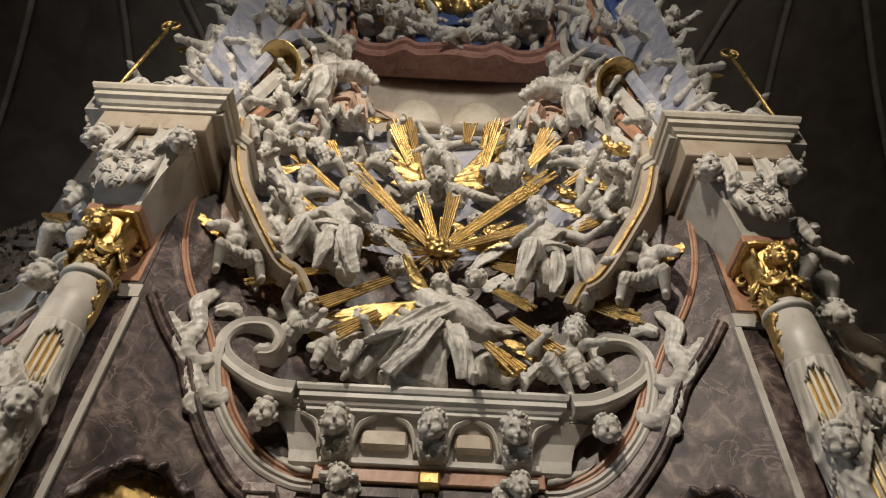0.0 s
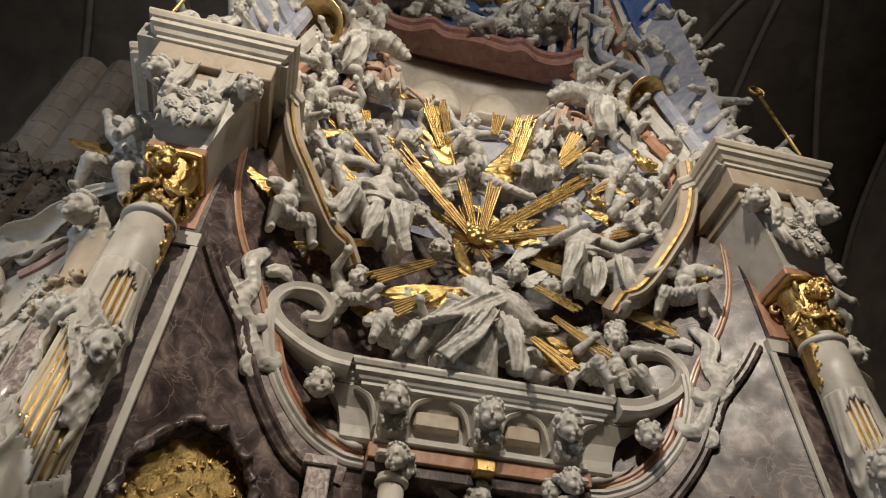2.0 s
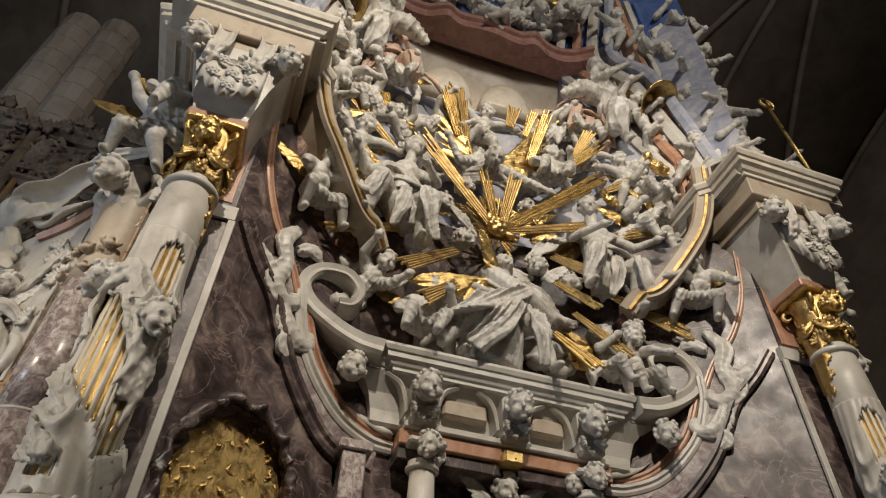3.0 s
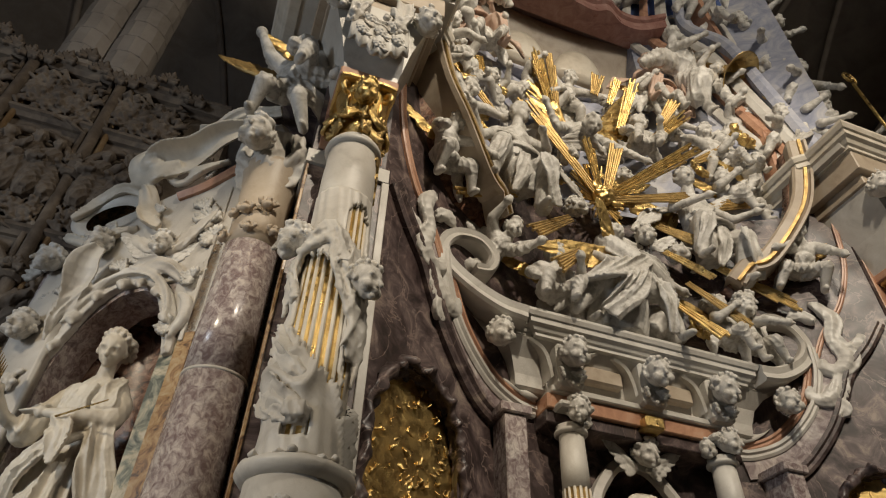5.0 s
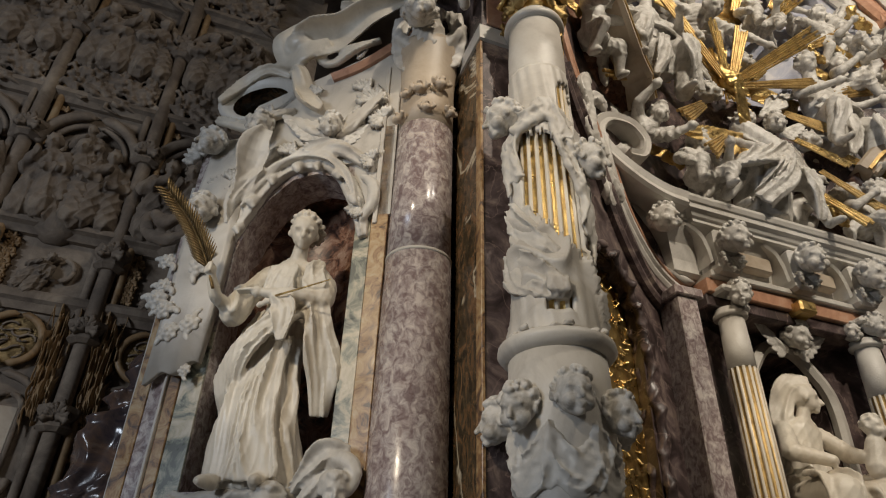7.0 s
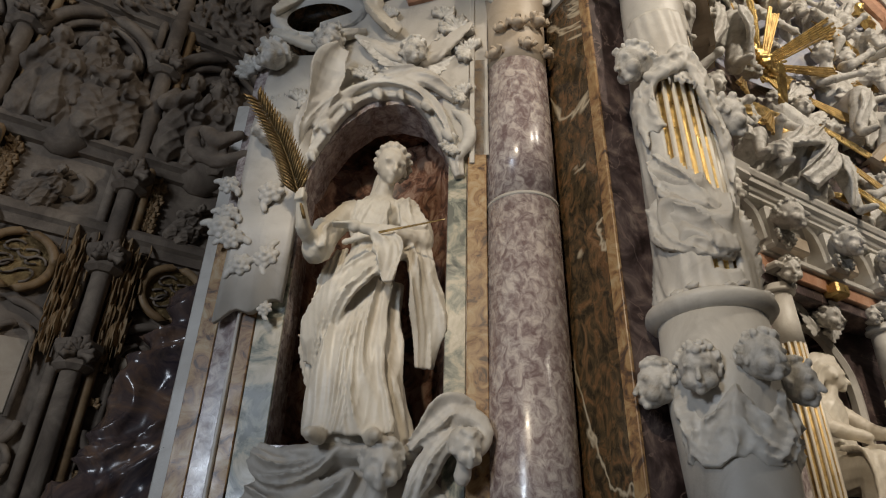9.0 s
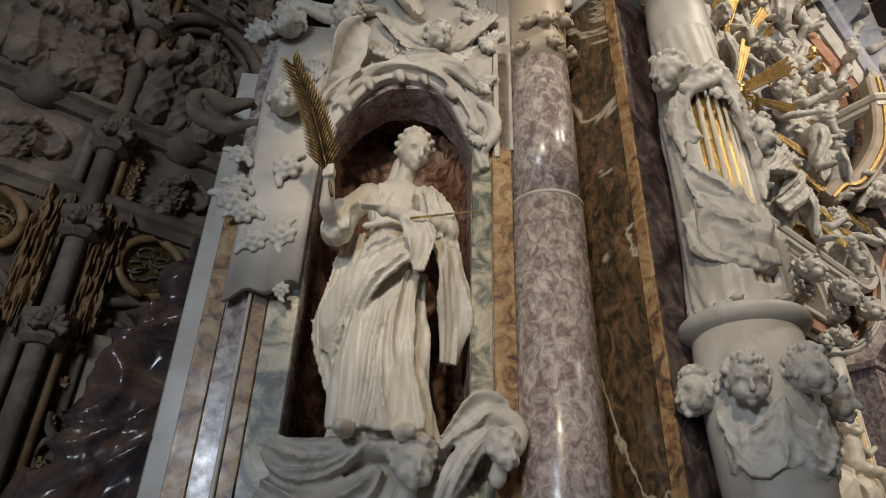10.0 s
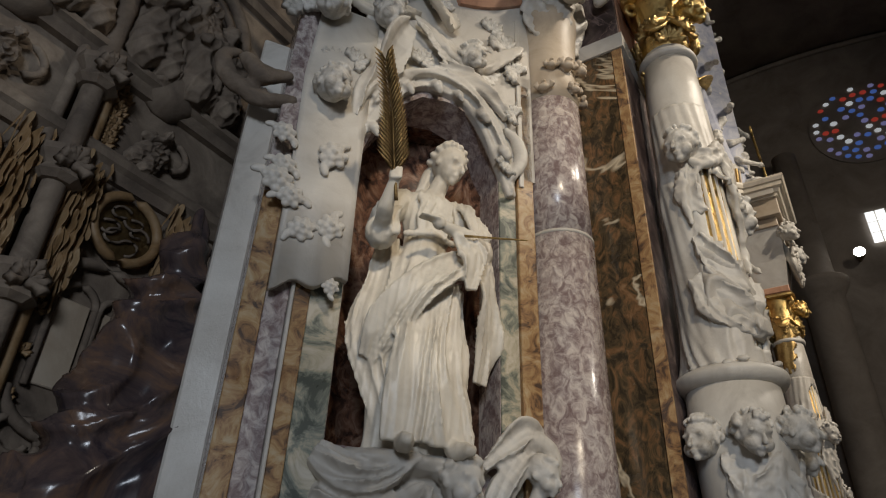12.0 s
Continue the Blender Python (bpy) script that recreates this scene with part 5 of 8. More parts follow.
# volutes and shell
for s in (-1, 1):
    vo = root("volute", (s * 1.65, 5.1, 5.1), "large white marble C-scroll volute at the end of the cornice", "scroll", "volutes")
    sp = Shape()
    C = curve([(-1.2, 4.74), (-1.42, 4.78), (-1.66, 4.9), (-1.88, 5.08), (-1.96, 5.28), (-1.84, 5.47), (-1.6, 5.5), (-1.46, 5.36), (-1.5, 5.2), (-1.62, 5.18)], 8)
    n = len(C)
    P = [Vector((c[0], 5.16, c[1])) for c in C]
    T = [(P[min(i + 1, n - 1)] - P[max(i - 1, 0)]).normalized() for i in range(n)]
    A = [Vector((0, -1, 0))] * n
    B = [t.cross(Vector((0, -1, 0))).normalized() for t in T]
    rings = []
    for i in range(n):
        w = 0.085 * (1 - 0.45 * i / n)
        d = 0.3 - 0.1 * i / n
        rings.append([P[i] + A[i] * o + B[i] * u for o, u in ((-0.15, -w), (d - 0.03, -w), (d, -w * 0.7), (d - 0.02, 0), (d, w * 0.7), (d - 0.03, w), (-0.15, w))])
    sp.loft(rings)
    part("scroll", sided(sp, s).mesh("scroll", M_WHITE, False), vo)
    shl = Shape()
    rings = []
    for i in range(13):
        t = i / 12
        a = Vector((-1.18 - 0.75 * math.sin(t * 1.5) , 5.12, 4.7 + 0.35 * t * t))
        b = Vector((-0.98 - 0.85 * t, 5.2, 4.16 + 0.75 * t ** 2))
        ring = []
        for k in range(9):
            q = k / 8
            p = a.lerp(b, q) + Vector((0, 0.16 * math.sin(math.pi * q) + 0.012 * math.cos(14 * t * 3), 0))
            ring.append(p)
        ring += [p + Vector((0, 0.12, 0)) for p in reversed(ring)]
        rings.append(ring)
    shl.loft(rings)
    part("shell", sided(shl, s).mesh("shell", M_WHITE, True), vo, "hollow fluted shell under the scroll")
    # leafy S-scroll outside the volute
    ol = root("leaf_scroll", (s * 2.1, 4.9, 4.8), "curling white acanthus scroll on the dark marble", "scroll", "leaf scrolls")
    lc = Clay(90)
    for pts, rad in (([(-2.1, 5.72), (-2.2, 5.5), (-2.14, 5.28), (-2.2, 5.05), (-2.1, 4.92), (-1.98, 4.96), (-2.0, 5.05)], [0.03, 0.06, 0.05, 0.07, 0.06, 0.04, 0.02]), ([(-2.1, 4.95), (-2.04, 4.74), (-1.92, 4.62), (-1.8, 4.66), (-1.82, 4.76)], [0.03, 0.06, 0.06, 0.04, 0.02]),
                     ([(-2.05, 5.5), (-1.95, 5.6), (-1.85, 5.56)], [0.03, 0.05, 0.02]), ([(-2.2, 5.15), (-2.32, 5.2), (-2.36, 5.3)], [0.03, 0.045, 0.02]), ([(-1.98, 4.66), (-2.02, 4.52), (-1.95, 4.44)], [0.03, 0.04, 0.015])):
        C = curve([(*p, r) for p, r in zip(pts, rad)], 5)
        lc.chain([(q[0], wall_y(q[0]) - 0.04, q[1]) for q in C], [max(0.014, 1.15 * q[2]) for q in C])
        lc.band([(p[0], wall_y(p[0]) - 0.07, p[1]) for p in pts], [2.9 * r for r in rad], (0.6, -0.65, 0), 2, 0.034, len(pts), 0.05)
    part("scroll", lc.bake("scroll", 0.013, [M_WHITE], lambda P: folds(P, (0.5, 0, 1), 14, 0.006, 4), 1), ol, "", None if s < 0 else Matrix.Diagonal((-1, 1, 1, 1)))

# ---- tall columns ----
for s in (-1, 1):
    cx, cy = s * 2.95, 4.2
    col = root("tall_column", (cx, cy, 0), "tall white marble column with torn drapery over gilded flutes", "column", "tall columns")
    ped = part("pedestal", Shape().lathe(cx, cy, [(0.42, 0.0), (0.42, 0.3), (0.34, 0.4), (0.2, 1.3), (0.22, 1.8), (0.25, 2.3), (0.255, 2.5), (0.25, 2.7)], 40).mesh("pedestal", M_WHITE, True), col)
    part("ring", Shape().lathe(cx, cy, [(0.25, 2.7), (0.28, 2.715), (0.305, 2.745), (0.3, 2.775), (0.26, 2.8)], 40).mesh("ring", M_WHITE, True), col)
    part("fluted_core", striped(Shape().lathe(cx, cy, [(0.205, 2.8), (0.204, 3.4), (0.18, 4.7)], 176, 0, flutes(22, 0.1)), 176, 22).mesh("fluted_core", [M_CREAM, M_GOLD], True), col, "cream flutes with gilded hollows")
    part("shaft", Shape().lathe(cx, cy, [(0.18, 4.6), (0.192, 4.68), (0.19, 4.9), (0.178, 5.2)], 48).mesh("shaft", M_WHITE, True), col)
    part("neck_ring", Shape().lathe(cx, cy, [(0.176, 5.19), (0.205, 5.205), (0.212, 5.225), (0.206, 5.25), (0.18, 5.26), (0.178, 5.3)], 40).mesh("neck_ring", M_WHITE, True), col)
    # torn sleeve of stone skin that leaves gilded windows free (angles as on the west column)
    def own(a):
        a = a if s < 0 else 180 - a
        return (a + 180) % 360 - 180

    def windows(a, z):
        a = own(a)
        j = 0.035 * math.sin(a * 0.42) + 0.03 * math.sin(a * 0.9 + 1)
        if -158 < a < -62:
            top = 4.16 - 0.0025 * (a + 150) + j
            low = 3.56 - 0.0048 * (a + 150) + 0.5 * j
            if low < z < top:
                return True
        if -88 < a < -30 and 4.14 + j < z < 4.6 - 0.12 * ((a + 60) / 28) ** 2 - 0.4 * j:
            return True
        if -60 < a < 40 and z < 3.75 + j and z > 3.2 + 0.003 * a:
            return True
        return -128 < a < -92 and 2.9 < z < 3.02 + 0.5 * j

    def skin_radius(a, z):
        a = own(a)
        r = 0.227 - 0.017 * (z - 2.8) + 0.003 * math.sin(a * 0.3 + 9 * z)
        low = math.exp(-((z - 3.2 + 0.0022 * (a + 110)) / 0.26) ** 2)
        high = math.exp(-((z - 4.05) / 0.22) ** 2) * (1 if -178 < a < 10 else 0.3)
        w = 3 * math.sin(a * 0.035 + 2) + 2 * math.sin(a * 0.07 + 5 * z)
        f1 = 1 - abs(math.sin(13 * z + 0.05 * a + w))
        f2 = 1 - abs(math.sin(9 * z - 0.06 * a + w * 0.7))
        return r + low * (0.02 + 0.055 * f1 ** 1.5) + high * (0.02 + 0.05 * f2 ** 1.5)

    sk = tube_wall(cx, cy, 0, 360, 2.8, 4.7, skin_radius, 0.026, windows, 3.0, 0.02)
    part("torn_skin", sk.mesh("torn_skin", M_WHITE, True), col, "torn smooth marble skin carved with drapery")
    gs = tube_wall(cx, cy, -60, 120, 4.6, 5.5, lambda a, z: 0.198 + 0.006 * math.sin(a * 0.2 + 7 * z), 0.02, lambda a, z: (a < -30 - 60 * (z - 5.2) + 9 * math.sin(z * 40)) or (a > 112 + 10 * math.sin(z * 33)) or z < 4.76 + 0.004 * abs(a - 10) + 0.04 * math.sin(a * 0.3), 5, 0.03)
    part("gilded_skin", sided(gs if s < 0 else tube_wall(-cx, cy, -60, 120, 4.6, 5.5, lambda a, z: 0.198 + 0.006 * math.sin(a * 0.2 + 7 * z), 0.02, lambda a, z: (a < -30 - 60 * (z - 5.2) + 9 * math.sin(z * 40)) or (a > 112 + 10 * math.sin(z * 33)) or z < 4.76 + 0.004 * abs(a - 10) + 0.04 * math.sin(a * 0.3), 5, 0.03), s).mesh("gilded_skin", M_OLDGOLD, True), col, "torn gilded sheet")
    cl = Clay(60 + s)
    ring = lambda a, z, r=0.25: (r * math.cos(math.radians(a)) * (1 if s < 0 else -1), r * math.sin(math.radians(a)), z)
    for pts, rad in ((((-172, 4.2), (-150, 4.12), (-120, 4.2), (-105, 4.28)), (0.05, 0.06, 0.05, 0.02)), (((-165, 4.05), (-140, 4.2), (-118, 4.32), (-100, 4.3)), (0.04, 0.05, 0.06, 0.03)), (((-60, 3.85), (-80, 4.0), (-100, 4.15), (-118, 4.22)), (0.05, 0.06, 0.05, 0.02)), (((-50, 3.8), (-58, 3.6), (-70, 3.45)), (0.06, 0.06, 0.02)),
                     (((-40, 3.8), (-30, 3.5), (-40, 3.25)), (0.05, 0.06, 0.03)), (((-170, 3.62), (-150, 3.45), (-125, 3.3), (-100, 3.22)), (0.03, 0.05, 0.05, 0.03)), (((-176, 4.1), (-185, 3.9), (-180, 3.7)), (0.05, 0.06, 0.03))):
        C = curve([(*p, r) for p, r in zip(pts, rad)], 4)
        cl.chain([ring(q[0], q[1], 0.24) for q in C], [max(0.01, 0.5 * q[2]) for q in C])
    # loose cloth: gathered at the upper heads, and a wrapped fall with a grasping fist below
    for i, (pts, wid, waves, fold) in enumerate(((((-178, 4.28), (-150, 4.2), (-122, 4.22), (-100, 4.32)), (0.1, 0.13, 0.13, 0.06), 3, 0.026), (((-176, 4.1), (-178, 3.92), (-160, 3.78)), (0.12, 0.16, 0.06), 3, 0.022), (((-100, 4.28), (-84, 4.1), (-66, 3.9), (-52, 3.66)), (0.1, 0.2, 0.24, 0.1), 4, 0.03), (((-48, 3.84), (-40, 3.6), (-52, 3.4)), (0.16, 0.2, 0.06), 4, 0.024),
                                                 (((-180, 3.62), (-160, 3.44), (-134, 3.27), (-104, 3.16)), (0.06, 0.15, 0.18, 0.08), 3, 0.034), (((-188, 3.36), (-164, 3.16), (-136, 3.07), (-96, 3.0)), (0.16, 0.24, 0.2, 0.1), 4, 0.034), (((-150, 3.06), (-128, 3.04), (-100, 3.02)), (0.05, 0.09, 0.06), 3, 0.02))):
        cl.band([ring(a, z, 0.235) for a, z in pts], wid, [ring(a, 0.0, 1.0) for a, z in pts], waves, fold, 7 + i, 0.03)
    for k in range(4):
        cl.cap(ring(-124 + 7 * k, 3.06, 0.275), ring(-123 + 7 * k, 2.985, 0.275), 0.016, 0.013, 8)
    for k in range(14):
        cl.ell(ring(-170 + 16 * k, 2.79 + 0.02 * math.sin(k * 2.1), 0.27), (0.032, 0.032, 0.02))
    me = cl.bake("swag", 0.0135, [M_WHITE], lambda P: folds(P, (1, -1, -0.9), 14, 0.009, 3), 1)
    part("swag", me, col, "", Matrix.Translation((cx, cy, 0)))
    for ang, z, k in ((-175, 4.26, 0.92), (-52, 3.92, 0.92)):
        ang = ang if s < 0 else 180 - ang
        a = math.radians(ang)
        put("cherub_head", HEADS[5 if ang < -90 else 4], Matrix.Translation((cx + 0.22 * math.cos(a), cy + 0.22 * math.sin(a), z)) @ pose(0, 0, 0, 0, 0, ang + 90) @ Matrix.Scale(k, 4), label="angel head carved on the tall column", category="sculpture", group="column heads")
    for ang, z, k in ((-160, 2.4, 0.78), (-108, 2.43, 0.8), (-55, 2.38, 0.76), (0, 2.42, 0.8), (150, 2.4, 0.8)):
        a = math.radians(ang)
        put("cherub_head", HEADS[4 + (int(ang) // 40) % 3], Matrix.Translation((cx + 0.25 * math.cos(a), cy + 0.25 * math.sin(a), z)) @ pose(0, 0, 0, -6, 0, ang + 90) @ Matrix.Scale(k, 4), label="plump cherub head on the column pedestal", category="sculpture", group="pedestal cherubs")
    gl = Clay(65)
    at = lambda a, z, r=0.245: (r * math.cos(radians(a)), r * math.sin(radians(a)), z)
    for i, a0 in enumerate((-190, -134, -82, -28, 26)):
        for k, (zz, dd, w) in enumerate(((2.3, 0.16, 0.11), (2.2, 0.14, 0.1), (2.46, 0.06, 0.07))):
            pts = [(a0 + 13 * j, zz - dd * math.sin(math.pi * j / 4)) for j in range(5)]
            gl.band([at(a, z) for a, z in pts], [w * 0.4, w, w * 1.1, w, w * 0.4], [at(a, 0.0, 1.0) for a, z in pts], 2, 0.024, i * 5 + k, 0.03)
        gl.band([at(a0, 2.34), at(a0 + 4, 2.2), at(a0 - 5, 2.04)], [0.06, 0.11, 0.04], [at(a0, 0.0, 1.0)] * 3, 2, 0.024, i, 0.03)
    part("garland", gl.bake("garland", 0.0125, [M_WHITE], lambda P: folds(P, (1, 1, 0.2), 20, 0.006, 3), 1), ped, "", Matrix.Translation((cx, cy, 0)))
    # gilded capital
    cap = root("column_capital", (cx, cy, 5.27), "gilded capital with a cherub head and curled leaves", "capital", "capitals")
    bell = part("bell", Shape().lathe(cx, cy, [(0.178, 5.27), (0.175, 5.5), (0.18, 5.7), (0.205, 5.82), (0.21, 5.87)], 40).mesh("bell", M_GOLD, True), cap)
    ab = Shape()
    ab.loft([[(cx + r * q * math.cos(a), cy + r * q * math.sin(a), z) for a, q in [(math.pi * k / 16 + math.pi / 4, 1 - 0.26 * math.sin(math.pi * (k % 8) / 8)) for k in range(32)]] for r, z in ((0.29, 5.865), (0.315, 5.875), (0.315, 5.9), (0.3, 5.92))])
    part("abacus", ab.mesh("abacus", M_GOLD, False), cap)
    for k in range(4):
        a = radians(45 + 90 * k)
        u = Vector((math.cos(a), math.sin(a), 0))
        hub = Vector((cx, cy, 5.78)) + u * 0.225
        pts = [hub + u * ((0.078 - 0.006 * j) * math.cos(2.6 - 0.55 * j)) + UP * ((0.078 - 0.006 * j) * math.sin(2.6 - 0.55 * j)) for j in range(11)]
        part("volute", Shape().tube([Vector((cx, cy, 5.6)) + u * 0.175, Vector((cx, cy, 5.7)) + u * 0.18] + pts, [0.012, 0.022] + [0.03 - 0.0015 * j for j in range(11)], 8).mesh("volute", M_GOLD, True), cap)
    for k in range(8):
        a = math.radians(45 * k + 22)
        part("leaf", LEAVES_GOLD, bell, "", Matrix.Translation((cx + 0.185 * math.cos(a), cy + 0.185 * math.sin(a), 5.34 + 0.14 * (k % 2))) @ pose(0, 0, 0, 0, 0, math.degrees(a) + 90) @ Matrix.Scale(0.7, 4))
    gh = HEADS[4].copy()
    gh.materials[0] = M_GOLD
    put("cherub_head", gh, pose(cx - 0.02, cy - 0.2, 5.69) @ Matrix.Scale(0.86, 4), label="gilded cherub head on the column capital", category="sculpture", group="gilded heads")
    sw = Clay(66)
    for i, (a0, a1) in enumerate(((-150, -95), (-85, -30), (-30, 25), (155, 205))):
        m = (a0 + a1) / 2
        sw.band([at(a0, 5.56, 0.2), at(m, 5.44, 0.25), at(a1, 5.56, 0.2)], [0.06, 0.12, 0.06], [at(a0, 0, 1.0), at(m, 0, 1.0), at(a1, 0, 1.0)], 3, 0.02, i, 0.024)
    part("gilded_swag", sw.bake("gilded_swag", 0.011, [M_GOLD], None, 1), cap, "", Matrix.Translation((cx, cy, 0)))
    part("impost_block", Shape().box(cx - 0.24, cy - 0.2, 5.92, cx + 0.24, cy + 0.3, 6.02, 0.012).mesh("impost_block", M_ORANGE), cap, "salmon marble block over the abacus")
    # lambrequin block above the capital
    hang = Clay(68)
    for dx, w in ((-0.2, 0.2), (0.17, 0.18)):
        hang.band([(dx, -0.33, 7.1), (dx + 0.01, -0.36, 6.86), (dx - 0.02, -0.4, 6.62), (dx - 0.06, -0.36, 6.42)], [w, 0.9 * w, 0.7 * w, 0.4 * w], (0, -1, -0.2), 2, 0.03, 4, 0.04)
        for k in range(9):
            hang.ell((dx - 0.05 + 0.1 * math.sin(k * 2.3), -0.38 - 0.02 * math.cos(3 * k), 6.5 + 0.03 * k), (0.035, 0.03, 0.03))
    blk = root("lambrequin_block", (cx, 4.3, 6.17), "white marble block hung with a carved fringed cloth", "block", "lambrequin blocks")
    part("block", Shape().loft([[(cx + x * w, y, z) for x, y in ((-1, 3.95 - o), (1, 3.95 - o), (1, 4.9), (-1, 4.9))] for z, w, o in ((6.02, 0.22, -0.06), (6.4, 0.3, 0.0), (6.86, 0.44, 0.04))]).mesh("block", M_WHITE), blk)
    lam = Shape()
    rings = []
    for i in range(37):
        u = -1 + 2 * i / 36
        zb = 6.02 + 0.16 * abs(u) + 0.06 * (1 - abs(math.sin(u * 7.85)))
        w = 0.25
        rings.append([(cx + w * u, 3.92, 6.7), (cx + w * u, 3.83 - 0.02 * math.cos(u * 9), 6.4), (cx + w * u, 3.82 - 0.015 * math.cos(u * 15.7), zb), (cx + w * u, 3.86, zb), (cx + w * u, 3.95, 6.4)])
    lam.loft(rings)
    part("cloth_drop", hang.bake("cloth_drop", 0.013, [M_WHITE], None, 1), blk, "carved cloth strips hung from the cornice", Matrix.Translation((cx, 4.2, 0)))
    cloth = part("cloth", lam.mesh("cloth", M_WHITE, True), blk)
    for dx, z in ((-0.1, 6.5), (0.1, 6.5), (0.0, 6.34), (-0.15, 6.3), (0.15, 6.3), (0.0, 6.16)):
        part("rosette", ROSETTE, cloth, "", pose(cx + dx, 3.815, z) @ Matrix.Scale(0.9, 4))
    for dx, dz, ry in ((-0.37, -0.06, -25), (0.37, -0.04, 25)):
        put("cherub_head", HEADS[4 if dx < 0 else 5], pose(cx + dx, 3.88, 6.78 + dz, -10, 0, ry) @ Matrix.Scale(1.05, 4), label="large cherub head under the cornice", category="sculpture", group="cornice cherubs")
    put("bishop_statue", BISHOP, pose(cx + s * 0.25, 4.35, 8.05) @ Matrix.Diagonal((-s, 1, 1, 1)), label="white mitred bishop seated on the entablature", category="sculpture", group="bishops")
    cr = root("crozier", (s * 3.6, 4.0, 7.6), "gilded crozier leaning beside the bishop", "staff", "croziers")
    st = Shape().tube([(s * 3.6, 3.9, 7.56), (s * 3.56, 3.98, 9.32)], 0.022, 8)
    C = [(s * (3.54 + 0.12 * math.cos(a) * (1 - a / 12)), 3.98, 9.44 + 0.12 * math.sin(a) * (1 - a / 12)) for a in [0.3 * k - 1.2 for k in range(30)]]
    part("staff", st.mesh("staff", M_GOLD, True), cr)
    part("crook", Shape().tube(C, 0.02, 8).mesh("crook", M_GOLD, True), cr)

# ---- the glory ----
STAR = Vector((-0.03, 5.22, 6.82))
star = root("sunburst", STAR, "gilded sunburst with a round centre and long rays", "sunburst")
part("disc", Shape().loft([[STAR + Vector((r * math.cos(a), y, r * math.sin(a))) for a in [2 * math.pi * k / 24 for k in range(24)]] for r, y in ((0.11, 0.0), (0.12, -0.08), (0.09, -0.12), (0.05, -0.13))]).mesh("disc", M_GOLD, True), star)


def rod(a, b, r0, r1):
    return Shape().tube([a, b], [r0, r1], 6)


rng = random.Random(4)
gr = ROSETTE.copy()
gr.materials[0] = M_GOLD
part("boss", gr, star, "", Matrix.Translation(STAR + Vector((0, -0.12, 0))) @ Matrix.Scale(2.2, 4))
for k in range(38):
    a = 2 * math.pi * k / 38 + rng.uniform(-0.06, 0.06)
    L = rng.choice((0.3, 0.36, 0.45, 0.62)) * (1.0 if math.sin(a) > 0 else 0.75)
    d = Vector((math.cos(a), -0.3, math.sin(a)))
    part("ray", rod(STAR + d * 0.1, STAR + d * L, 0.008, 0.015).mesh("ray", M_GOLD), star)

# bundles of loose rays: inner end, outer end, spread, count
LOW_RAYS = [((-0.89, 5.2, 6.5), (-1.9, 4.9, 5.88)), ((-0.5, 5.2, 6.3), (-1.16, 4.85, 5.58)), ((1.22, 5.2, 6.24), (2.0, 4.9, 5.63)), ((0.73, 5.1, 5.75), (1.14, 4.85, 5.15)), ((0.47, 5.1, 5.44), (0.77, 4.82, 4.9)), ((0.55, 5.2, 6.6), (0.97, 4.95, 6.23)),
            ((0.5, 5.2, 6.25), (0.96, 4.9, 5.71)), ((-0.56, 5.0, 5.66), (-0.94, 4.85, 5.25)), ((-1.23, 5.3, 6.91), (-1.97, 5.0, 7.0))]
SIDE_RAYS = [((-1.24, 5.3, 7.77), (-1.91, 5.05, 8.24)), ((-1.2, 5.3, 7.16), (-1.84, 5.05, 7.49)), ((-0.12, 5.2, 6.85), (-1.09, 5.0, 7.91)), ((-0.06, 5.2, 6.9), (-0.28, 5.0, 7.55)), ((0.02, 5.2, 6.9), (0.14, 5.0, 7.56)), ((0.05, 5.2, 6.85), (1.39, 4.95, 8.03)), ((0.08, 5.2, 6.8), (1.01, 4.95, 6.97)),
             ((0.8, 5.3, 8.1), (1.49, 5.05, 8.89)), ((1.35, 5.2, 7.12), (2.0, 4.95, 7.3)), ((2.15, 5.2, 7.82), (2.61, 4.9, 8.03)), ((1.49, 5.2, 8.03), (1.96, 5.0, 8.3))]
HIGH_RAYS = [((-0.44, 5.4, 8.57), (-0.74, 5.15, 9.24)), ((-0.34, 5.4, 8.6), (-0.52, 5.15, 9.3)), ((0.49, 5.3, 8.34), (0.71, 5.05, 9.24)), ((0.28, 5.4, 9.11), (0.34, 5.3, 9.5)), ((0.5, 5.4, 9.0), (0.62, 5.25, 9.5)), ((1.17, 5.3, 8.73), (1.38, 5.05, 9.16)), ((-1.35, 5.4, 8.44), (-1.56, 5.2, 8.75))]
BUNDLES = LOW_RAYS + SIDE_RAYS + HIGH_RAYS
for i, (a, b) in enumerate(BUNDLES):
    a, b = Vector(a), Vector(b)
    bd = root("ray_bundle", a, "bundle of straight gilded wooden rays", "ray", "ray bundles")
    t = (b - a).normalized()
    u = t.cross(Vector((0, -1, 0))).normalized()
    n = 5 + i % 3
    for k in range(n):
        w = (k - (n - 1) / 2)
        e = b + Vector((0, -0.08, 0)) + u * w * 0.03 - t * rng.uniform(0, 0.28) * (b - a).length * (0.4 if k % 2 else 1)
        part("ray", rod(a + u * w * 0.016 + Vector((0, -0.08 - 0.012 * (k % 2), 0)), e, 0.009, 0.0165).mesh("ray", M_OLDGOLD if i % 2 else M_GOLD), bd)


def fig(name, me, x, y, z, rz, k, label, group, tilt=0, roll=0, flip=False):
    m = pose(x, y, z, tilt, roll, rz) @ Matrix.Scale(k, 4)
    if flip:
        m = m @ Matrix.Diagonal((-1, 1, 1, 1))
    return put(name, me, m, label=label, category="sculpture", group=group)


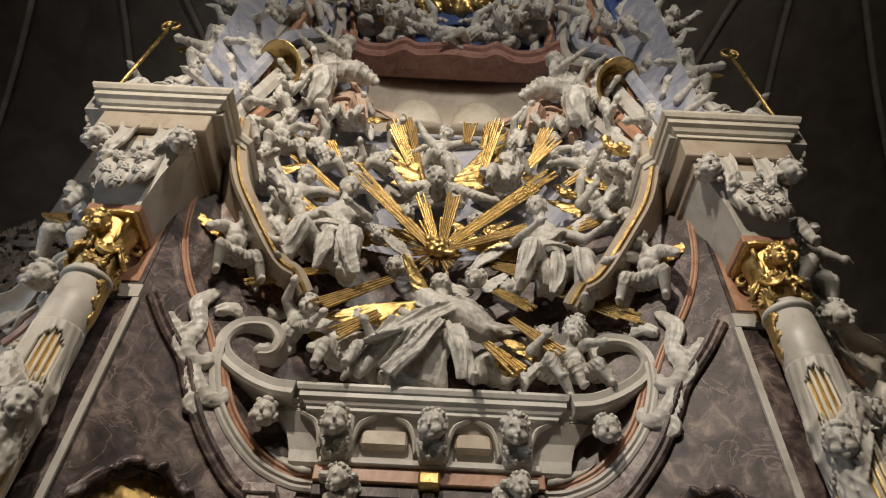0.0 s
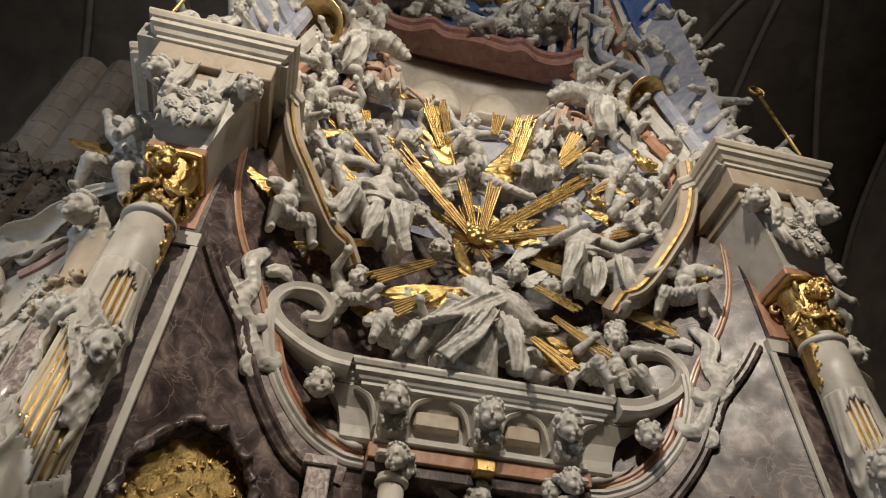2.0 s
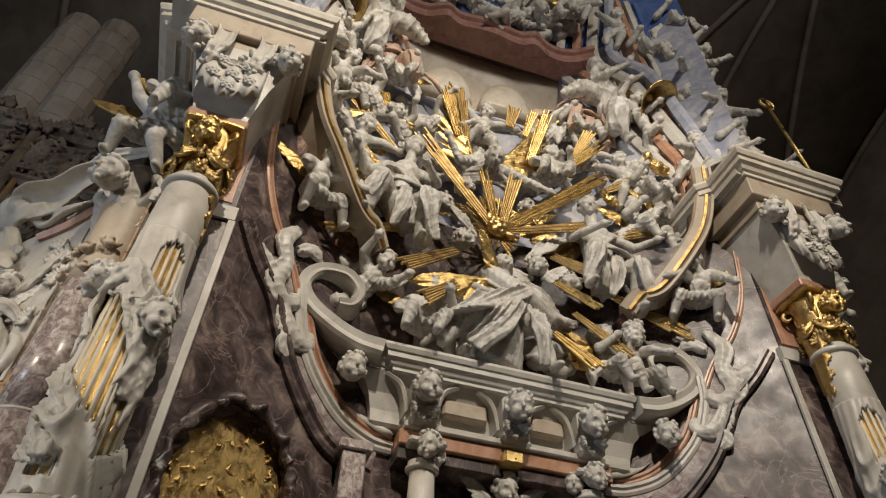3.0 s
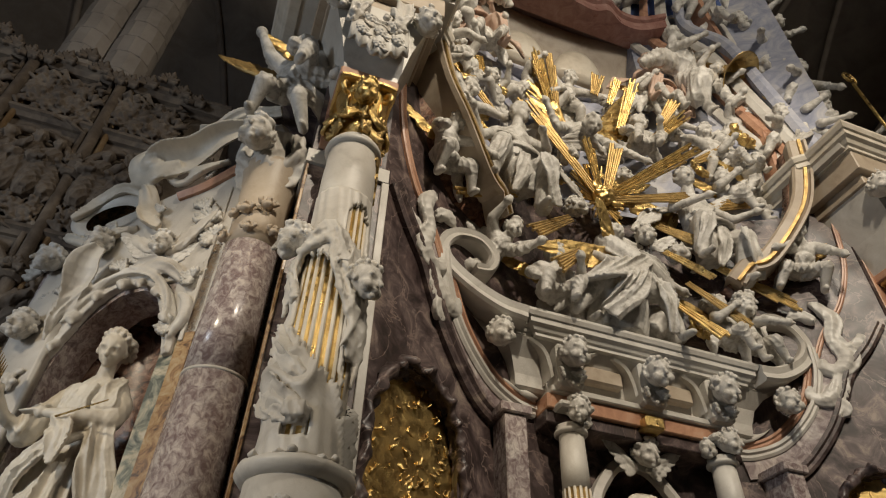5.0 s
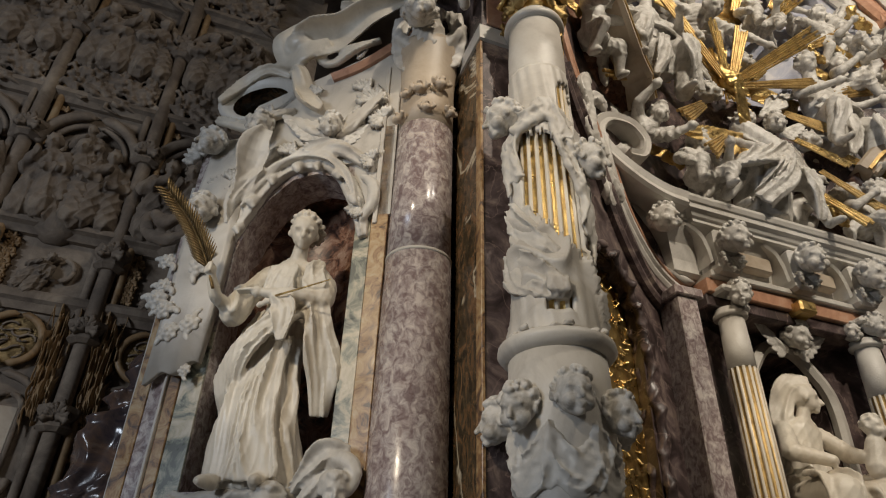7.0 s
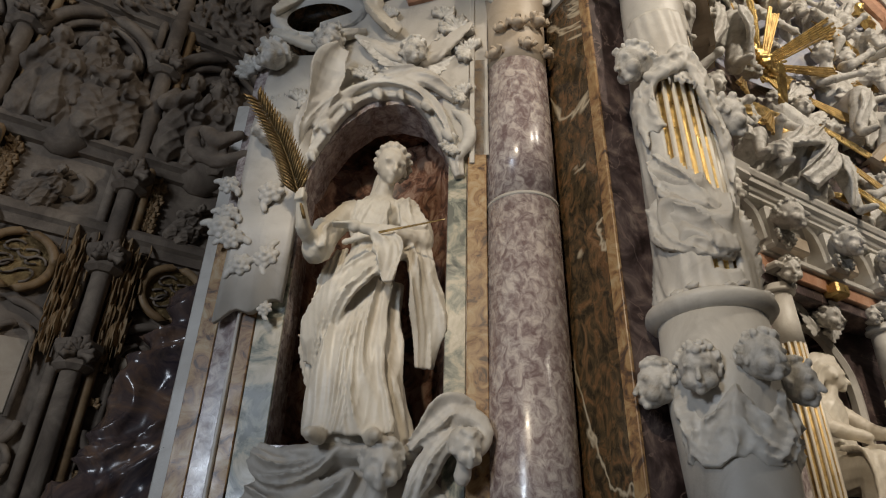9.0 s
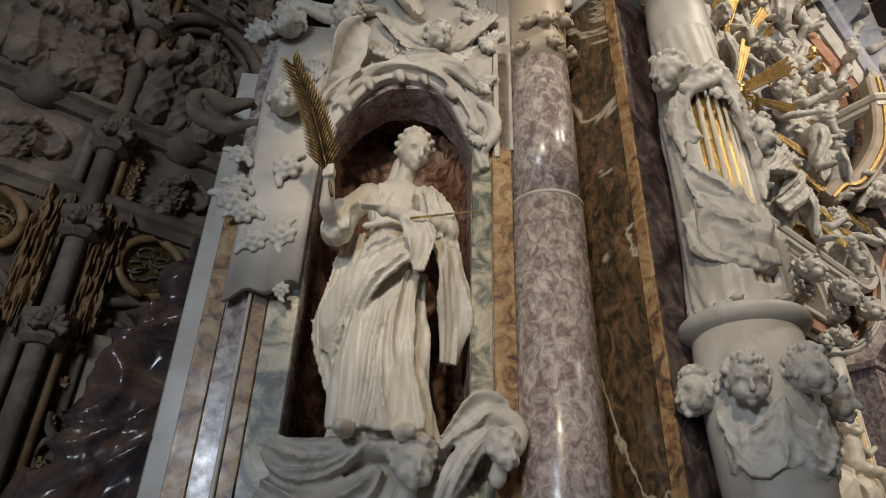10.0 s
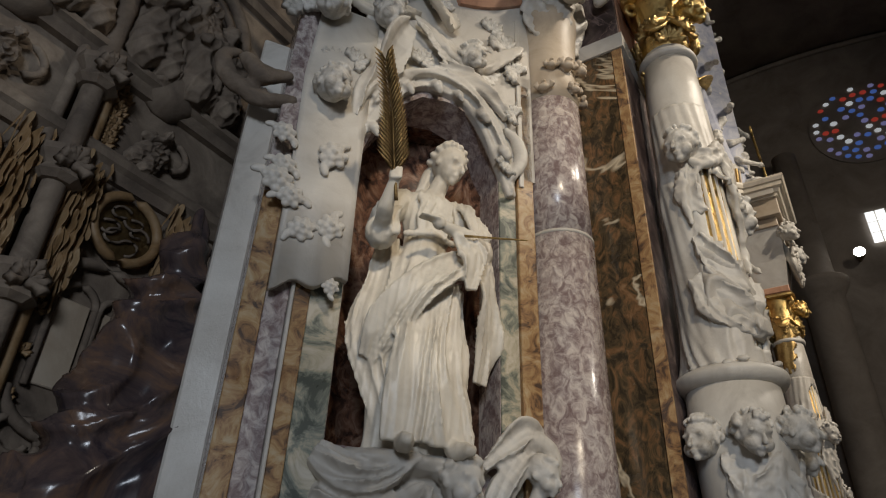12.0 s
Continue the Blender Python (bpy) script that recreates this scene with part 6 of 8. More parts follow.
fig("angel_statue", ANGEL_L, -1.2, 5.08, 6.66, 0, 1.08, "white marble mitred figure seated on clouds with a gilded wing", "angels")
fig("angel_statue", ANGEL_R, 1.2, 5.12, 6.52, 0, 1.1, "white marble seated angel with gilded wings", "angels")
fig("angel_statue", ANGEL_FLY, -0.08, 5.24, 7.86, 0, 1.1, "white marble angel diving head first with raised gilded wings", "angels")
fig("angel_statue", ANGEL_LOW, -0.06, 5.16, 5.5, 0, 1.02, "white marble draped angel kneeling on the cornice with gilded wings", "angels")
fig("angel_statue", ANGEL_TRUMP, -1.85, 5.1, 10.1, -10, 1.1, "white trumpeting angel on the upper frame", "trumpeters")
fig("angel_statue", ANGEL_TRUMP, 1.85, 5.1, 9.9, 10, 1.1, "white trumpeting angel on the upper frame", "trumpeters", flip=True)
fig("angel_statue", TINTED, -1.5, 5.45, 9.75, 0, 1.0, "flesh-tinted stucco figure beside the high recess", "tinted figures", flip=True)
fig("angel_statue", TINTED, 1.5, 5.45, 9.75, 0, 1.0, "flesh-tinted stucco figure beside the high recess", "tinted figures")

for s in (-1, 1):
    tr = root("trumpet", (s * 2.2, 4.8, 9.9), "gilded trumpet with a wide flared bell", "trumpet", "trumpets")
    b = Shape()
    P = [Vector((s * 2.05, 4.92, 10.3)), Vector((s * 2.3, 4.58, 9.66))]
    d = (P[1] - P[0]).normalized()
    u = d.cross(UP).normalized()
    v = u.cross(d)
    rings = []
    for t, r in ((0, 0.03), (0.45, 0.05), (0.7, 0.1), (0.88, 0.22), (1.0, 0.34), (1.0, 0.325), (0.86, 0.19), (0.6, 0.06)):
        c = P[0].lerp(P[1], t)
        rings.append([c + u * r * math.cos(2 * math.pi * k / 24) + v * r * math.sin(2 * math.pi * k / 24) for k in range(24)])
    b.loft(rings)
    part("bell", b.mesh("bell", M_GOLD, True), tr)

PUT_AT = [(2, -1.78, 5.12, 7.35, 10, 1.0, 0), (0, -0.84, 5.06, 5.08, 0, 0.9, 0), (0, 1.07, 5.05, 5.05, 20, 0.8, 1), (3, 1.36, 5.06, 5.16, -20, 0.8, 0), (1, -1.42, 5.1, 5.45, -20, 0.85, 1), (0, 0.77, 5.25, 8.05, 0, 0.95, 0), (2, 1.84, 5.1, 8.2, -10, 0.9, 1), (0, 1.85, 5.12, 7.2, 15, 1.0, 1),
          (1, -1.6, 5.2, 8.5, 10, 0.9, 0), (1, 2.2, 5.0, 8.75, -20, 1.0, 1), (3, -2.05, 4.95, 8.3, 20, 0.9, 0), (1, -0.75, 5.4, 8.75, 0, 0.9, 1), (3, -2.05, 4.75, 6.15, 30, 0.9, 0), (3, 2.08, 4.75, 6.1, -30, 0.9, 1)]
PUT_HIGH = [(2, 1.4, 5.3, 8.75, 0, 0.8, 0), (1, -1.15, 5.4, 8.3, 30, 0.8, 0), (2, -2.2, 4.85, 9.1, 0, 0.9, 1), (2, -0.1, 5.5, 8.95, 0, 0.95, 0), (1, 0.95, 5.4, 9.25, 0, 0.85, 1), (1, -1.75, 5.0, 6.75, 0, 0.8, 0), (0, 2.05, 5.0, 7.95, 0, 0.85, 1)]
for k, x, y, z, rz, sc, fl in PUT_AT + PUT_HIGH:
    fig("putto_statue", PUTTI[k], x, y, z, rz, sc, "plump white marble putto among the clouds", "putti", flip=bool(fl))
for k, x, y, z, rz in ((2, -0.46, 5.12, 6.42, 20), (1, 0.4, 5.12, 6.3, -20), (2, -0.42, 5.16, 7.31, 0), (5, -0.7, 5.12, 6.9, 30), (3, 0.42, 5.3, 7.4, 0), (4, -0.57, 5.0, 5.2, 10), (6, 1.34, 5.0, 5.6, 0), (2, 0.75, 5.1, 6.15, 0), (4, 0.98, 5.1, 5.52, 20)):
    fig("cherub_head", HEADS[k], x, y, z, rz, 0.9, "curly cherub head among the clouds", "glory cherubs", tilt=-15)
CL = [(0, -1.55, 5.3, 5.75, 0.9), (2, -0.6, 5.45, 5.3, 1.0), (0, 0.6, 5.4, 5.4, 1.0), (2, 1.6, 5.2, 5.7, 0.9), (0, -1.3, 5.55, 6.3, 1.0), (1, 1.3, 5.55, 6.3, 1.0), (2, -0.8, 5.65, 7.0, 1.0), (2, 0.9, 5.65, 7.0, 1.0), (1, -1.95, 5.3, 7.2, 0.8), (1, 2.05, 5.3, 7.4, 0.8),
      (2, -0.6, 5.75, 8.4, 1.1), (2, 0.7, 5.75, 8.6, 1.1), (0, -1.2, 5.7, 9.2, 0.9), (0, 1.2, 5.7, 9.2, 0.9), (0, -0.9, 5.3, 12.0, 0.9), (0, 0.9, 5.3, 12.0, 0.9), (1, -1.4, 5.3, 12.5, 1.0), (1, 1.4, 5.3, 12.6, 1.0), (2, 0, 5.2, 11.85, 0.9)]
for k, x, y, z, sc in CL:
    fig("cloud", CLOUDS[k], x, y, z, (x * 91) % 60 - 30, sc, "billowing white marble cloud", "clouds", roll=(z * 77) % 50 - 25)
for x, y, z, sc in ((2.16, 4.84, 8.48, 0.75), (-2.12, 4.9, 8.6, 0.7), (-1.5, 5.2, 7.7, 0.55), (1.5, 5.1, 7.85, 0.5), (0.66, 4.96, 5.1, 0.42), (-1.17, 5.32, 8.5, 0.5), (0.0, 5.4, 13.7, 1.7), (-0.5, 5.4, 13.6, 1.4), (0.6, 5.4, 13.7, 1.5)):
    fig("gilded_cloud", GOLDCLOUD, x, y, z, 0, sc, "crumpled gilded cloud ornament", "gilded clouds")

# red ledge of the top storey
led = root("ledge", (0, 5.5, 11.3), "wavy red marble ledge above the high recess", "ledge", kind="structure")
L = Shape()
pts = curve([(-1.75, 5.02), (-1.4, 5.22), (-1.05, 5.24), (-0.75, 5.12), (-0.5, 5.2), (0, 5.16), (0.5, 5.2), (0.75, 5.12), (1.05, 5.24), (1.4, 5.22), (1.75, 5.02)], 5)
L.loft([[(p[0], p[1] - o, z) for o, z in ((0.0, 11.3), (0.0, 11.5), (0.05, 11.53), (0.05, 11.64))] + [(p[0], 5.85, 11.64), (p[0], 5.6, 11.3)] for p in pts])
part("slab", L.mesh("slab", M_RED), led)

for s in (-1, 1):
    for k, (x, y, z, pi, rz) in enumerate(((-3.1, 4.5, 8.5, 0, -20), (-3.12, 4.5, 9.35, 3, 10), (-3.08, 4.5, 10.2, 2, -15), (-3.12, 4.5, 11.0, 1, 10), (-2.62, 4.7, 8.3, 3, 15), (-2.55, 4.75, 11.2, 0, 10), (-2.3, 4.85, 12.0, 2, 0), (-3.0, 4.5, 11.9, 0, 0))):
        fig("putto_statue", PUTTI[pi], -x * s, y, z, rz * -s, 1.05, "white putto on the upper pilaster", "upper putti", flip=s > 0)
    for x, y, z, k in ((-2.75, 4.5, 9.9, 1), (-2.85, 4.5, 8.9, 2), (-2.7, 4.5, 11.1, 0), (-3.25, 4.5, 10.6, 2)):
        fig("cloud", CLOUDS[k], -x * s, y, z, 20, 0.6, "small white marble cloud on the upper pilaster", "clouds", roll=70)
    for k, (off, m, w) in enumerate(((0.0, M_ORANGE, 0.05), (0.16, M_WHITE, 0.06), (0.32, M_BLUE, 0.05))):
        b = Shape()
        b.sweep([Vector((x - off, 4.72 - 0.03 * k, z)) for x, z in ((-2.35, 7.7), (-2.42, 8.6), (-2.5, 9.5), (-2.45, 10.5), (-2.3, 11.5), (-2.25, 13.0))], [Vector((0, -1, 0))] * 6, [Vector((1, 0, 0))] * 6, [(-0.3, -w), (0.04, -w), (0.07, 0), (0.04, w), (-0.3, w)])
        put("trim", sided(b, s).mesh("trim", m), label="long coloured marble band beside the upper field", category="moulding", group="upper bands", kind="structure")

# inside of the high recess
rc = root("recess_vault", (0, 6.2, 10.2), "pale stone shelf and arched forms in the dim high recess", "recess", kind="structure")
part("shelf", Shape().box(-1.0, 5.72, 9.82, 1.0, 5.98, 9.9, 0.02).mesh("shelf", M_BLUEGREY), rc)
for x in (-0.5, 0.5):
    q = Shape()
    q.loft([[(x + r * math.cos(a), y - 0.1 * math.sin(a), 10.3 + 1.5 * r * math.sin(a)) for a in [math.pi * k / 20 for k in range(21)]] for r, y in ((0.44, 6.1), (0.44, 5.9), (0.4, 5.84), (0.3, 5.8))])
    part("arched_form", q.mesh("arched_form", M_CREAM, True), rc)
for x, y, z, k, rz, fl in ((-0.95, 5.1, 12.05, 0, 10, 0), (0.95, 5.1, 12.05, 0, -10, 1), (-1.45, 5.0, 12.6, 3, 0, 0), (1.45, 5.0, 12.6, 3, 0, 1), (-0.75, 5.3, 13.0, 1, 0, 0), (0.8, 5.3, 13.0, 1, 0, 1), (-1.3, 5.2, 13.4, 2, 0, 0), (1.3, 5.2, 13.4, 2, 0, 1), (-0.3, 5.1, 11.9, 1, 0, 0), (0.35, 5.1, 11.85, 1, 20, 1)):
    fig("putto_statue", PUTTI[k], x, y, z, rz, 1.0, "white putto among the clouds above the red ledge", "ledge putti", flip=bool(fl))
for i, x in enumerate((-0.8, 0.0, 0.7)):
    put("leaf_ornament", LEAVES, pose(x, 4.97, 4.3, 0, 180, 0) @ Matrix.Scale(0.75, 4), label="carved leaf drop under the cherub head", category="ornament", group="leaf drops")
for s in (-1, 1):
    for x, y, z, k, rz in ((-2.08, 5.0, 7.55, 3, -20), (-1.35, 5.3, 9.3, 0, 0), (-1.95, 4.95, 9.6, 1, 30)):
        fig("putto_statue", PUTTI[k], -x * s, y, z, rz * -s, 0.95, "white marble putto tumbling among the rays", "putti", flip=s > 0)

# fins of the central frieze, and raised panels whose darker tan imitates recess shade
for x0 in (-0.8, 0.0, 0.7):
    for sd in (-1, 1):
        fin = Shape()
        C = curve([(x0 + sd * 0.13, 4.28), (x0 + sd * 0.15, 4.42), (x0 + sd * 0.2, 4.54), (x0 + sd * 0.32, 4.61)], 5)
        fin.sweep([Vector((c[0], 5.14, c[1])) for c in C], [Vector((0, -1, 0))] * len(C), [Vector((sd * 0.7, 0, -0.7))] * len(C), [(-0.1, -0.02), (0.1, -0.02), (0.12, 0), (0.1, 0.02), (-0.1, 0.02)])
        part("fin", fin.mesh("fin", M_WHITE), tab)
for x0, x1 in ((-0.6, -0.2), (0.2, 0.52)):
    part("panel", Shape().box(x0, 5.1, 4.36, x1, 5.2, 4.52, 0.02).mesh("panel", M_TAN), tab)

# ---- side bays with the saint's niche ----
BU, BN, B0 = Vector((-0.8313, 0.5559, 0)), Vector((-0.5559, -0.8313, 0)), Vector((-3.75, 5.08, 0))


def bay(u, d, z):
    """Bay coordinates: along the bay outwards, proud of it, height."""
    return B0 + BU * u + BN * d + Vector((0, 0, z))


def bay_box(sh, u0, u1, d0, d1, z0, z1, bev=0.004):
    b = Shape().box(u0, -d1, z0, u1, -d0, z1, bev)
    return sh.add([bay(x, -y, z) for x, y, z in b.v], [tuple(reversed(f)) for f in b.f])


def bay_line(sh, pts, profile, d=0.0, n=8):
    """A moulding along a line of (u, z) on the bay's face; profile (out, across)."""
    P = [bay(c[0], d, c[1]) for c in curve(pts, n)]
    ups = []
    for i in range(len(P)):
        t = (P[min(i + 1, len(P) - 1)] - P[max(i - 1, 0)]).normalized()
        ups.append(BN.cross(t).normalized())
    return sh.sweep(P, [BN] * len(P), ups, profile)


def bay_place(u, d, z, rz=0, k=1.0, tilt=0, roll=0, flip=False):
    p = bay(u, d, z)
    m = Matrix.Translation(p) @ pose(0, 0, 0, 0, 0, -33.8 + rz) @ pose(0, 0, 0, tilt, roll, 0) @ Matrix.Scale(k, 4)
    return m @ Matrix.Diagonal((-1, 1, 1, 1)) if flip else m


MIRROR = Matrix.Diagonal((-1, 1, 1, 1))


def niche_curve(k):
    return [(0.15, 3.95), (0.2, 4.2), (0.34, 4.38), (0.5, 4.43), (0.68, 4.4), (0.84, 4.25), (0.97, 4.02), (1.03, 3.8)]


def arch_z(u):
    C = niche_curve(0)
    for (a, za), (b, zb) in zip(C, C[1:]):
        if a <= u <= b:
            return za + (zb - za) * (u - a) / (b - a)
    return 0


def niche_wall():
    """The bay's wall with the niche cut through, as columns of stone."""
    s = Shape()
    n = 44
    bay_box(s, -0.1, 0.15, -0.3, 0, 0, 5.3)
    bay_box(s, 1.03, 1.5, -0.3, 0, 0, 4.9)
    bay_box(s, 0.15, 1.03, -0.3, 0, 0, 2.2)
    rings = []
    for i in range(n + 1):
        u = 0.15 + 0.88 * i / n
        low, top = max(3.8, arch_z(u)), 5.25 - 0.3 * max(0, u - 0.8)
        rings.append([bay(u, 0, low), bay(u, 0, top), bay(u, -0.3, top), bay(u, -0.3, low)])
    return s.loft(rings)


def lining():
    s = Shape()
    rings = []
    for z, k in ((2.2, 1.0), (3.9, 1.0), (4.2, 0.97), (4.45, 0.9)):
        a = [(0.59 + 0.46 * k * math.cos(q), -0.12 - 0.42 * k * math.sin(q)) for q in [math.pi * i / 20 for i in range(21)]]
        b = [(0.59 + 0.5 * k * math.cos(q), -0.12 - 0.47 * k * math.sin(q)) for q in [math.pi * i / 20 for i in range(20, -1, -1)]]
        rings.append([bay(u, d, z) for u, d in a + b])
    s.loft(rings)
    bay_box(s, 0.1, 1.08, -0.6, -0.03, 2.06, 2.16)
    bay_box(s, 0.1, 1.08, -0.6, -0.05, 4.46, 4.56)
    return s


def clay_line(c, pts, radii, d=0.0, n=5):
    C = curve([(*p, r) for p, r in zip(pts, radii)], n)
    c.chain([np.array((-q[0], -d, q[1])) for q in C], [max(0.008, q[2]) for q in C])


# crown of the niche: rocaille arch with curling edges, wings and small leaves (local: x = -u, y = -d)
def crown_mesh():
    c = Clay(71)
    arch = [(0.08, 3.8), (0.12, 4.0), (0.22, 4.26), (0.36, 4.44), (0.54, 4.52), (0.72, 4.48), (0.88, 4.34), (1.0, 4.1), (1.06, 3.9)]
    c.band([(-u, -0.05, z) for u, z in arch], [0.06, 0.1, 0.12, 0.1, 0.13, 0.1, 0.13, 0.12, 0.05], (0, -1, 0), 2, 0.028, 3, 0.07)
    c.band([(-u, -0.1, z + 0.03) for u, z in arch[1:8]], [0.02, 0.06, 0.05, 0.07, 0.05, 0.07, 0.02], (0, -1, -0.6), 2, 0.02, 5, 0.04)
    for u, z, q in ((0.16, 4.1, 0.035), (0.3, 4.34, 0.04), (0.47, 4.44, 0.03), (0.62, 4.45, 0.04), (0.8, 4.36, 0.034), (0.92, 4.18, 0.045), (0.99, 3.96, 0.035)):
        c.chain([(-u, -0.06, z + 0.02), (-u, -0.1, z - 0.02), (-u + 0.02, -0.1, z - 0.06)], [q, q * 0.9, q * 0.45])
    clay_line(c, [(0.08, 3.94), (0.02, 4.08), (0.04, 4.22), (0.12, 4.3)], [0.03, 0.045, 0.04, 0.02], 0.06)
    # scooped shell that leans out over the arch
    c.band([(-1.04, -0.08, 4.2), (-0.98, -0.14, 4.42), (-0.93, -0.2, 4.62), (-0.86, -0.2, 4.76)], [0.1, 0.18, 0.22, 0.1], (0.5, -0.8, -0.2), 1, 0.02, 8, 0.035, curl=-0.25)
    c.band([(-1.1, -0.06, 4.02), (-1.08, -0.12, 4.2), (-0.99, -0.12, 4.36), (-0.87, -0.12, 4.44)], [0.06, 0.1, 0.12, 0.06], (0.3, -1, 0), 2, 0.03, 9, 0.045)
    c.band([(-0.7, -0.06, 4.6), (-0.5, -0.1, 4.6), (-0.28, -0.1, 4.56), (-0.1, -0.08, 4.4)], [0.05, 0.1, 0.12, 0.05], (0, -1, 0.2), 2, 0.028, 11, 0.045)
    for u, z, tip_u, tip_z, sg in ((0.44, 4.72, 0.7, 4.88, 1), (0.34, 4.7, 0.1, 4.94, -1)):
        c.wing((-u, -0.06, z), (-tip_u, -0.1, tip_z), 7, 0.3, (0, -sg, 0), kind=0)
    r = np.random.RandomState(3)
    for u0, z0 in ((0.05, 4.5), (0.16, 5.02), (0.2, 4.9), (0.66, 4.72)):
        for i in range(12):
            c.ell((-u0 + r.normal() * 0.035, -0.03, z0 + r.normal() * 0.05), (r.uniform(0.012, 0.026), 0.025, r.uniform(0.012, 0.03)))
    return c.bake("niche_crown", 0.0105, [M_WHITE], lambda P: folds(P, (1, 0, 0.8), 14, 0.003, 3), 1)


def base_mesh():
    """Cloud base: a smooth swelling front wrapped in folded cloth, with putto heads and a big curling scroll."""
    c = Clay(73)
    for x, z, a, b in ((-0.62, 1.92, 0.46, 0.32), (-0.25, 1.9, 0.2, 0.28), (-0.95, 1.95, 0.16, 0.3), (-0.6, 1.5, 0.58, 0.3)):
        c.ell((x, 0.04, z), (a, 0.13, b))
    c.ell((-0.62, 0.06, 2.25), (0.44, 0.2, 0.07))
    for i, (p, w, k, f) in enumerate((([(-1.08, -0.04, 2.26), (-0.94, -0.1, 2.18), (-0.78, -0.1, 2.2), (-0.62, -0.12, 2.28)], [0.1, 0.2, 0.16, 0.05], 3, 0.032), ([(-1.08, -0.06, 2.06), (-0.86, -0.12, 1.98), (-0.66, -0.1, 2.06), (-0.56, -0.08, 2.16)], [0.12, 0.2, 0.16, 0.06], 3, 0.04),
                                     ([(-1.0, -0.08, 1.8), (-0.7, -0.12, 1.76), (-0.4, -0.12, 1.9), (-0.2, -0.1, 1.8)], [0.14, 0.2, 0.18, 0.12], 3, 0.045), ([(-0.3, -0.1, 2.0), (-0.22, -0.14, 2.16), (-0.14, -0.16, 2.28), (-0.04, -0.12, 2.38)], [0.08, 0.12, 0.12, 0.06], 2, 0.03),
                                     ([(-0.3, -0.1, 2.26), (-0.2, -0.14, 2.36), (-0.1, -0.16, 2.46), (0.02, -0.12, 2.46)], [0.05, 0.1, 0.12, 0.06], 2, 0.022), ([(-1.05, -0.06, 1.5), (-0.6, -0.1, 1.42), (-0.15, -0.06, 1.5)], [0.3, 0.36, 0.3], 4, 0.05))):
        c.band(p, w, (0, -1, 0.25), k, f, 30 + i, 0.06)
    # the scroll that curls over beside the niche
    C = [(-0.02 + (0.13 - 0.009 * j) * math.cos(2.6 - 0.55 * j), -0.1 - 0.008 * j, 2.3 + (0.13 - 0.009 * j) * math.sin(2.6 - 0.55 * j)) for j in range(12)]
    c.chain(C, [0.045 + 0.012 * math.sin(0.9 * j) for j in range(12)])
    c.head((-0.42, -0.13, 2.17), 0.115, (0.25, -1, -0.1), (0.15, 0, 1), True, 80)
    c.head((-0.02, -0.18, 2.24), 0.085, (0.5, -1, -0.3), (0, 0, 1), True, 50)
    c.head((-0.14, -0.15, 1.86), 0.1, (0.3, -1, -0.2), (0, 0, 1), True, 60)
    c.head((-0.9, -0.12, 1.74), 0.1, (-0.4, -1, -0.2), (0, 0, 1), True, 60)
    return c.bake("niche_base", 0.0095, [M_WHITE], lambda P: folds(P, (1, 0, -0.4), 13, 0.004, 8), 1)


def pediment_mesh():
    """Broken scroll pediment above the niche: a scooped, curling cloud, a leaf that curls round the oculus."""
    c = Clay(75)
    B = lambda p, w, n, k, f, seed, thick=0.05, curl=0.0, d=0.12: c.band([(-u, -d - 0.05 * i % 0.1, z) for i, (u, z) in enumerate(p)], w, n, k, f, seed, thick, curl=curl)
    B([(-0.12, 6.08), (0.15, 5.96), (0.42, 5.82), (0.64, 5.72), (0.8, 5.7)], [0.06, 0.2, 0.28, 0.3, 0.2], (0, -0.75, -0.65), 1, 0.02, 3, 0.05, -0.3)
    B([(0.5, 5.7), (0.68, 5.6), (0.84, 5.62), (0.9, 5.76), (0.82, 5.9), (0.7, 5.9)], [0.08, 0.18, 0.22, 0.22, 0.18, 0.08], (0.1, -1, -0.2), 1, 0.02, 5, 0.06, 0.2, 0.16)
    c.ell((-0.76, -0.16, 5.72), (0.12, 0.1, 0.11))
    B([(0.1, 5.74), (0.3, 5.62), (0.5, 5.55), (0.62, 5.6)], [0.05, 0.09, 0.1, 0.05], (0, -1, 0.1), 2, 0.02, 7, 0.05, 0.0, 0.06)
    B([(-0.3, 6.25), (0.05, 6.2), (0.3, 6.12), (0.46, 6.14)], [0.1, 0.16, 0.16, 0.06], (0, -0.8, -0.6), 2, 0.02, 9, 0.05, -0.2, 0.1)
    B([(0.5, 5.0), (0.6, 5.08), (0.68, 5.26), (0.74, 5.44), (0.84, 5.46)], [0.06, 0.14, 0.18, 0.14, 0.05], (0.4, -0.9, 0), 2, 0.026, 11, 0.05, 0.1, 0.1)
    B([(1.44, 5.1), (1.3, 5.02), (1.1, 4.98), (0.9, 5.02), (0.75, 5.08)], [0.05, 0.1, 0.12, 0.1, 0.05], (0, -1, 0.3), 2, 0.022, 13, 0.05, 0.0, 0.05)
    B([(0.85, 5.5), (1.05, 5.56), (1.28, 5.5), (1.44, 5.28)], [0.08, 0.1, 0.1, 0.05], (0, -1, -0.3), 2, 0.02, 15, 0.05, 0.0, 0.04)
    return c.bake("scroll_pediment", 0.0125, [M_CREAM], None, 1)


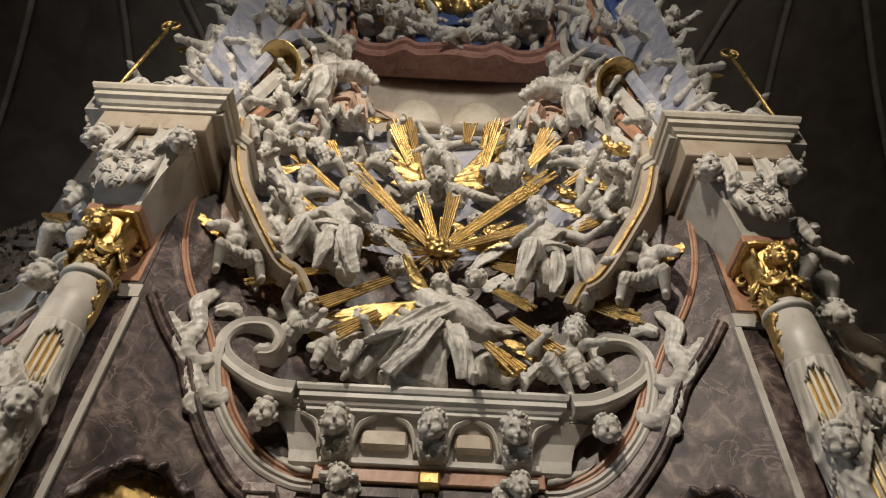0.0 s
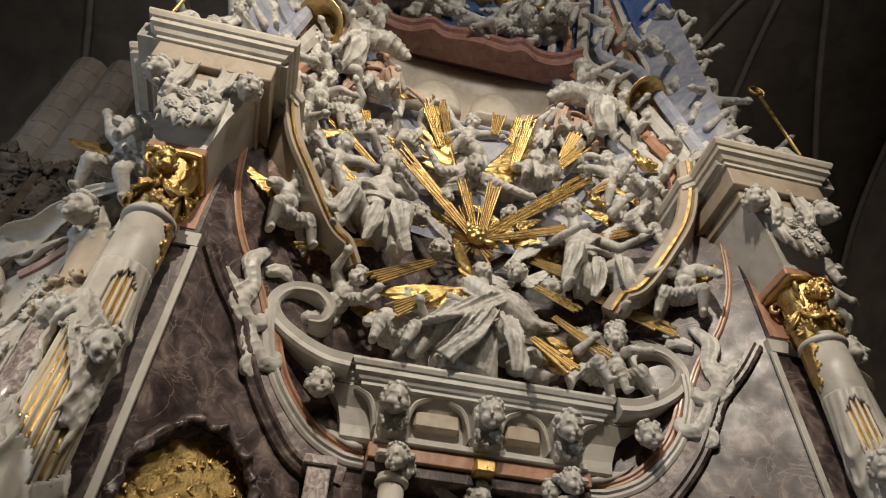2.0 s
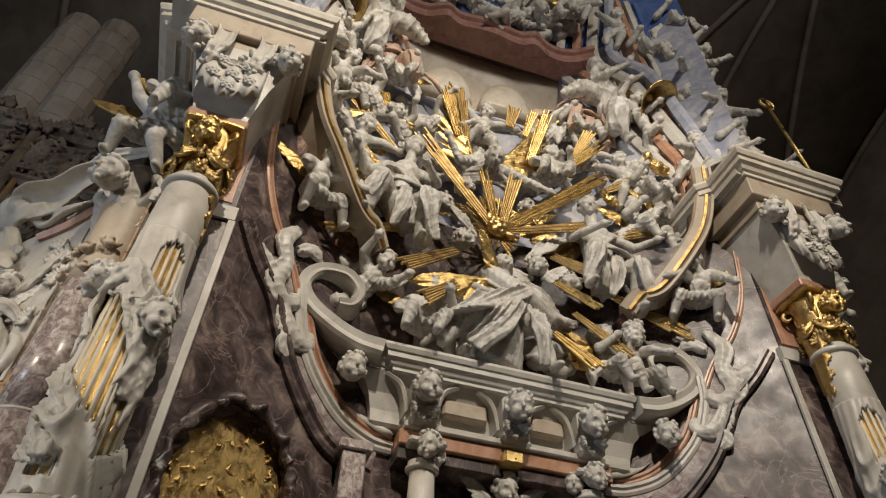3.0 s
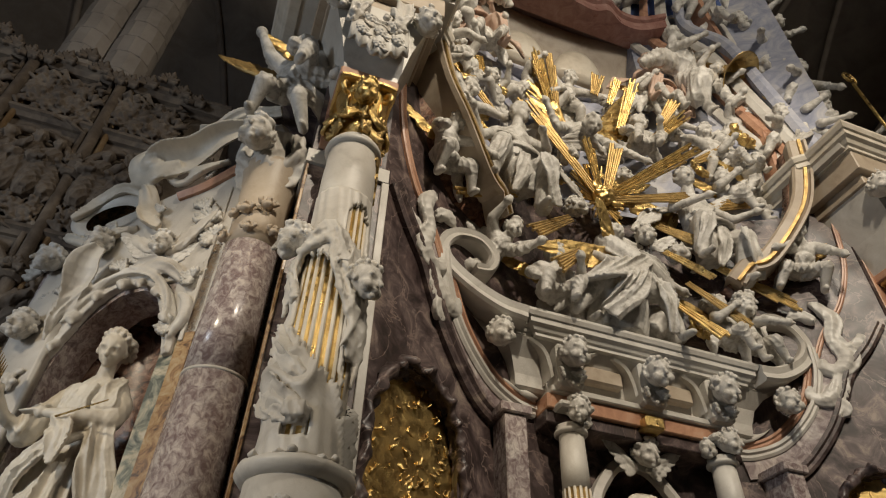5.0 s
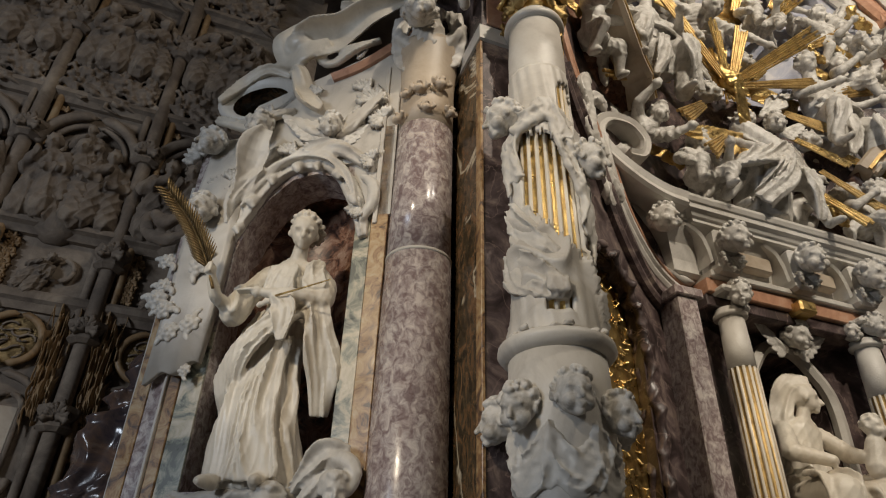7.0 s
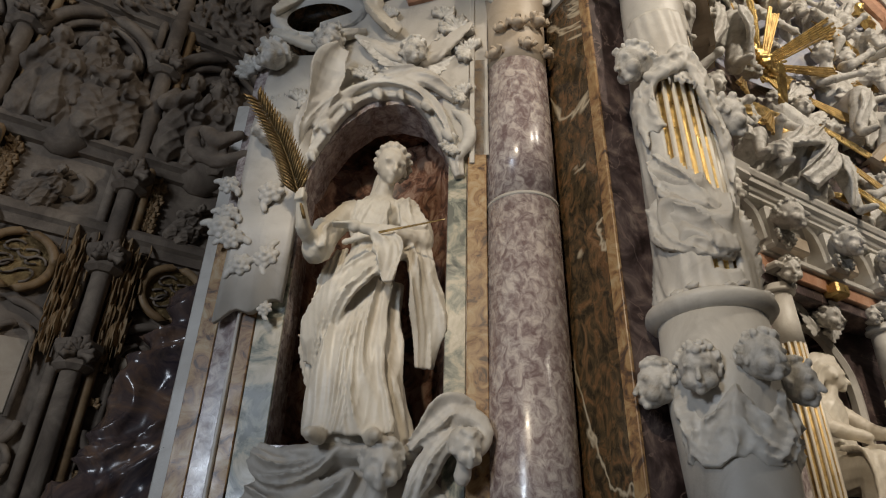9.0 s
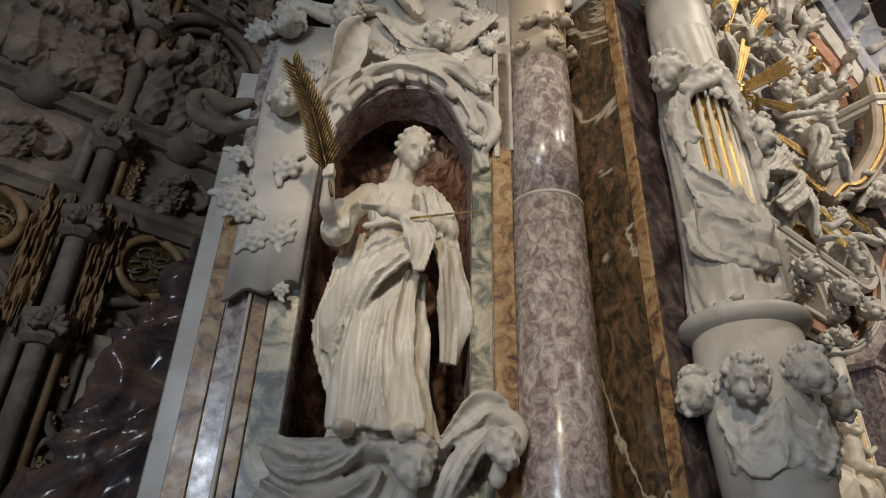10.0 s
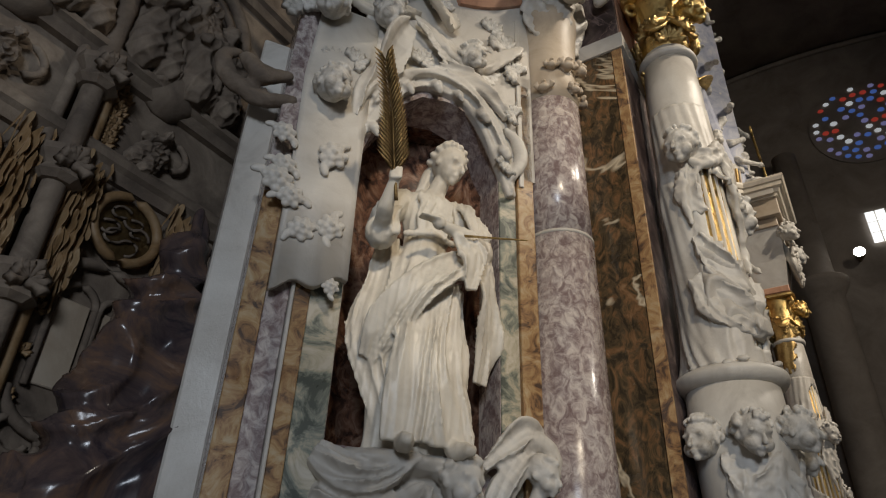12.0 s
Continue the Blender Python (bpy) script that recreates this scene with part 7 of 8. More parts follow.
def slab_mesh():
    """The hanging carved cloth beside the niche."""
    s = Shape()
    rings = []
    for i in range(13):
        t = i / 12
        u = 1.04 + 0.36 * t
        zb = 2.95 + 0.025 * math.sin(11 * t) - 0.1 * t
        rings.append([bay(u, 0.06, zb), bay(u, 0.11 + 0.012 * math.sin(5 * t), zb), bay(u, 0.085, 3.5), bay(u + 0.02, 0.075, 4.2), bay(u - 0.02, 0.05, 4.85), bay(u - 0.02, 0.0, 4.85), bay(u, 0.0, 3.9), bay(u, 0.03, 3.2)])
    return s.loft(rings)


def bay_sided(m, s):
    return m if s < 0 else MIRROR @ m


CROWN, NBASE, PEDIMENT = crown_mesh(), base_mesh(), pediment_mesh()


def leaf_palm():
    """A palm frond: a bent rib with narrow blades."""
    sh = Shape()
    C = curve([(0.03, 0.04, -0.12), (-0.04, -0.06, 0.12), (-0.12, -0.2, 0.32), (-0.24, -0.38, 0.5)], 10)
    sh.tube(C, [0.012 - 0.008 * i / len(C) for i in range(len(C))], 6)
    for i in range(6, len(C)):
        p = C[i]
        t = (C[min(i + 1, len(C) - 1)] - C[i - 1]).normalized()
        for sd in (-1, 1):
            side = t.cross(Vector((0, -1, 0))).normalized() * sd
            L = 0.19 * (1 - 0.45 * i / len(C))
            d = (t * 0.8 + side * 0.6).normalized()
            w = d.cross(Vector((0, -1, 0))).normalized() * 0.015
            q = p + d * L
            m = p + d * L * 0.5 + Vector((0, -0.012, 0))
            sh.loft([[p - w * 0.4, p + Vector((0, -0.006, 0)), p + w * 0.4, p + Vector((0, 0.006, 0))], [m - w, m + Vector((0, -0.008, 0)), m + w, m + Vector((0, 0.006, 0))], [q - w * 0.1, q + Vector((0, -0.002, 0)), q + w * 0.1, q + Vector((0, 0.002, 0))]])
    return sh.mesh("palm", M_BRONZE, True)


PALM = leaf_palm()

for s in (-1, 1):
    br = root("side_bay", (s * 4.3, 5.4, 0), "marble side bay with an arched niche and inlaid pilaster strips", "bay", "side bays", "structure")
    part("wall", sided(niche_wall(), s).mesh("wall", M_PINK), br)
    part("niche_lining", sided(lining(), s).mesh("niche_lining", M_NICHE, True), br, "rust-brown marble niche lining")
    for nm, u0, u1, d, z0, z1, mat in (("strip", 0.035, 0.148, 0.012, 0, 3.94, M_GREEN), ("strip", -0.085, 0.03, 0.03, 0, 4.78, M_SIENNA), ("strip", 0.035, 0.15, 0.014, 3.945, 5.3, M_WHITE), ("strip", 1.035, 1.19, 0.012, 0, 3.2, M_GREEN), ("strip", 1.192, 1.27, 0.022, 0, 3.4, M_SIENNA),
                                       ("fillet", 1.27, 1.288, 0.045, 0, 3.4, M_WHITE), ("inlay", 1.29, 1.395, 0.018, 0, 3.4, M_PINK), ("strip", 1.397, 1.5, 0.022, 0, 3.4, M_SIENNA), ("fillet", -0.012, 0.02, 0.045, 3.9, 5.4, M_WHITE)):
        sh = Shape()
        bay_box(sh, u0, u1, -0.004, d, z0, z1)
        part(nm, sided(sh, s).mesh(nm, mat), br)
    for u0, u1, d0, d1, z1 in ((1.5, 1.66, -0.5, -0.16, 4.6),):
        sh = Shape()
        bay_box(sh, u0, u1, d0, d1, 0, z1, 0.01)
        part("outer_pilaster", sided(sh, s).mesh("outer_pilaster", M_WHITE), br, "plain white marble pilaster edge")
    # moulding strips over the niche face
    bl = Shape()
    bay_line(bl, [(-0.25, 5.78), (0.0, 5.62), (0.25, 5.46), (0.48, 5.38)], [(0, -0.03), (0.06, -0.03), (0.09, 0.0), (0.06, 0.05), (0, 0.05)], 0.0)
    part("raking_cornice", sided(bl, s).mesh("raking_cornice", M_ORANGE), br, "curved salmon marble cornice")
    face = Shape()
    rings = []
    for i in range(25):
        t = i / 24
        u = -0.1 + 1.2 * t
        top = 5.72 - 0.55 * t if t < 0.5 else 5.45 - 0.5 * (t - 0.5)
        low = max(arch_z(u), 4.44) if 0.15 < u < 1.03 else 3.95
        rings.append([bay(u, 0.002, low + 0.02), bay(u, 0.03, low + 0.02), bay(u, 0.03, top), bay(u, 0.002, top)])
    face.loft(rings)
    part("upper_face", sided(face, s).mesh("upper_face", M_WHITE), br, "veined white marble field above the niche")

    m0 = bay_sided(Matrix.Translation(B0) @ pose(0, 0, 0, 0, 0, -33.77), s)
    part("crown", CROWN, br, "white rocaille arch with wings", m0)
    part("base", NBASE, br, "white scrolled base with putto heads", (Matrix.Translation((0, 0, -0.1)) @ m0))
    put("scroll_pediment", PEDIMENT, m0, label="cream broken scroll pediment with curled ends", category="ornament", group="scroll pediments")
    oc = Shape()
    rings = []
    for r, d in ((0.2, -0.02), (0.25, 0.03), (0.29, 0.03), (0.3, -0.02)):
        rings.append([bay(1.12 + 1.25 * r * math.cos(2 * math.pi * k / 28), d, 5.3 + 0.8 * r * math.sin(2 * math.pi * k / 28)) for k in range(28)])
    oc.loft(rings + [rings[0]], caps=False)
    # short capped tube; its dark marble colour paints the unlit depth of the opening
    ob = Shape()
    ob.loft([[bay(1.12 + 1.25 * r * math.cos(2 * math.pi * k / 28), d, 5.3 + 0.8 * r * math.sin(2 * math.pi * k / 28)) for k in range(28)] for r, d in ((0.23, -0.01), (0.23, -0.3), (0.24, -0.32))], caps=False)
    ob.loft([[bay(1.12 + 1.25 * 0.24 * math.cos(2 * math.pi * k / 28), d, 5.3 + 0.8 * 0.24 * math.sin(2 * math.pi * k / 28)) for k in range(28)] for d in (-0.3, -0.34)])
    put("oculus_lining", sided(ob, s).mesh("oculus_lining", M_DARK, True), label="short closed lining coloured dark as the shade inside the oval opening", category="frame", group="oculi", kind="structure")
    put("oculus_rim", sided(oc, s).mesh("oculus_rim", M_WHITE, True), label="oval moulded rim of a dark opening", category="frame", group="oculi", kind="structure")
    put("hanging_slab", sided(slab_mesh(), s).mesh("hanging_slab", M_WHITE, True), label="white marble hanging cloth dotted with flowers", category="ornament", group="hanging slabs")
    for u, z, k in ((1.2, 3.66, 1.3), (1.46, 3.42, 1.3), (1.38, 3.34, 1.1), (1.3, 3.17, 1.1), (1.16, 3.22, 1.15), (1.47, 3.72, 1.0), (1.12, 2.9, 0.7), (1.44, 3.52, 1.0)):
        put("rosette", ROSETTE, bay_sided(bay_place(u, 0.1, z, 0, 1.05 * k, roll=40 * u * 9), s), label="carved marble flower on the hanging slab", category="ornament", group="rosettes")
    for u, d, z, k, h, rz in ((1.27, 0.12, 4.08, 0.86, 4, 8), (1.34, 0.1, 4.74, 0.86, 5, -10), (0.99, 0.08, 4.86, 0.86, 6, 10), (0.4, 0.07, 4.76, 0.78, 0, 10)):
        put("cherub_head", HEADS[h], bay_sided(bay_place(u, d, z, rz, k, -8), s), label="smiling cherub head by the niche arch", category="sculpture", group="niche cherubs")
    for u, z, k, ro in ((0.1, 5.06, 0.8, 10), (0.02, 4.86, 0.7, -60), (0.2, 5.2, 0.6, 40), (1.5, 4.75, 0.8, -40), (1.25, 4.4, 0.6, 30), (0.28, 5.62, 0.5, 70)):
        put("leaf_ornament", LEAVES, bay_sided(bay_place(u, 0.04, z, 0, k, 0, ro), s), label="small carved leaf spray of white marble", category="ornament", group="leaf sprays")
    for u, z, ro in ((0.06, 4.44, -70), (0.12, 4.02, -100), (0.72, 4.62, 25), (1.14, 4.42, 60), (0.98, 5.05, 20), (0.6, 5.2, -20)):
        put("leaf_ornament", LEAVES, bay_sided(bay_place(u, 0.07, z, 0, 0.55, 0, ro), s), label="carved leaf spray along the niche arch", category="ornament", group="arch leaves")
    wl = Clay(77)
    clay_line(wl, [(1.45, 4.05), (1.62, 4.0), (1.8, 4.08), (1.86, 4.22), (1.78, 4.28)], [0.04, 0.05, 0.055, 0.045, 0.02], -0.02)
    clay_line(wl, [(1.5, 4.16), (1.64, 4.12), (1.74, 4.2)], [0.03, 0.06, 0.04], 0.04)
    put("leaf_bracket", wl.bake("leaf_bracket", 0.014, [M_GOTHIC], lambda P: lumps(P, 6, 0.02, 5), 1), m0, label="curled grey stone leaf bracket", category="ornament", group="leaf brackets")

    put("saint_statue", SAINT, bay_sided(bay_place(0.6, -0.05, 2.18, 0, 1.06), s), label="cream marble robed saint standing with a palm", category="sculpture", group="saints")
    put("palm_frond", PALM, bay_sided(bay_place(0.927, 0.36, 3.43, 0, 0.84), s), label="bronze palm frond held by the saint", category="frond", group="palm fronds")
    put("arrow", sided(Shape().tube([bay(0.5, 0.27, 3.27), bay(0.14, 0.3, 3.33)], [0.007, 0.004], 6), s).mesh("arrow", M_OLDGOLD), label="thin gilded arrow in the saint's other arm", category="arrow", group="arrows")

    # engaged half column
    hx, hy = s * 3.48, 4.95
    hc = root("half_column", (hx, hy, 0), "engaged half column of mottled pink and white marble", "column", "half columns")
    part("lower_shaft", Shape().lathe(hx, hy, [(0.235, 0.0), (0.225, 2.0), (0.212, 3.58)], 48).mesh("lower_shaft", M_PINK, True), hc)
    part("joint", Shape().lathe(hx, hy, [(0.216, 3.58), (0.216, 3.6)], 48).mesh("joint", M_WHITE, True), hc)
    part("upper_shaft", Shape().lathe(hx, hy, [(0.208, 3.6), (0.205, 4.0), (0.2, 4.68)], 48).mesh("upper_shaft", M_PINK, True), hc)
    part("white_top", Shape().lathe(hx, hy, [(0.2, 4.68), (0.2, 4.9), (0.205, 5.15), (0.225, 5.4), (0.24, 5.5), (0.24, 5.55)], 48).mesh("white_top", M_TAN, True), hc, "pale tan marble top of the shaft")
    for a, z, k in ((-165, 4.72, 0.85), (-108, 4.75, 0.8), (-150, 4.93, 0.75), (-122, 4.94, 0.95), (-84, 5.0, 1.0), (-60, 4.78, 0.8)):
        a = math.radians(a) if s < 0 else math.pi - math.radians(a)
        r = 0.205
        part("tassel", TASSEL, hc, "", Matrix.Translation((hx + r * math.cos(a), hy + r * math.sin(a), z)) @ pose(0, 0, 0, 0, 0, math.degrees(a) + 90) @ Matrix.Scale(k, 4))
    put("cherub_head", HEADS[4], Matrix.Translation((s * 3.66, 4.66, 5.6)) @ pose(0, 0, 0, -8, 0, 25 * s) @ Matrix.Scale(1.15, 4), label="cherub head above the half column", category="sculpture", group="capital cherubs")
    vb = Clay(79)
    vb.chain([(0.0, 0.1, 5.3), (0.0, -0.1, 5.5), (0.0, -0.2, 5.75), (0, -0.1, 5.95), (0, 0.05, 5.9)], [0.17, 0.15, 0.11, 0.1, 0.08])
    for k in (-1, 1):
        vb.chain([(0.1 * k, -0.14, 5.48), (0.24 * k, -0.16, 5.6), (0.24 * k, -0.14, 5.8), (0.1 * k, -0.12, 5.92)], [0.05, 0.05, 0.045, 0.035])
        vb.band([(0.16 * k, -0.1, 5.86), (0.24 * k, -0.12, 5.64), (0.2 * k, -0.1, 5.4), (0.12 * k, -0.14, 5.24)], [0.08, 0.14, 0.14, 0.06], (0.3 * k, -1, 0), 3, 0.022, 3 + k)
    put("console", vb.bake("console", 0.018, [M_WHITE], lambda P: folds(P, (0, 0, 1), 14, 0.015, 5), 2), Matrix.Translation((hx, hy, 0)) @ pose(0, 0, 0, 0, 0, 25 * s), label="swelling white console above the half column", category="console", group="consoles")
    put("putto_statue", PUTTI[2], Matrix.Translation((s * 3.56, 4.6, 6.22)) @ pose(0, 0, 0, 0, 0, 20 * s) @ Matrix.Scale(1.0, 4), label="white putto standing beside the gilded capital", category="sculpture", group="putti")
    put("putto_statue", PUTTI[0], Matrix.Translation((s * 3.36, 4.5, 6.3)) @ pose(0, 0, 0, 0, 0, -15 * s) @ Matrix.Diagonal((-s, 1, 1, 1)), label="white putto embracing its neighbour beside the capital", category="sculpture", group="putti")
    wg = Clay(80)
    wg.wing((0, 0, 0), (-0.5, 0.1, 0.25), 8, 0.5, (0, -1, 0), 0)
    put("gilded_wing", wg.bake("gilded_wing", 0.014, [M_OLDGOLD], None, 1), Matrix.Translation((s * 3.66, 4.68, 6.4)) @ Matrix.Diagonal((-s * 0.8, 0.8, 0.8, 1)), label="gilded wing behind the putto", category="wing", group="gilded wings")
    # wall that closes the outer side and carries the pier
    part("return_wall", sided(Shape().box(-3.6, 4.98, 0, -3.2, 5.6, 6.8), s).mesh("return_wall", M_BROWN), br)

# dark polished rock mass between bay and old wall
rk = Clay(81)
for p in ([(-5.0, 6.3, 0.3), (-5.02, 6.3, 1.5), (-5.0, 6.38, 2.4), (-4.98, 6.4, 3.0), (-4.96, 6.42, 3.45)], [(-5.25, 6.4, 0.3), (-5.28, 6.4, 1.4), (-5.2, 6.42, 2.2), (-5.08, 6.42, 2.9)], [(-5.5, 6.45, 0.3), (-5.45, 6.5, 1.2), (-5.3, 6.5, 1.9)]):
    rk.chain(p, [0.26, 0.22, 0.18, 0.13, 0.05][:len(p)])
put("rock_mass", rk.bake("rock_mass", 0.02, [M_ROCK], lambda P: folds(P, (0.35, 0, 1), 5, 0.06, 5) + lumps(P, 3, 0.03, 3), 2), label="dark polished brown stone carved like rock and drapery", category="ornament")

# ---- the older carved wall beside the altarpiece ----
GX = [-5.55 - 0.98 * k for k in range(6)]
put("wall_gothic", Shape().box(-12, 6.95, 0, -4.2, 7.4, 8.3).mesh("wall_gothic", M_GOTHIC), label="dark weathered limestone wall crowded with carving", category="wall", kind="structure")


def relief_figure(name, seed):
    c = Clay(seed)
    r = c.rng
    c.head((0, -0.06, 0.62), 0.075, (r.uniform(-0.5, 0.5), -1, -0.2), (0, 0, 1), False, 20)
    c.cap((0, 0, 0.3), (0, -0.01, 0.48), 0.1, 0.1)
    c.chain([(-0.11, 0, 0.5), (-0.17, -0.06, 0.34), (r.uniform(-0.1, 0.05), -0.15, r.uniform(0.3, 0.5))], [0.05, 0.05, 0.03])
    c.chain([(0.11, 0, 0.5), (0.17, -0.06, 0.34), (r.uniform(0, 0.12), -0.15, r.uniform(0.25, 0.5))], [0.05, 0.05, 0.03])
    c.chain([(-0.05, 0, 0.3), (-0.08, -0.04, 0.0)], [0.1, 0.1])
    c.chain([(0.05, 0, 0.3), (0.09, -0.04, 0.0)], [0.1, 0.1])
    c.chain([(0.14, 0, 0.4), (0.2, 0, 0.1)], [0.06, 0.04])
    return c.bake(name, 0.011, [M_GOTHIC], lambda P: folds(P, (0.15, 0, 1), 16, 0.015, seed), 1)


RELIEF = [relief_figure("relief_a", 91), relief_figure("relief_b", 92), relief_figure("relief_c", 93)]
GLEAF = leaf_clump("stone_leaf", 9, M_GOTHIC, 9, 0.15)
GLEAF2 = leaf_clump("gilt_stone_leaf", 10, M_GILTSTONE, 9, 0.1)


def crowd(name, seed, w, h, n, mat):
    """A panel of tangled relief carving."""
    c = Clay(seed)
    r = c.rng
    for i in range(n):
        x, z = r.uniform(-w / 2, w / 2), r.uniform(0, h)
        a = r.uniform(0, 6.28)
        L = r.uniform(0.05, 0.15)
        q = r.uniform(0.011, 0.024)
        c.chain([(x, -r.uniform(0, 0.05), z), (x + L * math.cos(a), -r.uniform(0.02, 0.1), z + L * math.sin(a)), (x + L * 1.3 * math.cos(a + 0.8), -0.02, z + L * 1.3 * math.sin(a + 0.8))], [q, q * 1.2, q * 0.7])
    c.cap((-w / 2, 0.03, h / 2), (w / 2, 0.03, h / 2), 0.02, 0.02)
    return c.bake(name, 0.0095, [mat], None, 1)


CROWD = [crowd("crowd_a", 95, 0.7, 0.55, 150, M_GOTHIC), crowd("crowd_b", 96, 0.7, 0.5, 150, M_GOTHIC), crowd("crowd_c", 97, 0.6, 0.4, 120, M_GILTSTONE)]

ledges = ((3.66, 0.16, 0.1), (4.32, 0.14, 0.14), (5.75, 0.14, 0.12), (7.35, 0.14, 0.12), (8.25, 0.18, 0.16))
for z, h, o in ledges:
    sh = Shape().plan_moulding([(-12, 6.95, z), (-4.25, 6.95, z)], [(0, 0), (o * 0.4, 0.0), (o * 0.7, h * 0.35), (o, h * 0.5), (o, h * 0.8), (o * 0.8, h), (0, h)])
    put("string_course", sh.mesh("string_course", M_GOTHIC), label="projecting moulded limestone string course", category="moulding", group="string courses", kind="structure")

for i, x in enumerate(GX):
    sf = root("wall_shaft", (x, 6.8, 0), "clustered limestone shaft with gilded edges and carved bands", "shaft", "wall shafts")
    main = Shape()
    main.lathe(x, 6.86, [(0.062, 0), (0.062, 8.3)], 12)
    part("shaft", main.mesh("shaft", M_GOTHIC, True), sf)
    for dx in (-0.11, 0.11):
        side = part("side_shaft", Shape().lathe(x + dx, 6.9, [(0.035, 0), (0.035, 8.3)], 10).mesh("side_shaft", M_GILTSTONE if dx > 0 else M_GOTHIC, True), sf)
    for z in (2.74, 3.42, 4.08, 5.2, 6.6):
        part("band", Shape().lathe(x, 6.86, [(0.09, z), (0.13, z + 0.03), (0.1, z + 0.08), (0.15, z + 0.14), (0.15, z + 0.18), (0.1, z + 0.2)], 8, math.pi / 8).mesh("band", M_GOTHIC), sf)
    for z in (2.84, 3.52, 4.2, 5.3, 6.75):
        part("leaf", GLEAF, sf, "", pose(x, 6.74, z))
    for z in [0.6 + 0.22 * k for k in range(30)]:
        part("crocket", GLEAF2, side, "", pose(x + 0.17, 6.92, z) @ Matrix.Scale(0.7, 4))
    xc = x + 0.49
    if i == 0:
        xc = x + 0.46
    wr = root("blind_arcade", (xc, 6.9, 0), "blind gothic arcade panel with tracery and arches", "panel", "blind arcades")
    def arc(cx, cz, r, a0, a1, th, y=6.92, rr=None):
        pts = [(cx + r * math.cos(math.radians(a0 + (a1 - a0) * k / 16)), y, cz + (rr or r) * math.sin(math.radians(a0 + (a1 - a0) * k / 16))) for k in range(17)]
        part("tracery_rib", Shape().tube(pts, th, 6).mesh("tracery_rib", M_GOTHIC, True), wr)
    for dx in (-0.19, 0.19):
        arc(xc + 0.63 * dx, 2.9, 0.11, 0, 180, 0.022)
        arc(xc + dx, 2.18, 0.12, 0, 360, 0.022)
        arc(xc + dx, 2.2, 0.07, 200, 340, 0.018)
        arc(xc + 0.6 * dx, 1.8, 0.14, 0, 360, 0.02)
        for ddx in (-0.15, 0.15):
            part("mullion", Shape().tube([(xc + 0.63 * dx + 0.73 * ddx, 6.92, 2.9), (xc + 0.63 * dx + 0.73 * ddx, 6.92, 2.44)], 0.02, 6).mesh("mullion", M_GOTHIC, True), wr)
    arc(xc, 1.3, 0.32, 20, 340, 0.03)
    arc(xc - 0.18, 1.95, 0.3, -60, 60, 0.022)
    arc(xc + 0.18, 1.95, 0.3, 120, 240, 0.022)
    arc(xc, 2.92, 0.32, 0, 180, 0.032, rr=0.24)
    arc(xc, 2.42, 0.3, 180, 360, 0.03, rr=0.2)
    arc(xc, 5.2, 0.4, 0, 180, 0.05, 6.86, 0.42)
    arc(xc, 5.2, 0.32, 0, 180, 0.03, 6.9, 0.34)
    arc(xc, 6.75, 0.4, 0, 180, 0.05, 6.86, 0.4)
    arc(xc, 6.75, 0.3, 0, 180, 0.03, 6.9, 0.3)
    rg = Shape()
    rg.tube([(xc + 0.2 * math.cos(2 * math.pi * k / 28), 6.9, 3.42 + 0.2 * math.sin(2 * math.pi * k / 28)) for k in range(29)], 0.03, 8)
    part("roundel_rim", rg.mesh("roundel_rim", M_GILTSTONE, True), wr)
    # flat disc on the wall face; its dark colour stands in for recess shade
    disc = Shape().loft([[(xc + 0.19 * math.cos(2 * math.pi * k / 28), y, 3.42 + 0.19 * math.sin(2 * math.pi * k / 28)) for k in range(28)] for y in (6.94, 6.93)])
    dark = part("roundel_shade", disc.mesh("roundel_shade", M_BRONZE), wr, "flat dark disc coloured as the shade behind the grille")
    gr = Shape()
    for a in range(0, 360, 60):
        cx, cz = xc + 0.09 * math.cos(math.radians(a)), 3.42 + 0.09 * math.sin(math.radians(a))
        gr.tube([(cx + (0.07 - 0.008 * k / 3) * math.cos(0.5 * k + a), 6.915, cz + (0.07 - 0.02 * k / 3) * math.sin(0.5 * k + a)) for k in range(11)], 0.009, 5)
    part("grille", gr.mesh("grille", M_GOTHIC, True), dark, "scrolled stone grille")
    for dx in (-0.3, 0.31):
        part("relief", CROWD[2], wr, "", pose(xc + dx, 6.92, 2.98) @ Matrix.Diagonal((0.24, 1, 1.5, 1)))
    for dx in (-0.12, 0.12):
        part("pale_panel", Shape().box(xc + dx - 0.09, 6.93, 2.46, xc + dx + 0.09, 6.99, 2.92, 0.006).mesh("pale_panel", M_TAN), wr, "plain pale stone panel")
    wreath = [(xc + 0.14 + 0.1 * math.cos(2 * math.pi * k / 24), 6.91, 4.05 + 0.1 * math.sin(2 * math.pi * k / 24)) for k in range(25)]
    part("wreath", Shape().tube(wreath, 0.022, 8).mesh("wreath", M_GOTHIC, True), wr)
    part("relief", RELIEF[i % 3], wr, "small figure beside the wreath", pose(xc - 0.08, 6.9, 3.84, 0, 25, 0) @ Matrix.Scale(0.52, 4))
    for k in range(9):
        part("leaf", GLEAF2, wr, "", pose(xc - 0.27 + 0.02 * math.sin(3 * k), 6.92, 3.86 + 0.05 * k) @ Matrix.Scale(0.8, 4))
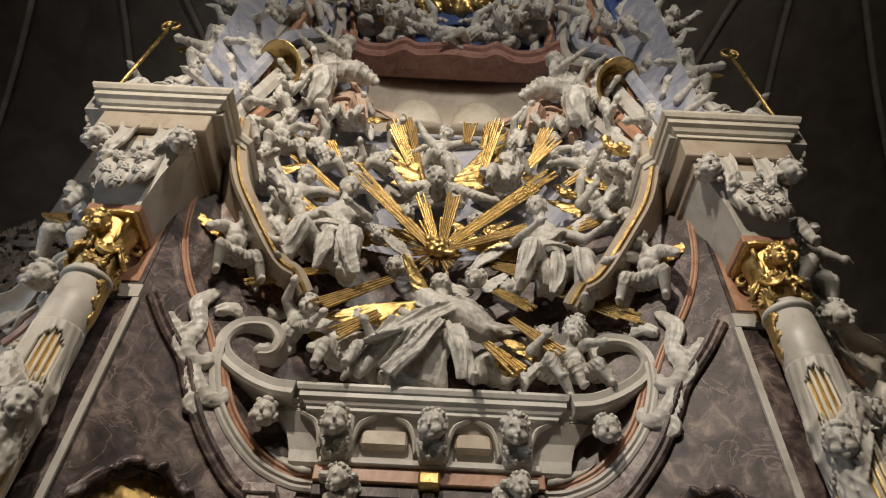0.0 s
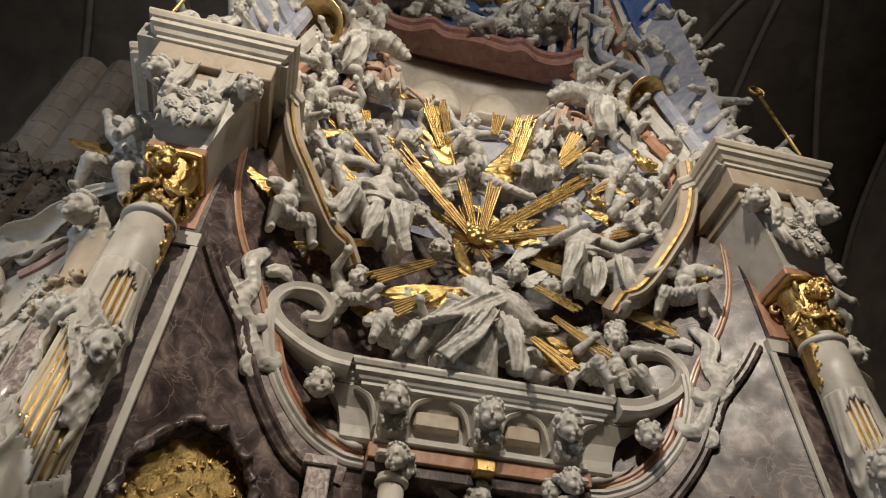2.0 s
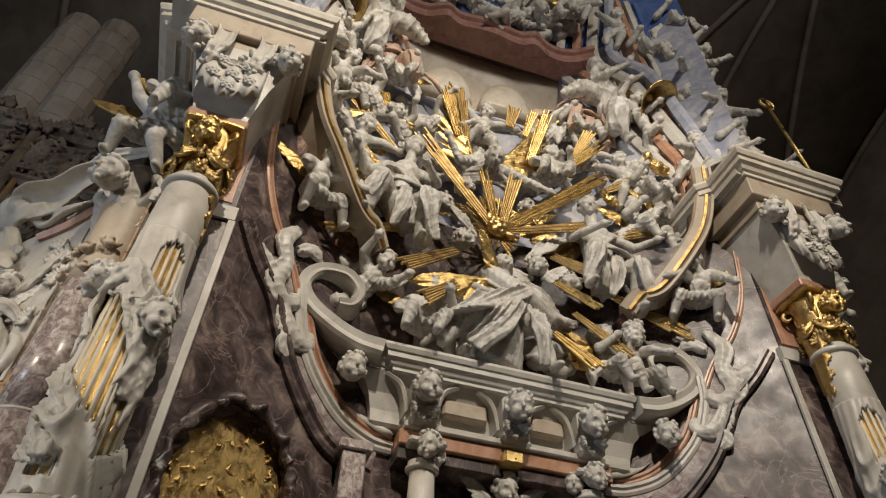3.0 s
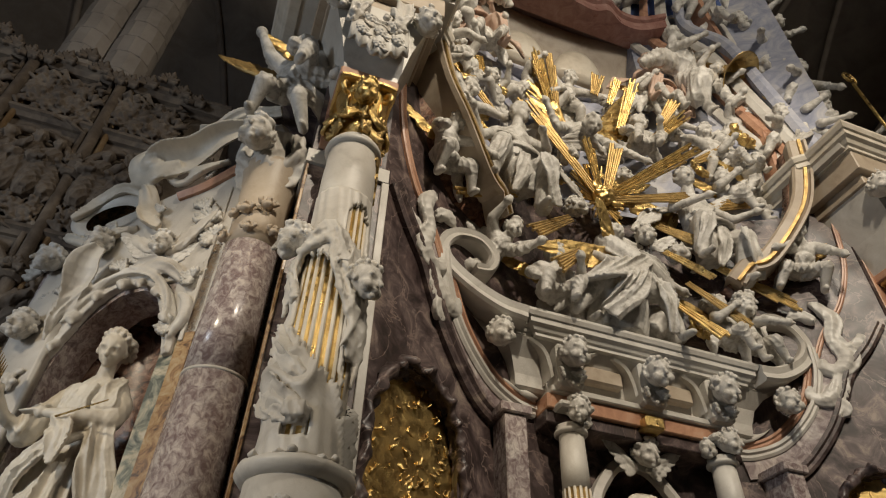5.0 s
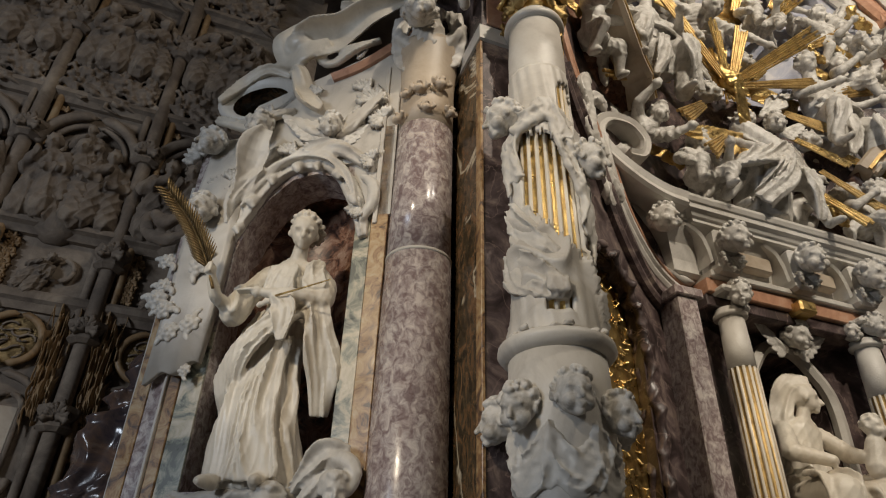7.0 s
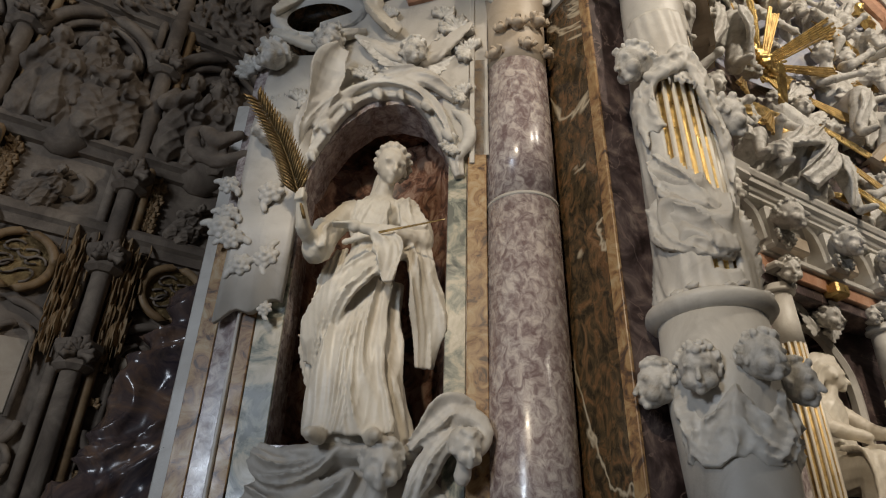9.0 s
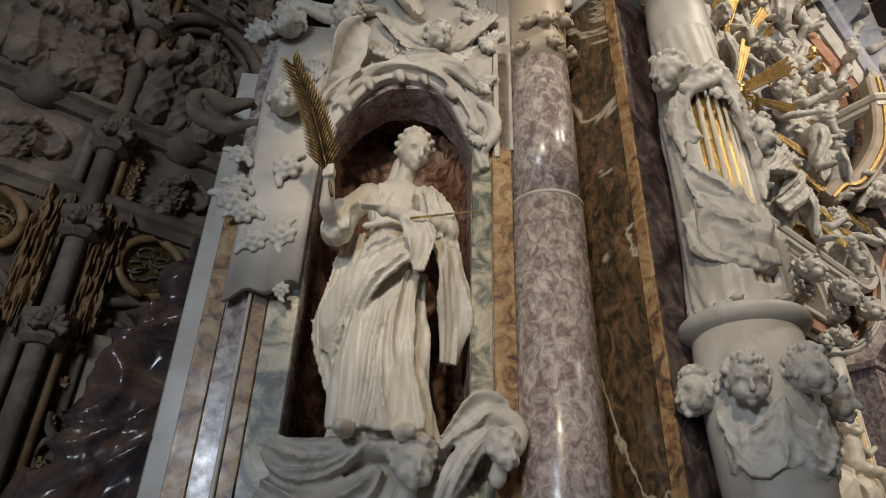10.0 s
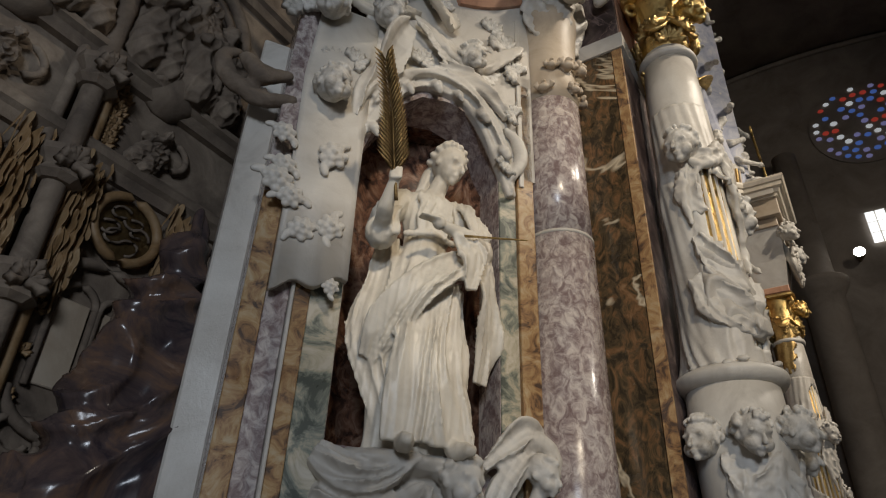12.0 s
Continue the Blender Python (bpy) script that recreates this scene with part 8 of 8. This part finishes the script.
    for k in range(7):
        part("bead", Shape().lathe(xc - 0.2, 6.93, [(0.004, 3.0 + 0.085 * k), (0.022, 3.015 + 0.085 * k), (0.022, 3.03 + 0.085 * k), (0.004, 3.045 + 0.085 * k)], 8).mesh("bead", M_GOTHIC, True), wr)
    part("relief", CROWD[1], wr, "", pose(xc, 6.9, 5.85))
    part("relief", CROWD[0], wr, "", pose(xc, 6.9, 7.5) @ Matrix.Scale(1.1, 4))
    for dx, z, k, sc in ((-0.22, 4.52, 0, 1.1), (0.0, 4.5, 1, 1.15), (0.24, 4.52, 2, 1.05), (-0.2, 6.3, 2, 1.1), (0.05, 6.3, 0, 1.15), (0.25, 6.32, 1, 1.05), (0.0, 5.0, 2, 0.7)):
        put("relief_figure", RELIEF[(k + i) % 3], pose(xc + dx, 6.86, z, 0, 0, (dx * 300 + 17 * i) % 50 - 25) @ Matrix.Scale(sc, 4), label="weathered limestone figure standing in relief", category="sculpture", group="relief figures")
    cp = Shape()
    cp.loft([[(xc + r * math.cos(a), 6.95 - 0.9 * r * math.sin(a), z) for a in [math.pi * k / 10 for k in range(11)]] for z, r in ((4.28, 0.06), (4.36, 0.18), (4.46, 0.22), (4.5, 0.22))])
    part("bracket", cp.mesh("bracket", M_GOTHIC, True), wr, "half-round figure bracket")
    for dx in (-0.4, -0.2, 0, 0.2, 0.4):
        part("pinnacle", GLEAF, wr, "", pose(xc + dx, 6.8, 8.4 + 0.14 * math.cos(dx * 9)) @ Matrix.Scale(1.3, 4))

# pale lit piers that rise behind the old wall
for k, (x, y) in enumerate(((-6.1, 8.2), (-6.75, 8.3))):
    pr = root("ashlar_pier", (x, y, 0), "pale ashlar pier of squared blocks behind the carved wall", "pier", "ashlar piers", "structure")
    for j in range(16):
        z = 6.0 + 0.42 * j
        part("block", Shape().lathe(x, y, [(0.33, z), (0.34, z + 0.01), (0.34, z + 0.405), (0.33, z + 0.415)], 12, 0.13 * (j % 2)).mesh("block", M_VAULT, False), pr)

# ---- far wall with a rose window ----
rose = root("rose_window", (15.9, 0.81, 18.0), "round stained glass window with stone tracery in the far wall", "window", kind="structure")


def glow(name, colour, power):
    m, nt, b = material(name, 0.4)
    b.inputs["Base Color"].default_value = (*colour, 1)
    b.inputs["Emission Color"].default_value = (*colour, 1)
    b.inputs["Emission Strength"].default_value = power
    return m


GLASS = [glow("blue_glass", (0.08, 0.16, 0.5), 0.4), glow("red_glass", (0.5, 0.06, 0.04), 0.35), glow("clear_glass", (0.75, 0.8, 0.85), 0.4), glow("violet_glass", (0.25, 0.25, 0.5), 0.35)]
GLASS_LIT = glow("lit_glass", (0.85, 0.88, 0.9), 1.3)
RC = Vector((15.93, 0.81, 18.0))
part("stone_disc", Shape().loft([[RC + Vector((dx, 1.75 * math.cos(2 * math.pi * k / 40), 1.75 * math.sin(2 * math.pi * k / 40))) for k in range(40)] for dx in (0.05, 0.0)]).mesh("stone_disc", M_VAULT), rose)
rr = random.Random(8)
for r, n, w in ((0.0, 1, 0.12), (0.3, 6, 0.11), (0.62, 12, 0.11), (0.95, 18, 0.12), (1.25, 24, 0.11), (1.52, 30, 0.1)):
    for k in range(n):
        if rr.random() < 0.2:
            continue
        a = 2 * math.pi * k / n + r
        c = RC + Vector((-0.02, r * math.cos(a), r * math.sin(a)))
        ring = [[c + Vector((dx, w * math.cos(q), w * 0.8 * math.sin(q))) for q in [2 * math.pi * j / 8 for j in range(8)]] for dx in (0, -0.02)]
        part("pane", Shape().loft(ring).mesh("pane", GLASS[rr.choice((0, 0, 2, 3, 1, 2))]), rose)
lw = root("far_window", (15.9, 1.55, 13.6), "narrow bright leaded window in the far wall", "window", kind="structure")
for j in range(3):
    for k in range(2):
        part("pane", Shape().box(15.9, 1.2 + 0.3 * k, 13.2 + 0.4 * j, 15.95, 1.46 + 0.3 * k, 13.55 + 0.4 * j).mesh("pane", GLASS_LIT), lw)
fl = root("spotlight", (15.4, 2.25, 12.6), "small bright white spotlight on the far pillar", "lamp")
part("lens", Shape().loft([[(15.3 + dx, 2.28 + r * math.cos(q), 12.72 + r * math.sin(q)) for q in [2 * math.pi * j / 16 for j in range(16)]] for dx, r in ((0, 0.14), (0.05, 0.17))]).mesh("lens", glow("lamp_lens", (1, 0.98, 0.92), 12.0), True), fl)
part("housing", Shape().loft([[(15.36 + dx, 2.28 + r * math.cos(q), 12.72 + r * math.sin(q)) for q in [2 * math.pi * j / 16 for j in range(16)]] for dx, r in ((0, 0.18), (0.3, 0.14))]).mesh("housing", M_BRONZE, True), fl)
part("arm", Shape().tube([(15.6, 2.28, 12.72), (16.02, 2.28, 12.72)], 0.05, 8).mesh("arm", M_BRONZE, True), fl)
for y in (3.6, -2.2):
    fp = Shape().lathe(15.4, y, [(0.9, 0), (0.9, 0.5), (0.6, 0.6), (0.6, 11.4), (0.8, 11.7), (0.85, 11.9), (0.5, 12.0), (0.4, 17)], 20)
    put("far_pillar", fp.mesh("far_pillar", M_VAULT, True), label="dim clustered pillar of the far aisle", category="pillar", group="far pillars", kind="structure")
